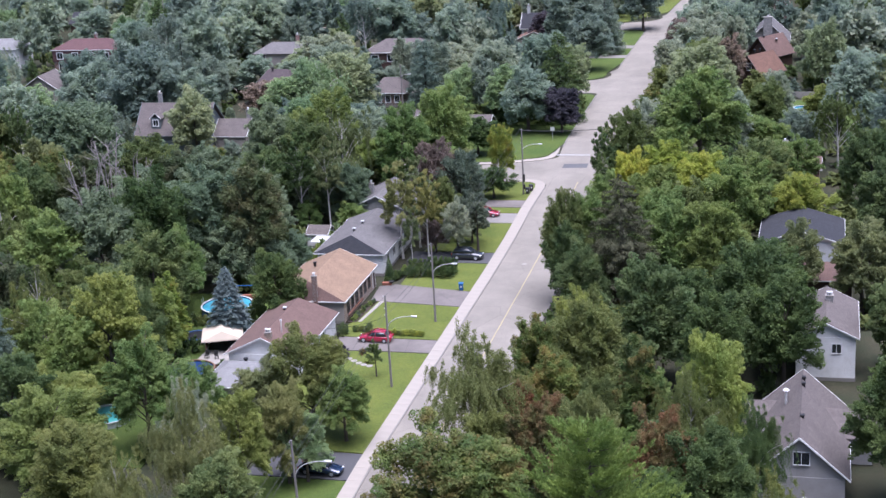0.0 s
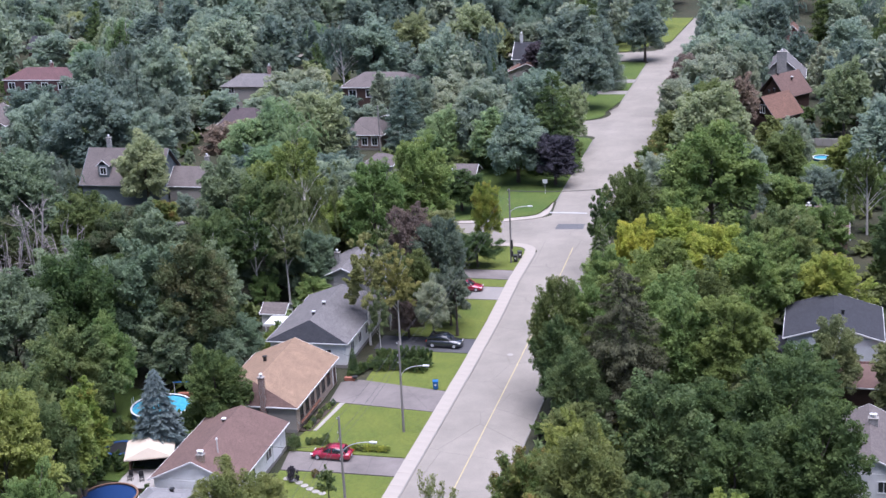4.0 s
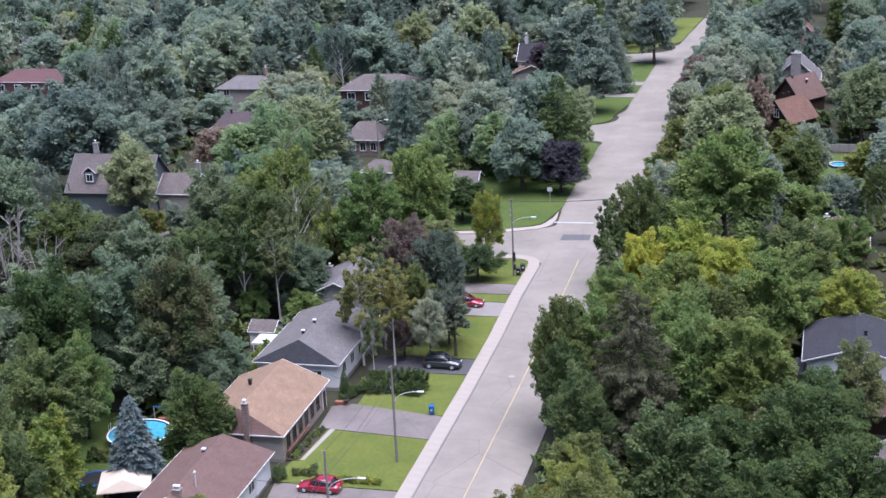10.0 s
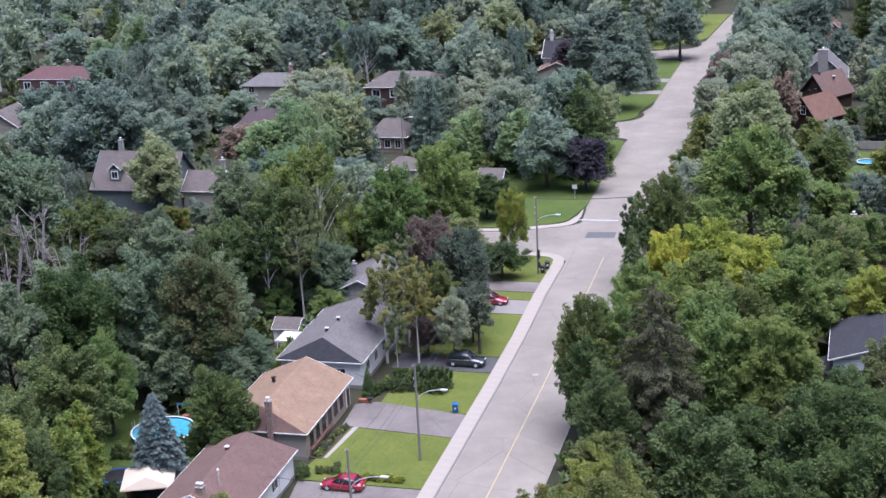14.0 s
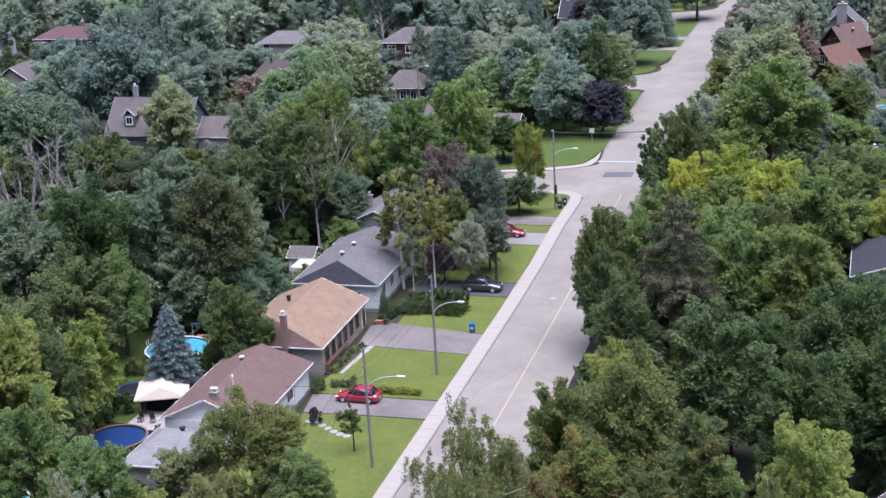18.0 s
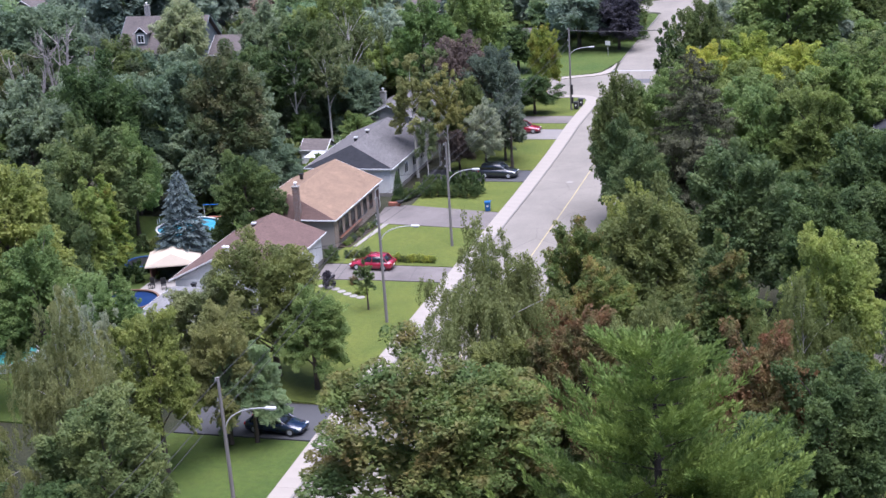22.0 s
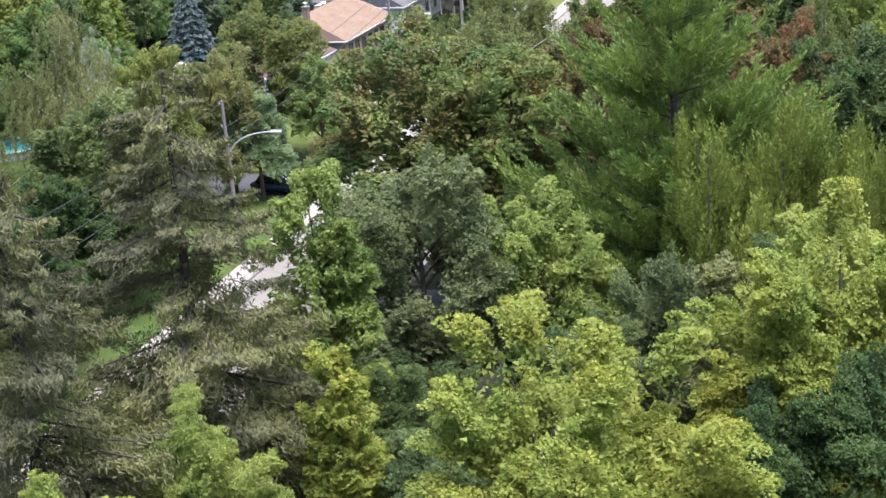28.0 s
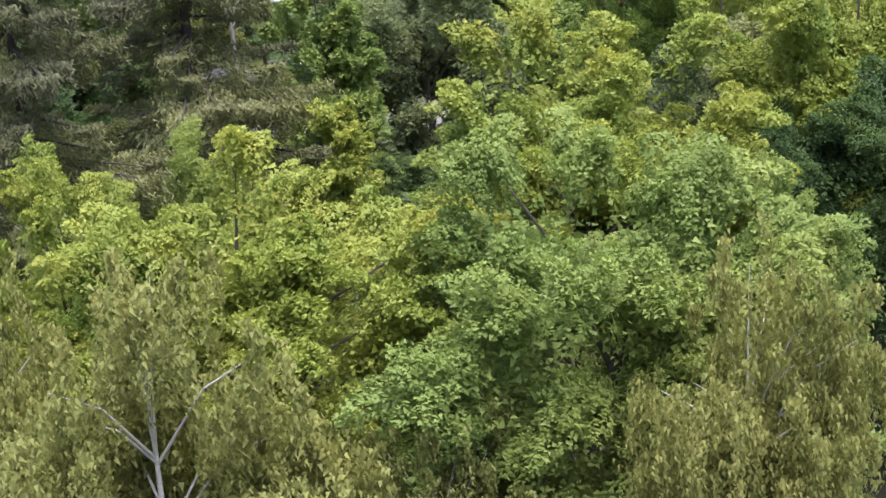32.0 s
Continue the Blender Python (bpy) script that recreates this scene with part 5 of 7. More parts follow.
def model(kind, level, k):
    """The tree of that kind for a stretch of the plan: level 0 is the nearest wood, 3 the farthest."""
    key = (kind, level, k)
    if key in TREES:
        return TREES[key]
    seed = 17 + 31 * k + 7 * level + len(kind)
    n = {"maple": (250000, 100000, 60000, 28000), "ash": (70000, 40000, 22000, 12000), "spruce": (190000, 60000, 26000, 12000), "birch": (110000, 85000, 40000, 14000),
         "pine": (60000, 190000, 9000, 3000), "cedar": (120000, 130000, 7000, 2500), "aspen": (30000, 30000, 24000, 9000), "sapling": (6000, 6000, 6000, 1000), "bush": (5000, 4500, 3500, 1000), "fir": (30000, 26000, 16000, 8000)}[kind][level]
    size = {"maple": (0.08, 0.125, 0.16, 0.25), "ash": (0.12, 0.15, 0.19, 0.28), "spruce": (0.082, 0.13, 0.19, 0.27), "birch": (0.105, 0.105, 0.135, 0.22),
            "pine": (0.18, 0.115, 0.4, 0.6), "cedar": (0.09, 0.1, 0.34, 0.5), "aspen": (0.14, 0.15, 0.17, 0.26), "sapling": (0.11, 0.11, 0.12, 0.2), "bush": (0.09, 0.1, 0.12, 0.25), "fir": (0.14, 0.16, 0.18, 0.28)}[kind][level]
    if kind == "maple":
        made, h, r, bark = broadleaf(seed, n, size, 12.0, 4.6, (0.2, 0.12, 0.12, 0.08)[level] + 0.03 * (k % 3), (72, 54, 42, 30)[level] + 5 * (k % 3), (12, 9, 8, 7)[level], 0.05 * (k % 3), fill=(0.05, 0.1, 0.12, 0.16)[level], big=(0.7, 0.78, 0.88, 1.05)[level],
                                     rough=(0.8, 0.62, 0.62, 0.6)[level], arms=(12, 16, 10, 4)[level], rise=(0.25, 0.45, 0.55, 0.55)[level], droop=(0.3, 0.15, 0.1, 0.1)[level], loose=(0.15, 0.2, 0.26, 0.3)[level], slim=(0.25, 0.29, 0.3, 0.34)[level], broad=(0.4, 0.42, 0.45, 0.5)[level]), 12.0, 4.0, M["bark"]
    elif kind == "ash":
        made, h, r, bark = broadleaf(seed, n, size, 14.0, 2.7, 0.1, 40, 7, 0.05, arms=14 if level < 2 else 6, rough=0.7), 14.0, 2.8, M["bark"]
    elif kind == "aspen":
        made, h, r, bark = broadleaf(seed, n, size, 14.0, 3.6, 0.3, 50, 7, 0.2, big=0.5, rough=1.0, arms=20, stem=0.0105), 14.0, 3.6, M["bark_pale"]
    elif kind == "sapling":
        made, h, r, bark = broadleaf(seed, n, size, 5.0, 1.2, 0.36, 16, 5), 5.0, 1.25, M["bark"]
    elif kind == "bush":
        made, h, r, bark = broadleaf(seed, n, size, 2.0, 1.2, 0.0, 12, 5), 2.0, 1.25, M["bark"]
    elif kind == "birch":
        made, h, r, bark = weeping(seed, n, size, strands=(860, 640, 260, 260)[level], open_to=-1.03 if level == 0 and k == 0 else None), 12.0, 4.2, M["bark_pale"]
    elif kind == "fir":
        made, h, r, bark = cone_tree(seed, n, size), 10.0, 2.6, M["bark_dark"]
    elif kind == "spruce":
        made, h, r, bark = spruce(seed, n, size, sparse=0.25 if level == 0 else 0.12 * (k % 3)), 15.0, 3.6, M["bark_dark"]
    elif kind == "pine":
        made, h, r, bark = white_pine(seed, n, size), 18.6, 6.3, M["bark_dark"]
    else:
        made, h, r, bark = cedars(seed, n, size), 12.0, 3.0, M["bark"]
    TREES[key] = Tree(made, h, r, bark)
    return TREES[key]


WORDS = dict(green="mid-green", fresh="fresh green", bright="sunny yellow-green", dark="dark green", olive="olive-green", grey="grey-green",
             blue="bluish green", rust="olive crown turning rust", red="crown turning red", brown="dull pinkish-brown", darkbrown="dark green-brown",
             gold="yellow-green and orange", lemon="lemon-yellow and green", silver="silvery green", mid="dull green", deep="deep green", sage="sage green", pale="pale green", straw="pale yellow-green", leafy="full green", dusk="dusky green", umber="dull grey-brown", moss="mossy yellow-green", russet="faded russet", plum="dark purple", spruce="dull olive-brown", pine="deep green", cedar="yellow-green", bluespruce="silver-blue", birch="pale yellow-green")
SHAPES = dict(maple="broad round-crowned tree with {} leaves", ash="slender upright tree with {} leaves", birch="birch with {} drooping fine leaves", spruce="pointed spruce with {} drooping boughs",
              pine="large white pine with {} upswept plumes", cedar="clump of pointed cedars with {} fronds", aspen="open-crowned aspen with pale bare stem and {} leaves", sapling="young garden tree with a thin stem and {} leaves", bush="rounded garden shrub with {} leaves", fir="neat conical spruce with dense {} needles")
planted = 0


def tree(kind, x, y, height, radius, leaf, level=None, k=None, z=0.0, turn=None, name=""):
    global planted
    planted += 1
    if level is None:
        level = 0 if y < -88 else 1 if y < -34 else 2 if y < 75 else 3
    kinds = {"aspen": 2, "sapling": 1, "ash": 2, "maple": 4, "spruce": 2, "birch": 2, "pine": 1, "cedar": 1, "bush": 2, "fir": 1}[kind]
    if level == 0:
        kinds = {"aspen": 2, "sapling": 1, "ash": 1, "maple": 3, "spruce": 1, "birch": 2, "pine": 1, "cedar": 1, "bush": 1, "fir": 1}[kind]
    k = planted % kinds if k is None else k
    size = "tall " if height > 15.5 else "small " if height < 8 else ""
    name = name or "shrub" if kind == "bush" or name else "ash_tree" if kind == "ash" else "spruce_tree" if kind == "fir" else kind if kind == "sapling" else kind + "_tree"
    return model(kind, level, k).plant(name, size + SHAPES[kind].format(WORDS[leaf]), x, y, height, radius, LEAF[leaf], planted * 77.0 % 360 if turn is None else turn, z)


# the wood nearest the end of the flight
tree("maple", 28.6, -118.0, 15.0, 4.9, "bright", k=0)
tree("maple", 23.8, -116.0, 13.9, 3.6, "bright", k=1)
tree("maple", 36.9, -116.4, 15.0, 5.2, "fresh", k=2)
tree("maple", 39.6, -112.0, 13.0, 2.8, "fresh", k=0)
tree("maple", 33.8, -106.0, 15.4, 5.4, "bright", k=1)
tree("maple", 40.6, -98.0, 17.0, 5.2, "bright", k=0)
tree("ash", 36.6, -93.0, 12.6, 2.6, "grey", k=0)
tree("ash", 43.4, -90.6, 15.4, 2.6, "grey", k=0)
tree("maple", 1.2, -82.6, 6.2, 2.4, "olive", level=1)
# dark leaves stand for shade below the bright maple; the smaller tree is added
tree("maple", 42.8, -102.0, 13.8, 4.2, "dark", k=2)
tree("maple", 39.2, -102.6, 11.6, 3.0, "dark", k=1)
tree("birch", 29.6, -123.4, 14.2, 4.5, "birch", k=0, turn=0)
tree("birch", 25.4, -122.0, 13.4, 3.2, "birch", k=1)
tree("birch", 39.6, -119.6, 13.4, 3.4, "birch", k=1)
tree("birch", 34.2, -121.5, 10.6, 3.0, "birch", k=1)
tree("maple", 21.8, -105.6, 12.0, 3.0, "fresh", k=2)
tree("spruce", 18.7, -98.6, 20.6, 5.8, "spruce", k=0)
tree("spruce", 18.2, -108.4, 19.8, 4.9, "spruce", k=0)
tree("ash", 21.1, -91.6, 15.4, 2.9, "fresh", k=0)
tree("ash", 24.3, -99.4, 11.2, 2.3, "bright", k=0)
tree("maple", 22.4, -83.4, 14.2, 4.8, "grey")
tree("maple", 26.8, -80.6, 11.4, 3.7, "fresh")
tree("cedar", 37.2, -79.6, 15.6, 5.0, "cedar", k=0)
tree("cedar", 43.0, -79.2, 15.0, 4.2, "cedar", k=0)
tree("maple", 34.0, -86.6, 11.0, 2.8, "grey")
tree("maple", 39.6, -87.2, 11.4, 3.2, "green")
tree("maple", 31.6, -90.0, 9.6, 2.8, "green")
tree("maple", 17.4, -87.0, 7.0, 2.8, "green")
tree("maple", 14.0, -95.0, 8.0, 3.0, "green")
tree("maple", 28.4, -99.6, 8.8, 3.2, "green")
tree("maple", 25.0, -92.0, 7.6, 3.0, "dark")
tree("maple", 22.6, -86.6, 6.6, 2.8, "green")
tree("maple", 29.4, -88.0, 7.4, 3.0, "dark")
tree("maple", 25.4, -104.0, 6.0, 2.6, "olive")
tree("maple", 37.0, -101.0, 8.0, 3.2, "dark")
# trees over the street's right side
tree("maple", 18.9, -66.2, 17.0, 7.0, "rust")
tree("maple", 19.4, -64.0, 13.4, 5.4, "rust")
tree("pine", 31.6, -71.0, 20.4, 9.2, "pine", k=0)
tree("maple", 24.6, -54.4, 14.8, 3.9, "red")
tree("maple", 26.4, -45.6, 10.6, 3.4, "olive")
tree("birch", 15.9, -44.6, 17.0, 5.9, "silver", level=1, k=1)
tree("maple", 17.6, -38.0, 9.4, 3.0, "red")
tree("maple", 18.6, -51.0, 11.4, 3.6, "olive")
tree("maple", 18.7, -26.0, 11.8, 3.4, "rust")
tree("maple", 22.0, -34.0, 10.6, 3.6, "rust")
tree("maple", 24.8, -28.4, 15.4, 4.4, "olive")
tree("maple", 22.8, -21.4, 13.4, 3.2, "moss")
tree("maple", 30.2, -17.6, 16.2, 5.2, "green")
tree("ash", 31.6, -39.4, 15.0, 3.0, "rust")
tree("maple", 39.6, -58.0, 14.0, 4.6, "dark")
tree("maple", 38.8, -41.2, 16.4, 4.2, "fresh")
tree("birch", 37.4, -46.8, 14.6, 4.0, "olive")
tree("maple", 29.4, -55.0, 16.2, 3.2, "silver")
tree("maple", 36.0, -56.8, 15.0, 3.6, "red")
tree("birch", 43.6, -50.0, 13.0, 3.6, "dark")
tree("maple", 37.6, -22.0, 13.6, 4.6, "dark")
tree("maple", 45.2, -19.4, 15.0, 4.8, "dark")
tree("maple", 46.4, 10.4, 12.0, 3.2, "grey")
tree("maple", 41.8, -9.4, 15.6, 5.2, "dark")
tree("maple", 43.6, -14.4, 12.0, 3.6, "dark")
tree("maple", 34.0, -3.0, 9.4, 3.6, "dark")
tree("maple", 42.6, 3.0, 11.5, 4.2, "dark")
tree("maple", 36.0, -64.0, 12.0, 4.2, "dark")
tree("birch", 46.0, -70.0, 15.0, 4.4, "olive")
tree("maple", 43.6, -88.4, 12.0, 3.6, "dark")
tree("maple", 56.5, -44.0, 15.0, 4.6, "dark")
tree("maple", 59.0, -30.0, 13.0, 4.6, "green")
tree("maple", 58.4, -12.0, 13.0, 4.4, "green")
tree("maple", 33.4, -52.0, 11.0, 4.0, "dark")
tree("maple", 15.8, 9.8, 16.2, 3.5, "olive", level=2, k=1)
tree("maple", 16.6, 6.2, 12.6, 2.8, "green", level=2, k=0)
tree("maple", 19.4, 12.4, 15.2, 4.0, "leafy")
tree("maple", 19.6, 0.0, 12.0, 3.4, "green")
tree("spruce", 24.2, 3.6, 19.0, 5.8, "umber", level=1, k=0)
tree("maple", 35.4, 7.4, 15.4, 5.4, "moss", level=1)
tree("maple", 30.4, 8.0, 15.0, 4.6, "leafy")
tree("maple", 28.0, 17.0, 14.2, 4.8, "leafy")
tree("maple", 22.8, 21.0, 14.4, 4.6, "moss")
tree("maple", 31.0, 27.0, 12.4, 4.4, "olive")
tree("maple", 18.6, 31.0, 12.6, 4.0, "leafy")
tree("maple", 37.2, 32.0, 14.6, 5.2, "leafy")
tree("maple", 25.8, 47.0, 13.0, 4.8, "lemon")
tree("maple", 20.2, 44.6, 12.4, 3.6, "lemon")
tree("maple", 31.4, 39.4, 13.4, 5.0, "lemon")
tree("maple", 25.0, 38.0, 11.6, 4.4, "moss")
tree("fir", 14.9, 50.4, 10.4, 2.7, "dark", level=2)
tree("aspen", 14.4, 55.0, 13.8, 3.0, "dark")
tree("maple", 17.6, 60.7, 15.4, 4.0, "olive")
tree("maple", 28.6, 69.4, 20.2, 8.0, "leafy")
tree("maple", 21.4, 82.0, 12.0, 4.4, "rust")
tree("maple", 40.0, 50.0, 12.6, 5.0, "green")
tree("maple", 45.6, 34.6, 11.6, 4.6, "bright")
tree("maple", 56.0, 52.0, 14.0, 5.4, "green")
tree("maple", 58.0, 36.0, 13.0, 5.0, "green")
tree("maple", 54.0, 8.0, 13.0, 4.6, "grey")
tree("birch", 51.0, 78.0, 14.0, 5.0, "olive")
tree("maple", 20.0, 106.0, 13.6, 5.4, "olive")
tree("maple", 24.0, 124.0, 14.6, 5.8, "olive")
tree("maple", 36.4, 119.0, 9.0, 4.4, "olive")
tree("maple", 28.6, 140.0, 12.0, 4.0, "russet")
tree("maple", 28.4, 153.0, 14.6, 3.8, "sage")
tree("maple", 29.4, 171.0, 14.4, 4.2, "mid")
tree("maple", 44.6, 61.0, 10.4, 4.0, "leafy")
tree("maple", 48.4, 103.4, 9.6, 4.2, "moss")
tree("maple", 39.4, 79.6, 9.0, 3.8, "leafy")
tree("maple", 44.6, 83.0, 9.6, 3.8, "deep")
tree("maple", 38.0, 106.0, 10.0, 4.2, "olive")
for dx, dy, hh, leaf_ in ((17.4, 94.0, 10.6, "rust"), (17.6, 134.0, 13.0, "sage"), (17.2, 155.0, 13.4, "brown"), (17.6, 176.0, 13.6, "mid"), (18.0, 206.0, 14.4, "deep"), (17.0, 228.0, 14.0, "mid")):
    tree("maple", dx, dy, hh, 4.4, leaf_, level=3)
tree("maple", 21.0, 146.0, 15.0, 6.0, "sage")
tree("maple", 20.5, 164.0, 15.0, 5.6, "sage")
tree("maple", 22.0, 190.0, 16.0, 6.6, "mid")
tree("maple", 30.0, 204.0, 17.0, 6.6, "deep")
for k in range(9):
    tree("maple", -72.0 + 6.6 * k, 209.6 + (k % 2), 10.0 + (k % 3), 4.6, ("deep", "mid", "grey", "sage")[k % 4], level=3)
tree("maple", -4.6, 162.0, 14.6, 5.6, "deep", level=3)
tree("maple", 2.0, 213.0, 15.0, 5.4, "deep", level=3)
for dx, dy, hh, rr in ((-6.0, 197.0, 14.0, 4.6), (-3.4, 182.0, 15.0, 4.8), (-10.0, 240.0, 17.0, 5.2), (-4.6, 254.0, 16.0, 5.0), (-15.0, 205.0, 12.0, 4.6), (-9.0, 270.0, 17.0, 5.6)):
    tree("spruce", dx, dy, hh, rr, "deep", level=3)
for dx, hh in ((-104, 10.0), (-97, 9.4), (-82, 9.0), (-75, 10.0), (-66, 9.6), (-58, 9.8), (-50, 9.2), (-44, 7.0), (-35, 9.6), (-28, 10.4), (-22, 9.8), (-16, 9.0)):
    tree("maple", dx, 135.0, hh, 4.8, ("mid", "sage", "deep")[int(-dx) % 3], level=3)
# the houses' side of the street
tree("maple", -2.6, -66.4, 12.8, 4.9, "green")
tree("birch", -8.6, -60.6, 16.4, 4.0, "grey")
tree("birch", -10.4, -54.4, 14.6, 3.8, "sage", level=1)
tree("maple", -25.4, -56.0, 14.0, 5.6, "moss", level=1)
tree("maple", -6.4, -52.4, 13.0, 3.4, "moss")
tree("maple", -3.6, -47.4, 11.8, 2.9, "silver")
tree("maple", -5.0, -34.6, 12.8, 4.4, "olive", level=1, k=0)
tree("maple", -0.8, -36.8, 8.8, 3.3, "leafy")
tree("maple", -1.8, -46.8, 8.4, 2.7, "pale", level=1)
tree("maple", -9.8, -37.0, 10.0, 3.8, "grey")
tree("maple", -1.6, -79.0, 9.0, 3.8, "dark")
tree("spruce", -6.0, -84.0, 12.0, 3.2, "spruce")
tree("maple", -3.0, -72.0, 9.4, 3.6, "dark")
tree("maple", -9.0, -76.0, 12.0, 4.4, "dark")
tree("birch", -12.0, -68.0, 13.0, 4.0, "silver")
tree("maple", -14.0, -86.0, 12.0, 4.4, "dark")
tree("maple", -19.0, -64.0, 14.0, 5.0, "olive")
tree("maple", -34.0, -48.0, 15.0, 5.0, "green")
tree("maple", 0.6, -90.0, 9.6, 3.6, "dark", level=1)
tree("maple", 8.0, -103.0, 13.0, 4.4, "dark", level=1)
tree("maple", 14.6, -116.0, 13.6, 4.2, "dark", level=1)
tree("spruce", 12.4, -110.0, 17.0, 3.8, "spruce", level=1)
tree("maple", -34.0, -36.6, 16.0, 5.2, "leafy")
tree("maple", -21.8, -41.4, 14.0, 4.4, "leafy", level=1)
tree("maple", -15.6, -43.0, 11.6, 4.2, "leafy", level=1)
tree("maple", -29.2, -45.6, 11.6, 4.4, "moss", level=1)
tree("maple", -30.6, -31.0, 17.4, 5.4, "moss")
tree("birch", -42.0, -26.0, 16.0, 5.0, "olive")
tree("ash", -30.0, -15.0, 11.4, 2.8, "gold")
tree("maple", -30.0, -23.6, 13.0, 3.4, "green")
tree("ash", -28.4, -21.0, 13.0, 2.6, "fresh")
tree("maple", -35.4, -8.4, 15.6, 5.2, "green")
tree("maple", -36.6, -19.0, 14.0, 5.0, "green")
tree("fir", -24.8, -9.6, 10.4, 3.6, "bluespruce", level=1)
tree("maple", -20.6, -3.2, 10.8, 3.7, "dark")
tree("maple", -29.6, 13.6, 18.6, 5.8, "darkbrown")
tree("maple", -35.6, 12.6, 18.0, 6.2, "dusk")
tree("maple", -31.6, 8.6, 11.0, 4.2, "dusk")
tree("maple", -35.6, 1.0, 12.4, 3.4, "leafy")
tree("maple", -41.4, 5.4, 19.2, 5.6, "dark")
tree("maple", -46.0, 14.0, 17.0, 6.2, "dusk")
tree("maple", -52.0, -4.0, 16.0, 6.0, "leafy")
tree("maple", -32.4, 22.4, 14.0, 5.0, "dusk")
tree("aspen", -11.4, 25.7, 14.8, 3.9, "silver")
tree("aspen", -7.5, 25.9, 13.6, 3.0, "silver")
tree("aspen", -10.2, 31.2, 14.6, 3.6, "grey")
tree("maple", -7.0, 28.4, 5.2, 2.2, "brown")
tree("aspen", -8.6, 21.0, 9.6, 2.0, "grey")
tree("maple", -9.8, 40.9, 14.8, 3.8, "brown")
tree("maple", -5.7, 40.4, 13.4, 4.1, "blue")
tree("maple", -7.4, 34.6, 10.4, 3.2, "olive")
tree("sapling", -0.9, 29.8, 8.8, 2.4, "blue", level=2)
tree("maple", -4.4, 65.0, 11.4, 2.3, "gold")
tree("maple", -4.4, 57.6, 5.6, 3.2, "dark")
tree("maple", -11.0, 60.6, 8.0, 4.2, "grey")
for dx, dy, hh, rr, leaf_ in ((-30.4, 36.0, 17.0, 4.0, "dark"), (-26.4, 37.6, 16.0, 3.6, "grey"), (-34.0, 31.0, 15.0, 4.2, "dark")):
    tree("aspen", dx, dy, hh, rr, leaf_)
tree("maple", -24.4, 41.0, 11.0, 4.0, "dusk")
tree("maple", -33.6, 28.0, 9.6, 4.0, "dusk")
tree("maple", -31.0, 41.0, 10.6, 4.4, "dusk")
tree("maple", -29.4, 36.2, 5.8, 2.4, "leafy")
tree("maple", -22.6, 36.8, 5.4, 2.6, "leafy")
tree("maple", -3.4, 27.4, 9.0, 2.6, "sage", level=2)
tree("maple", -2.6, 33.4, 8.6, 2.6, "blue")
tree("maple", -33.4, 48.0, 17.0, 5.0, "green")
tree("birch", -27.6, 49.6, 18.2, 5.6, "grey")
tree("maple", -24.6, 59.0, 11.0, 4.4, "fresh")
tree("maple", -36.6, 38.0, 14.0, 5.0, "green")
tree("maple", -44.0, 34.0, 15.0, 5.4, "dusk")
tree("maple", -52.0, 40.0, 13.0, 5.0, "darkbrown")
tree("maple", -60.0, 46.0, 14.0, 5.4, "olive")
tree("maple", -15.4, 69.6, 17.4, 5.6, "leafy")
tree("maple", -19.0, 55.0, 17.4, 5.4, "leafy")
tree("maple", -33.6, 60.6, 18.4, 5.6, "moss")
tree("maple", -43.0, 58.6, 16.4, 5.4, "dusk")
tree("maple", -30.0, 68.0, 14.0, 5.6, "mid")
tree("maple", -7.4, 104.0, 13.6, 5.6, "mid")
tree("maple", -0.6, 102.6, 9.4, 4.0, "plum", level=3)
tree("spruce", -2.6, 113.0, 17.6, 5.4, "dark", level=2)
tree("maple", -13.4, 86.0, 7.8, 4.0, "dark")
tree("maple", -84.6, 98.4, 20.4, 8.0, "deep")
tree("maple", -141.0, 190.0, 13.0, 6.0, "mid")
tree("maple", -135.4, 192.0, 11.0, 5.0, "sage")
tree("maple", -44.6, 149.4, 11.4, 3.4, "sage")
tree("maple", -67.8, 83.0, 14.0, 4.8, "straw")
tree("maple", -57.4, 104.6, 12.0, 5.4, "pale")
tree("maple", -69.0, 151.6, 8.6, 5.2, "straw")
tree("maple", -60.4, 152.2, 13.0, 4.2, "straw")
tree("maple", -88.0, 137.0, 21.6, 7.0, "mid")
tree("maple", -57.0, 133.0, 15.8, 6.6, "sage")
tree("maple", -62.6, 110.0, 9.8, 5.4, "russet")
tree("spruce", -42.4, 112.0, 15.6, 4.2, "deep")
tree("spruce", -32.4, 122.0, 15.0, 4.4, "deep")
tree("maple", -33.0, 130.0, 14.6, 5.0, "deep", level=3)
tree("maple", -44.6, 108.0, 16.2, 6.4, "straw")
tree("maple", -30.6, 151.0, 10.6, 4.8, "sage")
tree("maple", -10.6, 180.0, 19.0, 7.6, "deep")
tree("maple", -19.0, 190.0, 9.6, 4.4, "plum", level=3)
for dx, dy, hh in ((-57.0, 25.0, 20.5), (-59.5, 22.0, 17.0), (-53.5, 27.0, 16.0)):
    t = thing("bare_tree", "leafless bleached dead tree", "tree", dx, dy)
    part("trunk", bare(int(hh * 10), hh, 3.2), M["bark_dead"], t)

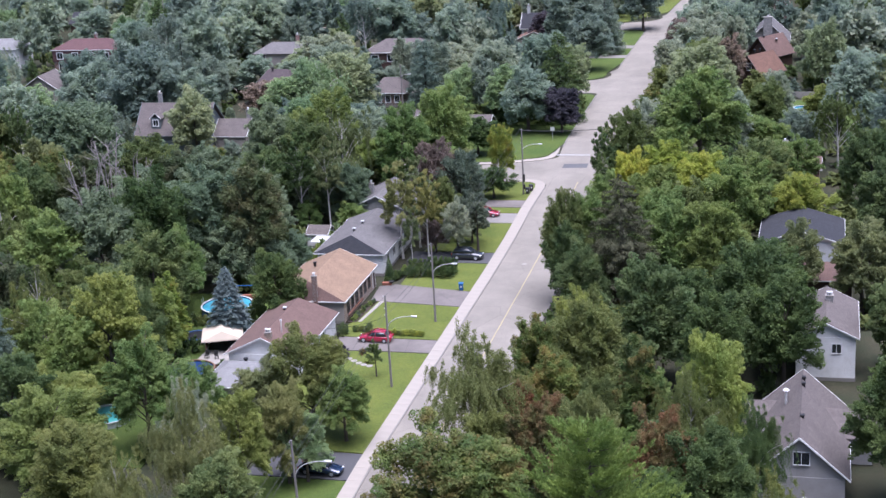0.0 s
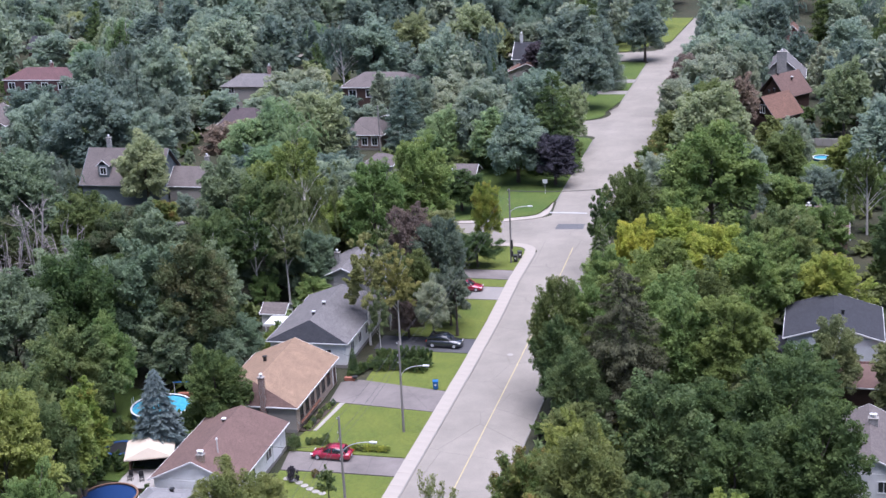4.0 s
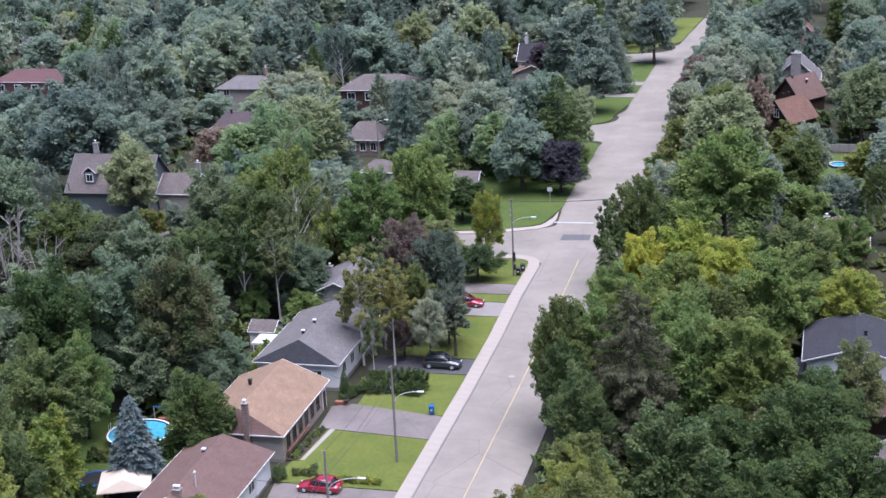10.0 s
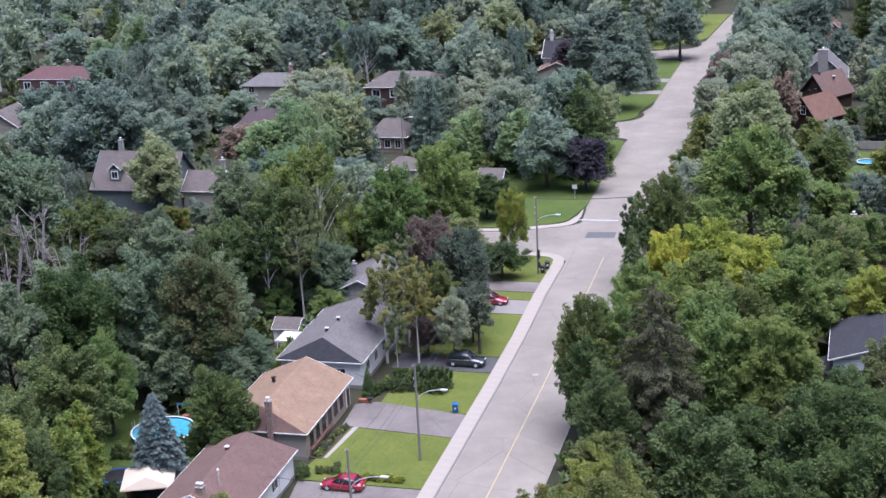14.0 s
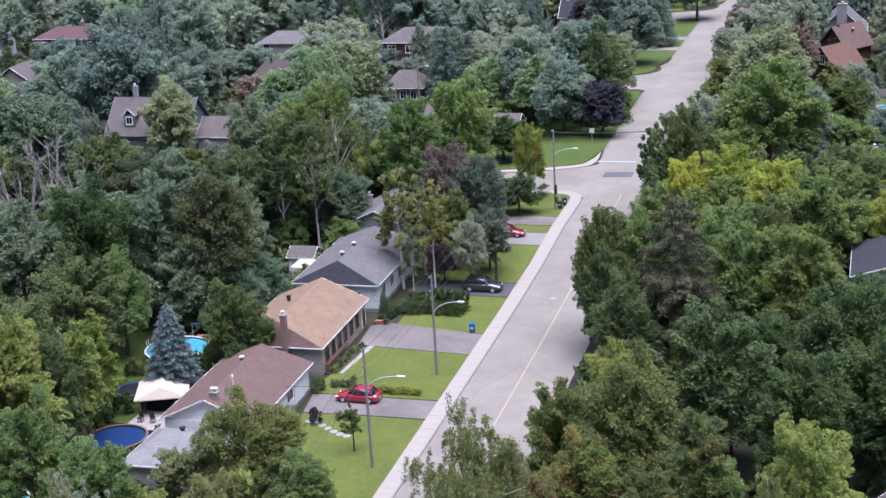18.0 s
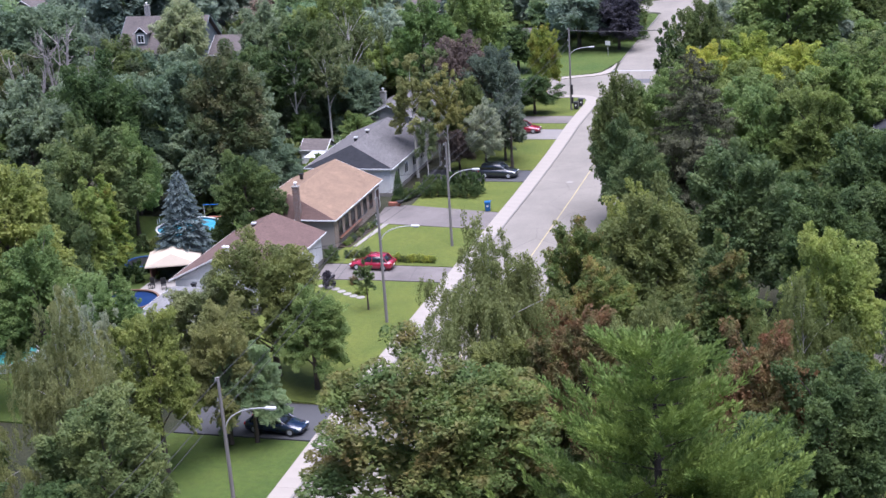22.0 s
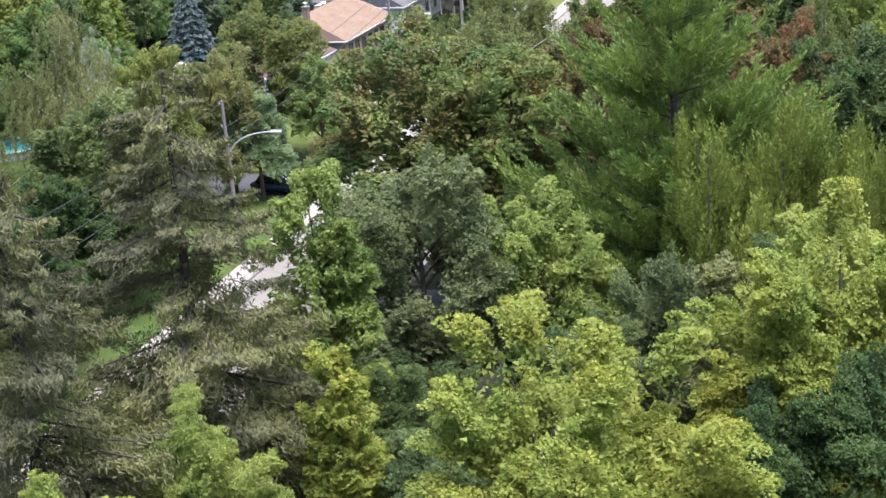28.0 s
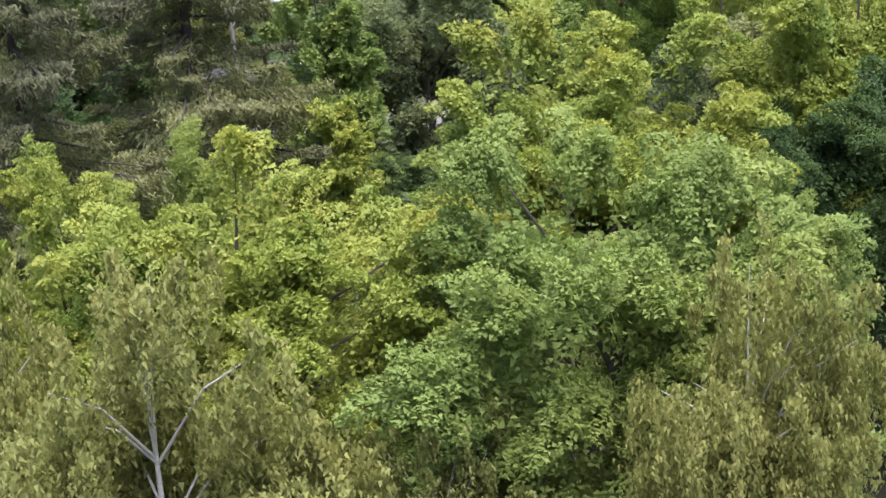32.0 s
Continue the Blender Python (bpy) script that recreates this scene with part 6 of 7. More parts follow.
# ---- the wood all round ----
# trees keep off streets, lawns and houses, and stay low before the house fronts
KEEP = [(-40, 60, -160, 62), (-22, 4, -19, 68), (-30, 4, 68.5, 82), (-24, 4, 82, 100), (1, 14, -160, 400), (-42, -19, -24, 8), (-130, 4, 138, 151), (-120, 7, 213, 228), (-12, 4, 135, 215), (-31, -25, -39, -33), (-66, -48, 2, 24), (42, 62, -68, -26), (44, 56, -18, 2), (38, 54, 10, 34), (44, 62, 104, 130), (14, 62, -72, -63), (15, 62, -125, -75), (13, 20, 55, 300)]
HOMES = [(-16.5, 100, 7, 7), (-32.8, 105.5, 9, 8), (-21.7, 190, 9, 7), (41, 89, 7, 7), (-47.5, 160, 17, 10), (-131.5, 168.5, 18, 10), (-73.7, 89.4, 15, 10), (-63, 91.5, 7, 8), (-68, 122.5, 13, 10), (-42, 129.5, 8, 8), (-79, 166.5, 13, 10), (-23, 205, 10, 9), (-126.5, 135, 9, 9),
         (34.4, 146, 9, 10), (35.4, 163, 11, 9), (35, 180, 10, 10), (40, 230, 9, 9), (44, 70, 9, 9), (-150, 207, 11, 9), (-158.5, 172.5, 12, 10)]
rng = random.Random(5)
spots = [(o.location.x, o.location.y, 3.0) for o in scene.objects if o.parent is None and o.name.split(".")[0].endswith("_tree")]


def free(x, y, gap):
    if any(a < x < b and c < y < d for a, b, c, d in KEEP):
        return False
    if any(abs(x - hx) < w / 2 + 3 and abs(y - hy) < d / 2 + 3 for hx, hy, w, d in HOMES):
        return False
    return all((x - a) ** 2 + (y - b) ** 2 > (gap + g) ** 2 for a, b, g in spots)


def tallest(x, y):
    """Before a house, towards the open end of the valley, trees stay low enough to leave its front free."""
    top = 30.0
    for hx, hy, w, d in HOMES:
        gap = hy - d / 2 - y
        if 0 < gap < 60 and abs(x - (hx + gap * (44 - hx) / (hy + 140))) < w / 2 + 3.5:
            top = min(top, 1.8 + gap * 0.3)
    return top


# lower trees that close the wood below the tall crowns beside the street
low = random.Random(23)
count, tries = 0, 0
while count < 64 and tries < 4000:
    tries += 1
    if low.random() < 0.62:
        x, y = low.uniform(18, 43), low.uniform(-60, 60)
        if (37 < x and 8 < y < 36) or (41 < x and y < 4):
            continue
    else:
        x, y = low.uniform(-52, -24.5), low.uniform(9, 62)
        if x > -29 and 22 < y < 36:
            continue
    if any((x - a) ** 2 + (y - b) ** 2 < 3.0**2 for a, b, g in spots):
        continue
    tree("maple", x, y, low.uniform(6.0, 9.6), low.uniform(2.4, 3.4), low.choice(["green", "moss", "olive", "leafy", "grey", "rust", "dark"] if x > 0 else ["dusk", "grey", "olive", "darkbrown"]), level=2, name="broadleaf_tree")
    spots.append((x, y, 2.0))
    count += 1

MIX = ["dusk", "leafy", "olive", "dusk", "grey", "moss", "dusk", "green", "darkbrown", "leafy", "rust", "dusk"]
# leaf colours with haze mixed in, for the farther trees
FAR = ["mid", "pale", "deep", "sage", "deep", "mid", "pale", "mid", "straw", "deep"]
count, tries = 0, 0
while count < 290 and tries < 14000:
    tries += 1
    y = rng.uniform(-90, 240)
    half = 60 + max(0, y + 60) * 0.42
    x = rng.uniform(-20 - half, min(64 + max(0, y) * 0.1, 20 + half))
    if not free(x, y, 2.5):
        continue
    hmax = tallest(x, y)
    if hmax < 3.5:
        continue
    h = min(rng.uniform(11, 18.5), hmax)
    r = h * rng.uniform(0.3, 0.42)
    kind = rng.choice(["maple"] * 6 + ["birch", "spruce"])
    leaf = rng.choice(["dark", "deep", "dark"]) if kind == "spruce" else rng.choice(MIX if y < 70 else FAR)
    if kind == "spruce":
        r *= 0.75
    tree(kind, x, y, h, r, leaf, level=2 if y < 40 else 3, name="broadleaf_tree" if kind == "maple" else "")
    spots.append((x, y, r * 0.75))
    count += 1

# undergrowth below the trees
bush_v, bush_f = broadleaf(77, 330, 0.38, 2.0, 1.3, 0.0, 10, 4)[1:]
for leaf, seed in (("green", 3), ("dark", 4), ("olive", 5)):
    ur = random.Random(seed)
    vs, fs, base = [], [], 0
    for k in range(520):
        y = ur.uniform(-75, 210)
        half = 60 + max(0, y + 60) * 0.42
        x = ur.uniform(-20 - half, min(64 + max(0, y) * 0.1, 20 + half))
        if any(a - 0.5 < x < b + 0.5 and c - 0.5 < y < d + 0.5 for a, b, c, d in KEEP[1:] + [(-18, 16, -125, -18)]) or any(abs(x - hx) < w / 2 + 1.5 and abs(y - hy) < d / 2 + 1.5 for hx, hy, w, d in HOMES):
            continue
        sc, tall = ur.uniform(0.8, 2.0), ur.uniform(0.6, 2.0)
        vs.append(bush_v * (sc, sc, tall) + (x, y, -0.1))
        fs.append(bush_f + base)
        base += len(bush_v)
    me = poly_mesh("undergrowth", np.concatenate(vs), np.concatenate(fs))
    me.materials.append(LEAF[leaf])
    tagged(new("undergrowth", me), WORDS[leaf] + " bushes below the trees", "undergrowth", kind="stuff")

# the far wood, past counting, in the haze-tinted leaf colours
groups = {}
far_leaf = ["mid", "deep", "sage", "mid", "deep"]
count, tries = 0, 0
while count < 360 and tries < 20000:
    tries += 1
    y = rng.uniform(120, 400)
    x = rng.uniform(-50 - y * 0.62, 60 + y * 0.12)
    if not free(x, y, 3.2):
        continue
    hmax = tallest(x, y)
    if hmax < 3.5:
        continue
    h = min(rng.uniform(12, 20), hmax)
    r = h * rng.uniform(0.3, 0.4)
    spots.append((x, y, r * 0.7))
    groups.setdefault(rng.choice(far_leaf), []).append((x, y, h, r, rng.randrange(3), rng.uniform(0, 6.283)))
    count += 1
far_models = [broadleaf(900 + k, 2600, 0.62, 12.0, 4.6, 0.08, 26, 4, fill=0.2)[1:] for k in range(3)]
for leaf, rows in groups.items():
    vs, fs, base = [], [], 0
    for x, y, h, r, k, a in rows:
        v, f = far_models[k]
        c, s = math.cos(a), math.sin(a)
        w = r / 4.9
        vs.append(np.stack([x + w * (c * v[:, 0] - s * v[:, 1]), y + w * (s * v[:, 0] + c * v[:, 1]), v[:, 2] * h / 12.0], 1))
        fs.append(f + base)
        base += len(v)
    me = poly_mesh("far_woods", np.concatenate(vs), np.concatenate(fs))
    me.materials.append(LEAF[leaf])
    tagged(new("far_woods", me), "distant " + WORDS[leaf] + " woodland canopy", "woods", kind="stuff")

# ---- street furniture ----


def utility_pole(x, y, top, arm, lamp_x, lamp_z, label, lean=0.0, boxes=0, thick=0.15):
    p = thing("utility_pole", label, "utility pole", x, y, 0, 0)
    bm = bmesh.new()
    tube(bm, (0, 0, -0.3), (lean, 0, top), thick, thick * 0.66, 12)
    part("pole", bm, M["pole_wood"], p)
    if lamp_x:
        bm = bmesh.new()
        pts = [Vector((0.05, 0, arm))]
        for k in range(1, 8):
            s = k / 7
            pts.append(Vector((0.1 + (lamp_x - 0.5) * s**1.5, 0, arm + (lamp_z - arm) * math.sin(s * math.pi / 2) ** 0.8)))
        bent(bm, pts, [0.045] * 8, 8)
        part("lamp_arm", bm, M["lamp_metal"], p, "curved aluminium lamp arm")
        head = new("lamp_head")
        head.parent = p
        head.location = (lamp_x - 0.2, 0, lamp_z + 0.02)
        bm = boxed(0, 0, 0, 0.75, 0.3, 0.16, 0.06)
        part("housing", bm, M["chrome"], head)
        part("lens", boxed(0.08, 0, -0.1, 0.36, 0.2, 0.06, 0.02), M["rim"], head)
    for dz in (0.15, 1.6, 2.4):
        bm = bmesh.new()
        tube(bm, (lean * 0.9 - 0.2, 0, top - dz - 0.1), (lean * 0.9 - 0.2, 0, top - dz + 0.12), 0.05, 0.03, 8)
        tube(bm, (lean * 0.9 - 0.22, 0, top - dz - 0.05), (lean * 0.9, 0, top - dz - 0.05), 0.025, 0.025, 6)
        part("insulator", bm, M["metal_vent"], p)
    for k in range(boxes):
        part("service_box", boxed(0.22, -0.1, 1.4 + 1.5 * k, 0.26, 0.34, 0.8 + 0.5 * k, 0.02), M["black"], p)
    return p


utility_pole(0.0, 0.0, 10.8, 6.7, 3.2, 8.1, "weathered wooden utility pole with a curved street lamp beside a lawn", 0.05)
utility_pole(0.1, -21.7, 11.5, 7.6, 3.5, 9.0, "tall wooden utility pole with a curved street lamp on a lawn", 0.0)
utility_pole(0.14, 60.0, 11.3, 7.6, 3.3, 8.7, "wooden utility pole with lamp and service boxes on the corner lawn", 0.1, 2)
utility_pole(1.0, -57.4, 9.8, 6.3, 3.6, 7.8, "wooden utility pole with a curved street lamp under trees", -0.1)
utility_pole(-36.5, 118.0, 10.5, 8.0, 2.0, 8.6, "distant wooden utility pole among trees")
utility_pole(-24.5, 168.0, 11.0, 0, 0, 0, "distant slim utility pole between dark trees", 0.0, 0, 0.1)
utility_pole(-101.0, 76.0, 10.0, 8.0, -2.6, 8.8, "distant wooden pole with a lamp")


def cable(a, b, sag, label="thin overhead cable between poles", r=0.018):
    cu = bpy.data.curves.new("overhead_cable", "CURVE")
    cu.dimensions, cu.bevel_depth, cu.bevel_resolution = "3D", r, 1
    sp = cu.splines.new("POLY")
    sp.points.add(16)
    for k, p in enumerate(sp.points):
        s = k / 16
        q = Vector(a).lerp(Vector(b), s)
        p.co = (q.x, q.y, q.z - sag * 4 * s * (1 - s), 1)
    cu.materials.append(M["wire"])
    return tagged(new("overhead_cable", cu), label, "cable")


line = ((1.0, -57.4, 9.6), (0.1, -21.7, 11.3), (0.0, 0.0, 10.6), (0.14, 60.0, 11.1))
for a, b in zip(line, line[1:]):
    for dx, dz in ((-0.2, 0.0), (-0.2, -1.6), (-0.22, -2.4)):
        cable((a[0] + dx, a[1], a[2] + dz), (b[0] + dx, b[1], b[2] + dz), 0.5)
for dx, dz in ((-0.2, 0.0), (-0.2, -1.6), (-0.22, -2.4)):
    cable((1.0 + dx, -57.4, 9.6 + dz), (2.0 + dx, -100.0, 10.0 + dz), 0.7)
cable((0.0, 60.0, 11.0), (15.0, 66.0, 10.0), 0.3, "dark cable across the street", 0.05)
cable((0.0, 60.0, 9.6), (-40.0, 112.0, 9.4), 0.8)
cable((-0.2, 0.0, 8.6), (-11.6, 14.0, 3.4), 0.4, "thin service cable to a house")
cable((-0.1, -21.7, 8.8), (-11.8, -12.0, 3.2), 0.4, "thin service cable to a house")

# ---- cars ----


def loft(sections):
    """A closed skin over rings of points."""
    bm = bmesh.new()
    rings = [[bm.verts.new(p) for p in ring] for ring in sections]
    n = len(rings[0])
    for a, b in zip(rings, rings[1:]):
        for i in range(n):
            bm.faces.new((a[i], a[(i + 1) % n], b[(i + 1) % n], b[i]))
    bm.faces.new(rings[0])
    bm.faces.new(rings[-1][::-1])
    bmesh.ops.recalc_face_normals(bm, faces=bm.faces)
    for f in bm.faces:
        f.smooth = True
    return bm


def ring(x, half, z0, z1, round_=0.1):
    return [(x, -half + 0.04, z0), (x, half - 0.04, z0), (x, half, z0 + (z1 - z0) * 0.3), (x, half, z0 + (z1 - z0) * 0.7), (x, half - round_, z1), (x, -half + round_, z1), (x, -half, z0 + (z1 - z0) * 0.7), (x, -half, z0 + (z1 - z0) * 0.3)]


def car(label, x, y, turn, paint_mat, length=4.5, height=1.46, width=1.78, suv=False):
    """A car that looks along its own +x."""
    c = thing("car", label, "car", x, y, 0.035, turn)
    h, L = width / 2, length / 2
    belt = height * (0.62 if suv else 0.61)
    nose = belt * (0.86 if suv else 0.78)
    tail = belt * (0.98 if suv else 0.96)
    body = loft([ring(-L, h * 0.8, 0.34, tail * 0.86), ring(-L + 0.12, h * 0.93, 0.25, tail), ring(-L + 0.9, h, 0.2, belt), ring(-0.1, h, 0.2, belt), ring(L - 1.35, h, 0.2, belt * 0.97),
                 ring(L - 0.7, h * 0.97, 0.22, nose), ring(L - 0.2, h * 0.88, 0.26, nose * 0.9), ring(L, h * 0.74, 0.34, nose * 0.74)])
    part("body", body, paint_mat, c)

    def cab(x, half, z0, z1):
        return [(x, -half, z0), (x, half, z0), (x, half * 0.97, z0 + (z1 - z0) * 0.5), (x, half * 0.84, z1), (x, -half * 0.84, z1), (x, -half * 0.97, z0 + (z1 - z0) * 0.5)]

    back = -L + (0.16 if suv else 0.42)
    front = L - 1.28
    low = belt - 0.04
    part("cabin_glass", loft([cab(back, h * 0.88, low, low + 0.05), cab(back + 0.42, h * 0.91, low, height - 0.06), cab(-0.15, h * 0.93, low, height - 0.02), cab(front - 0.72, h * 0.91, low, height - 0.1), cab(front, h * 0.86, low, low + 0.05)]), M["car_glass"], c, "dark tinted car windows")

    def lid(x, half, z):
        return [(x, -half, z - 0.03), (x, half, z - 0.03), (x, half * 0.9, z + 0.03), (x, -half * 0.9, z + 0.03)]

    part("roof_panel", loft([lid(back + 0.36, h * 0.78, height - 0.06), lid(-0.15, h * 0.82, height), lid(front - 0.78, h * 0.78, height - 0.08)]), paint_mat, c)
    for s in (-1, 1):
        part("pillar", tube(bmesh.new(), (front, s * h * 0.84, low), (front - 0.75, s * h * 0.77, height - 0.07), 0.045, 0.04, 6), paint_mat, c)
        part("pillar", tube(bmesh.new(), (-0.25, s * h * 0.95, low), (-0.28, s * h * 0.79, height - 0.02), 0.05, 0.04, 6), paint_mat, c)
        part("pillar", tube(bmesh.new(), (back, s * h * 0.86, low), (back + 0.42, s * h * 0.77, height - 0.06), 0.07, 0.05, 6), paint_mat, c)
    r = 0.36 if suv else 0.32
    for sx in (-L + 0.86, L - 0.88):
        for s in (-1, 1):
            w = new("wheel")
            w.parent = c
            w.location = (sx, s * (h - 0.1), r)
            part("tyre", tube(bmesh.new(), (0, -0.11, 0), (0, 0.11, 0), r, r, 20), M["tyre"], w)
            part("rim", tube(bmesh.new(), (0, s * 0.05, 0), (0, s * 0.125, 0), r * 0.66, r * 0.58, 14), M["rim"], w)
    for s in (-1, 1):
        part("headlight", boxed(L - 0.22, s * h * 0.68, nose * 0.78, 0.3, 0.36, 0.15, 0.05), M["car_lamp"], c, "clear headlight")
        part("tail_light", boxed(-L + 0.06, s * h * 0.74, tail * 0.82, 0.14, 0.3, 0.2, 0.04), M["tail_lamp"], c, "red tail light")
        part("side_mirror", boxed(front - 0.25, s * (h + 0.08), belt + 0.03, 0.16, 0.2, 0.13, 0.04), paint_mat, c)
    part("bumper", boxed(L - 0.02, 0, 0.42, 0.12, width * 0.62, 0.14, 0.04), M["black"], c)
    part("rear_plate", boxed(-L - 0.01, 0, tail * 0.6, 0.02, 0.32, 0.14), M["plate"], c)
    return c


car("shiny red compact hatchback on a grey driveway", -6.0, -7.4, 178, M["car_red"], 4.5, 1.46)
car("dark grey sport utility car on a dark driveway", -1.6, 26.0, -3, M["car_dark"], 4.6, 1.7, 1.85, True)
car("navy blue sedan on a shaded driveway", -1.1, -44.6, -4, M["car_navy"], 4.7, 1.45, 1.8)
car("red car half hidden by trees on a pale driveway", -3.6, 47.4, 2, M["car_red"], 4.5, 1.5, 1.78)

# ---- gardens ----


def bin_(label, x, y, mat, turn=0.0):
    b = thing("wheelie_bin", label, "bin", x, y, 0.03, turn)
    bm = loft([[(-0.25, -0.27, 0.06), (0.25, -0.27, 0.06), (0.25, 0.27, 0.06), (-0.25, 0.27, 0.06)], [(-0.31, -0.35, 1.0), (0.31, -0.35, 1.0), (0.31, 0.35, 1.0), (-0.31, 0.35, 1.0)]])
    for f in bm.faces:
        f.smooth = False
    part("body", bm, mat, b)
    part("lid", boxed(0, 0.0, 1.04, 0.68, 0.76, 0.07, 0.03), mat, b)
    part("handle", tube(bmesh.new(), (-0.2, 0.4, 0.98), (0.2, 0.4, 0.98), 0.025, 0.025, 8), mat, b)
    part("emblem", boxed(0, -0.335, 0.62, 0.22, 0.02, 0.22), M["chrome"], b, "pale round emblem drawn plain")
    for s in (-1, 1):
        part("wheel", tube(bmesh.new(), (s * 0.24, 0.26, 0.1), (s * 0.3, 0.26, 0.1), 0.1, 0.1, 12), M["tyre"], b)


bin_("bright blue recycling bin at the edge of a lawn", 0.6, 12.3, M["bin_blue"], 10)
bin_("black wheeled bin beside a pole", 0.75, 60.4, M["bin_black"], 0)
bin_("black wheeled bin with pale lid beside a pole", 1.0, 62.2, M["bin_black"], 20)


def round_pool(label, x, y, r, h, wall_mat, turn=0.0, water=None, rim=None, tint="clear blue water"):
    p = thing("swimming_pool", label, "pool", x, y, 0.02, turn)
    bm = bmesh.new()
    wall = [[(math.cos(a) * q, math.sin(a) * q, z) for a in (2 * math.pi * k / 36 for k in range(36))] for q, z in ((r, 0), (r, h), (r - 0.08, h), (r - 0.08, 0))]
    vs = [[bm.verts.new(c) for c in ring_] for ring_ in wall]
    for m in range(4):
        for k in range(36):
            bm.faces.new((vs[m][k], vs[m][(k + 1) % 36], vs[(m + 1) % 4][(k + 1) % 36], vs[(m + 1) % 4][k]))
    part("wall", bm, wall_mat, p)
    bm = bmesh.new()
    lip = [[(math.cos(a) * q, math.sin(a) * q, z) for a in (2 * math.pi * k / 36 for k in range(36))] for q, z in ((r + 0.08, h - 0.02), (r + 0.08, h + 0.06), (r - 0.12, h + 0.06), (r - 0.12, h - 0.02))]
    vs = [[bm.verts.new(c) for c in ring_] for ring_ in lip]
    for m in range(4):
        for k in range(36):
            bm.faces.new((vs[m][k], vs[m][(k + 1) % 36], vs[(m + 1) % 4][(k + 1) % 36], vs[(m + 1) % 4][k]))
    part("rim", bm, rim or M["chrome"], p, "brown pool rim" if rim else "white pool rim")
    part("water", slab(arc(0, 0, r - 0.05, 0, 349, 31), h - 0.16, 0.1), water or M["water"], p, tint)
    lad = bmesh.new()
    for s in (-0.25, 0.25):
        tube(lad, (-r - 0.05, s, 0), (-r - 0.05, s, h + 0.8), 0.03, 0.03, 6)
    for k in range(4):
        tube(lad, (-r - 0.05, -0.25, 0.3 + 0.3 * k), (-r - 0.05, 0.25, 0.3 + 0.3 * k), 0.02, 0.02, 6)
    part("ladder", lad, M["chrome"], p)


# dark blue on this pool's wall stands for the shade on it
round_pool("round above-ground pool with white rim and blue water", -29.4, 0.8, 3.5, 1.2, M["pool_blue"])
round_pool("round pool with dark navy liner beside the deck", -25.6, -21.0, 2.9, 0.9, M["dark_trim"], water=M["navy_liner"], rim=M["wood_deck"], tint="dark navy water")
round_pool("turquoise garden pool glimpsed between trees", -30.3, -34.6, 2.8, 0.7, M["pool_wall"], water=M["turquoise"], tint="bright turquoise water")
round_pool("small blue paddling pool on a back lawn", 44.0, 122.0, 1.6, 0.4, M["pool_blue"])

gz = thing("garden_pavilion", "cream canvas pavilion on brown posts behind the bungalow", "pavilion", -24.7, -12.5, 0, 20)
part("canopy", prism(roof_faces(4.6, 4.4, 2.3, 3.3, 0.3, "y", 0.6, 0.6), 0.1), M["canvas"], gz, "cream canvas canopy")
for sx in (-1, 1):
    for sy in (-1, 1):
        part("post", boxed(sx * 2.1, sy * 2.1, 1.15, 0.12, 0.12, 2.3, 0.01), M["wood_deck"], gz)
    part("curtain", boxed(sx * 2.12, 0, 1.3, 0.05, 3.6, 1.7, 0.02), M["wood_deck"], gz)
deck = thing("deck", "pale wooden deck behind the house", "deck", -24.2, -15.9, 0, 0)
for k in range(16):
    part("plank", boxed(-2.2 + 0.29 * k, 0, 0.45, 0.27, 4.4, 0.05, 0.006), M["stone"], deck)
part("frame", boxed(0, 0, 0.2, 4.4, 4.2, 0.42), M["wood_deck"], deck)
for k in range(2):
    ch = thing("garden_chair", "dark garden chair on the deck", "chair", -25.4 + 1.3 * k, -16.4, 0.48, 30 * k)
    part("seat", boxed(0, 0, 0.42, 0.5, 0.5, 0.06, 0.02), M["black"], ch)
    part("backrest", boxed(0, 0.24, 0.75, 0.5, 0.06, 0.6, 0.02), M["black"], ch)
    for sx in (-0.2, 0.2):
        for sy in (-0.2, 0.2):
            part("leg", boxed(sx, sy, 0.2, 0.05, 0.05, 0.4), M["black"], ch)
tr = thing("trampoline", "round blue-edged trampoline behind the bungalow", "trampoline", -29.6, -9.8, 0, 0)
bm = bmesh.new()
for k in range(20):
    a = 2 * math.pi * k / 20
    box(bm, math.cos(a) * 1.7, math.sin(a) * 1.7, 0.85, 0.34, 0.56, 0.08, 0.02, math.degrees(a))
part("pad", bm, M["pool_blue"], tr, "blue edge padding")
part("mat", slab(arc(0, 0, 1.55, 0, 340, 17), 0.84, 0.02), M["black"], tr)
for k in range(6):
    a = 2 * math.pi * k / 6
    part("leg", tube(bmesh.new(), (math.cos(a) * 1.7, math.sin(a) * 1.7, 0), (math.cos(a) * 1.7, math.sin(a) * 1.7, 0.84), 0.03, 0.03, 6), M["metal_vent"], tr)
sw = thing("garden_swing", "simple garden frame beside the pool", "swing", -28.2, 5.6, 0, 10)
for s in (-1.5, 1.5):
    part("leg", tube(bmesh.new(), (s, 0, 0), (s, 0, 2.3), 0.05, 0.05, 8), M["metal_vent"], sw)
part("beam", tube(bmesh.new(), (-1.6, 0, 2.3), (1.6, 0, 2.3), 0.06, 0.06, 8), M["bin_blue"], sw)
part("bench", boxed(0, 0, 0.7, 2.2, 0.5, 0.5, 0.03), M["terracotta"], sw, "rust-red bench")
sh = house("small garden shed with a brown roof", -27.6, -24.4, 29.6, 33.0, 2.2, 3.2, "x", M["white_siding"], M["roof_taupe"], (0, 0), 0.2, name="garden_shed")
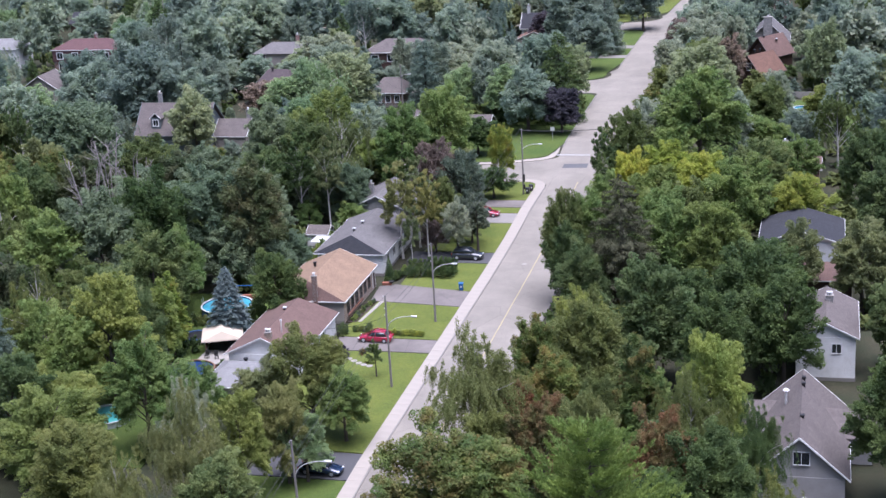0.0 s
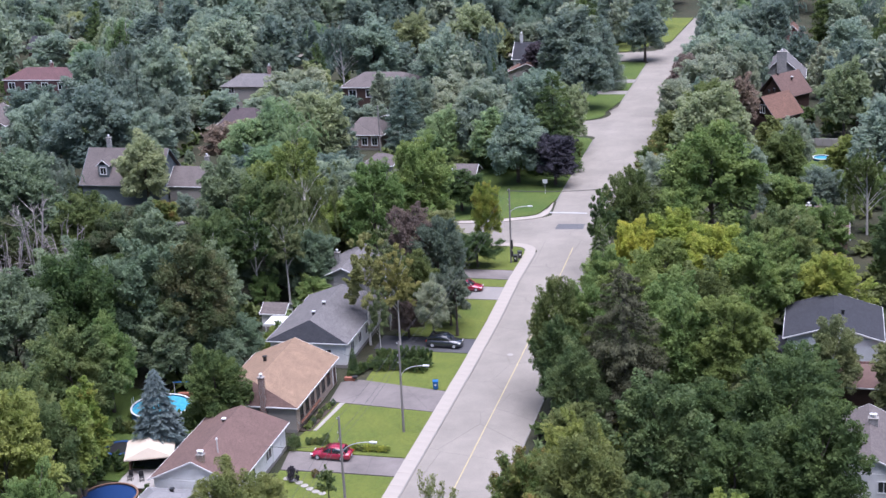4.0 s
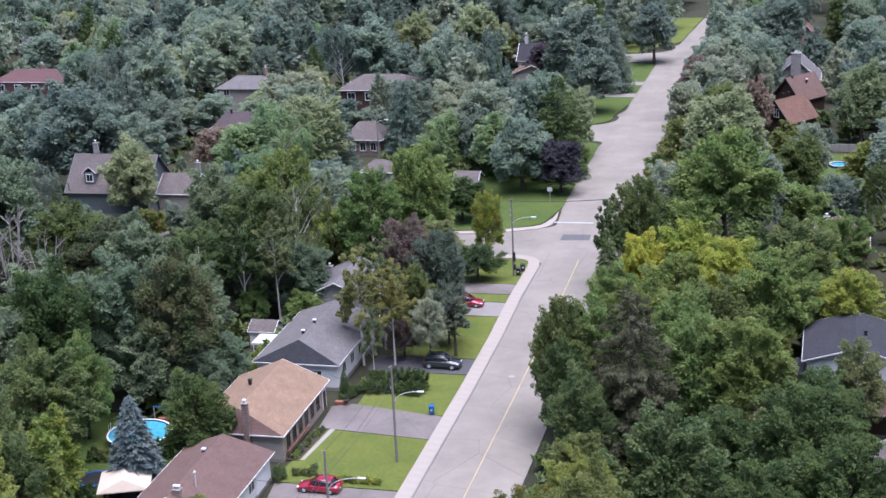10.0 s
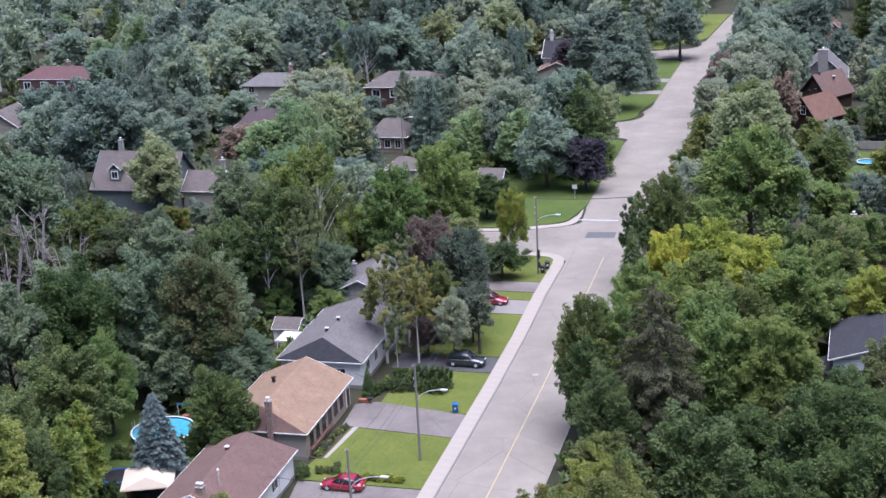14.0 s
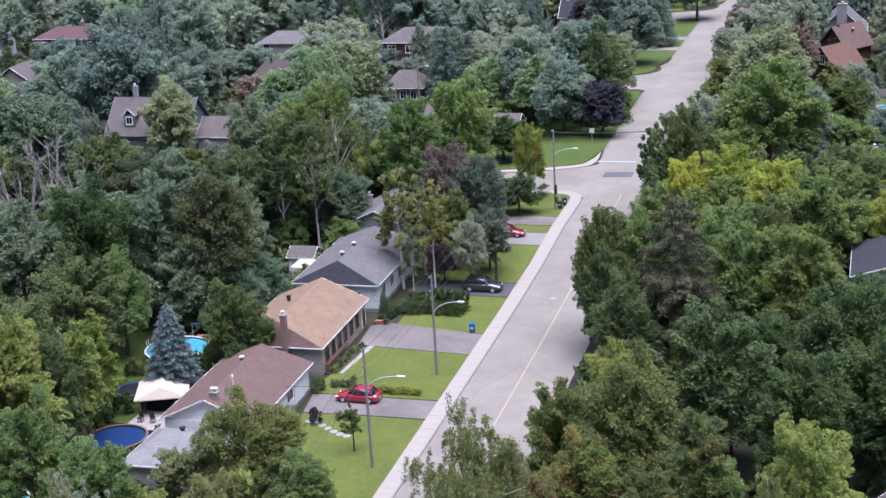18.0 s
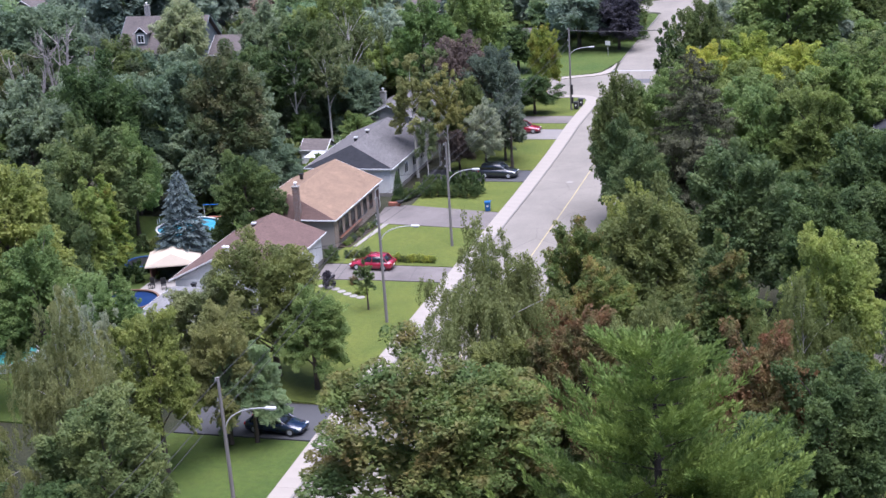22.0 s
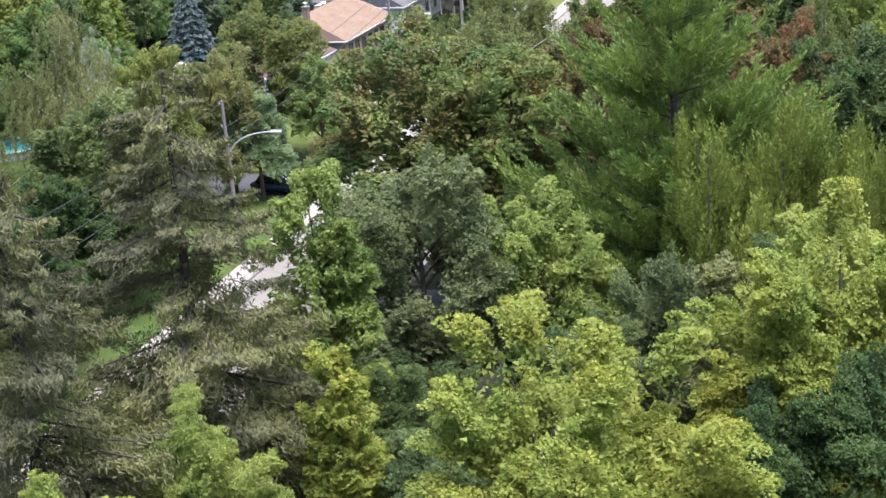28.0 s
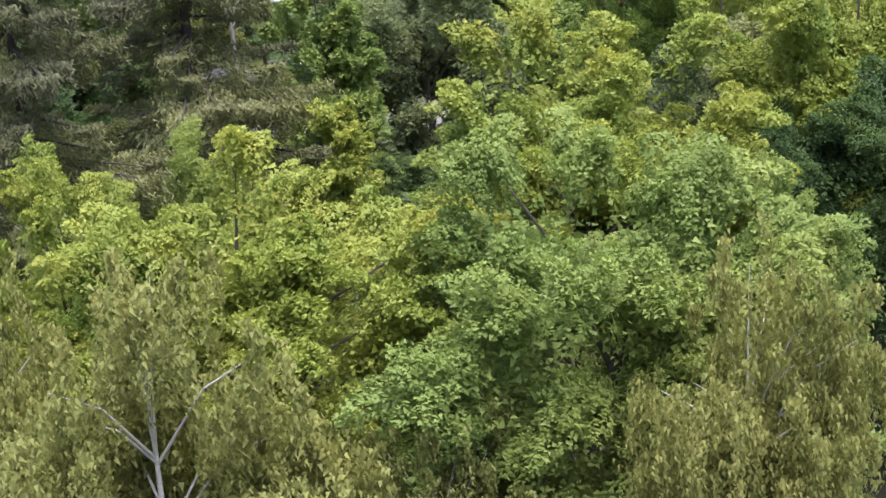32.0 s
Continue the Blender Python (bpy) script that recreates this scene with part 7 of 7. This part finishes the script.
cv = thing("patio_cover", "white corrugated patio cover beside the grey house", "patio cover", -24.0, 26.8, 0, 0)
for k in range(12):
    part("sheet", boxed(-1.5 + 0.27 * k, 0, 2.35 + 0.02 * (k % 2), 0.26, 3.2, 0.04), M["chrome"], cv)
for sx in (-1.4, 1.4):
    for sy in (-1.5, 1.5):
        part("post", boxed(sx, sy, 1.17, 0.09, 0.09, 2.34), M["trim"], cv)

# beds, borders and stepping path before the bungalows
slab_thing("flower_bed", slab([(-11.9, -1.2), (-10.5, -1.2), (-9.9, 6.6), (-11.4, 7.2)], 0.06, 0.14), M["soil"], "planted soil border along the brick front", "flower bed", "structure")
slab_thing("garden_path", slab([(-10.3, -1.0), (-9.9, -1.0), (-9.0, 6.9), (-9.6, 6.9)], 0.07, 0.12), M["stone"], "narrow pale concrete path edging the border", "garden path", "structure")
gr = random.Random(11)
for k in range(11):
    tree("bush", -11.1 + gr.uniform(-0.3, 0.5) + k * 0.05, -0.6 + k * 0.72, gr.uniform(0.5, 0.9), gr.uniform(0.4, 0.6), gr.choice(["green", "grey", "blue", "fresh"]), level=2)
for k in range(9):
    tree("bush", -4.5 + 0.5 * k, -5.2 + gr.uniform(-0.08, 0.08), gr.uniform(0.75, 0.95), 0.6, gr.choice(["bright", "lemon", "olive"]), level=2)
for k in range(4):
    tree("bush", -9.6 + 0.6 * k, -4.4 + 0.05 * k, 0.85, 0.6, gr.choice(["olive", "red", "green"]), level=2)
for k in range(7):
    tree("bush", -32.4 + 1.2 * k, -4.2 + 0.25 * (k % 3), gr.uniform(1.5, 2.4), 1.1, gr.choice(["dark", "green", "olive"]), level=2)
tree("bush", -10.9, -5.7, 1.7, 1.15, "green", level=2)
# the two at x -28.6 and -29.6 are added to darken the lawn
for bx, by, bh, br in ((-24.6, -24.8, 1.9, 1.5), (-22.6, -24.2, 1.7, 1.2), (-27.0, -25.0, 1.8, 1.5), (-28.6, -13.6, 2.4, 1.5), (-29.6, -16.6, 2.8, 1.6), (-27.6, -6.6, 2.2, 1.4), (-22.0, -19.6, 1.8, 0.9)):
    tree("bush", bx, by, bh, br, "dark", level=2)
for k in range(5):
    tree("bush", -27.2 + 0.9 * k, -3.6 + 0.7 * k, gr.uniform(2.2, 3.0), 1.2, gr.choice(["dark", "green"]), level=2)
tree("bush", -8.2, -2.6, 0.6, 0.6, "green", level=2)
for k in range(8):
    tree("bush", -8.2 + 0.85 * k, 17.6 + gr.uniform(-0.4, 0.4), gr.uniform(1.6, 2.3), 1.0, "dark", level=2)
    tree("bush", -8.2 + 0.85 * k, 19.4 + gr.uniform(-0.4, 0.4), gr.uniform(1.8, 2.6), 1.1, "dark", level=2)
for k in range(6):
    tree("bush", -10.6 + 0.3 * k, 14.6 + 0.7 * k, gr.uniform(0.9, 1.6), 0.8, gr.choice(["fresh", "green", "dark"]), level=2)
for k in range(2):
    tree("bush", -23.2 - 0.3 * k, 20.0 + 2.6 * k, gr.uniform(2.2, 3.6), 1.5, "fresh", level=2)
tree("fir", -10.6, 15.6, 3.6, 0.9, "dark", level=2)
tree("sapling", -2.6, -18.8, 4.9, 1.15, "green", level=2)
tree("bush", -8.4, -13.4, 2.0, 0.9, "plum", level=2)
tree("bush", -4.6, -14.6, 0.8, 0.9, "fresh", level=2)
tree("bush", -6.4, -12.0, 0.8, 0.7, "red", level=2)
for k in range(7):
    st = thing("stepping_stone", "flat pale stone in a garden path", "stone", -9.2 + 0.8 * k, -13.0 - 0.45 * k + 0.2 * math.sin(k), 0.0, 17 * k, group="stepping stones across the lawn")
    part("slab", slab(arc(0, 0, 0.42, 0, 315, 7), 0.07, 0.1), M["stone"], st)
fb = thing("window_box", "row of red flowers under the brick bungalow's windows", "window box", -11.6, 2.4, 0.85, 0)
part("trough", boxed(0, 0, 0, 0.25, 6.6, 0.2, 0.02), M["wood_deck"], fb)
for k in range(16):
    bm = bmesh.new()
    bmesh.ops.create_icosphere(bm, subdivisions=2, radius=0.16, matrix=Matrix.Diagonal((0.5, 0.7, 0.4, 1)))
    for v in bm.verts:
        v.co *= gr.uniform(0.7, 1.15)
    bl = part("blossom", bm, M["terracotta"], fb, "cluster of small red blossoms")
    bl.location = (0.03, -3.0 + 0.4 * k + gr.uniform(-0.08, 0.08), 0.16)
pl = thing("planter", "round black planter on a terracotta base by the driveway", "planter", -9.8, 13.6, 0.03, 0)
part("bowl", tube(bmesh.new(), (0, 0, 0.35), (0, 0, 0.6), 0.25, 0.42, 14), M["black"], pl)
part("base", boxed(-0.7, 0.1, 0.2, 1.3, 0.5, 0.4, 0.04), M["terracotta"], pl)
sg = thing("street_sign", "small pale sign on a post at the corner lawn", "sign", -1.4, 97.0, 0, 0)
part("post", tube(bmesh.new(), (0, 0, 0), (0, 0, 2.4), 0.04, 0.04, 8), M["metal_vent"], sg)
part("plate", boxed(0, -0.03, 2.2, 0.8, 0.03, 0.7, 0.01), M["chrome"], sg)
fc = thing("fence", "pale low wall behind the far back lawn", "fence", 44.0, 132.0, 0, 0)
for k in range(10):
    part("board", boxed(-7.2 + 1.6 * k, 0, 0.7, 1.56, 0.12, 1.4, 0.01), M["stone"], fc)
tent = thing("party_tent", "white open party tent behind the dark two-storey house", "tent", -40.1, 178.6, 0, 0)
part("canopy", prism(roof_faces(6.0, 4.0, 2.4, 3.6, 0.2, "x", 1.2, 1.2), 0.08), M["chrome"], tent, "white tent canopy")
for sx in (-2.8, 2.8):
    for sy in (-1.8, 1.8):
        part("post", boxed(sx, sy, 1.2, 0.08, 0.08, 2.4), M["trim"], tent)
for k in range(6):
    tree("bush", -37.6 + 2.2 * k, 208.6, 3.2, 1.9, "deep", level=3)
ac = thing("patio_set", "red parasol beside the grey gabled house", "parasol", 41.4, -40.0, 0, 0)
part("canopy", tube(bmesh.new(), (0, 0, 2.1), (0, 0, 2.7), 1.3, 0.05, 10), M["terracotta"], ac, "faded red canopy")
part("pole", tube(bmesh.new(), (0, 0, 0), (0, 0, 2.2), 0.04, 0.04, 8), M["trim"], ac)
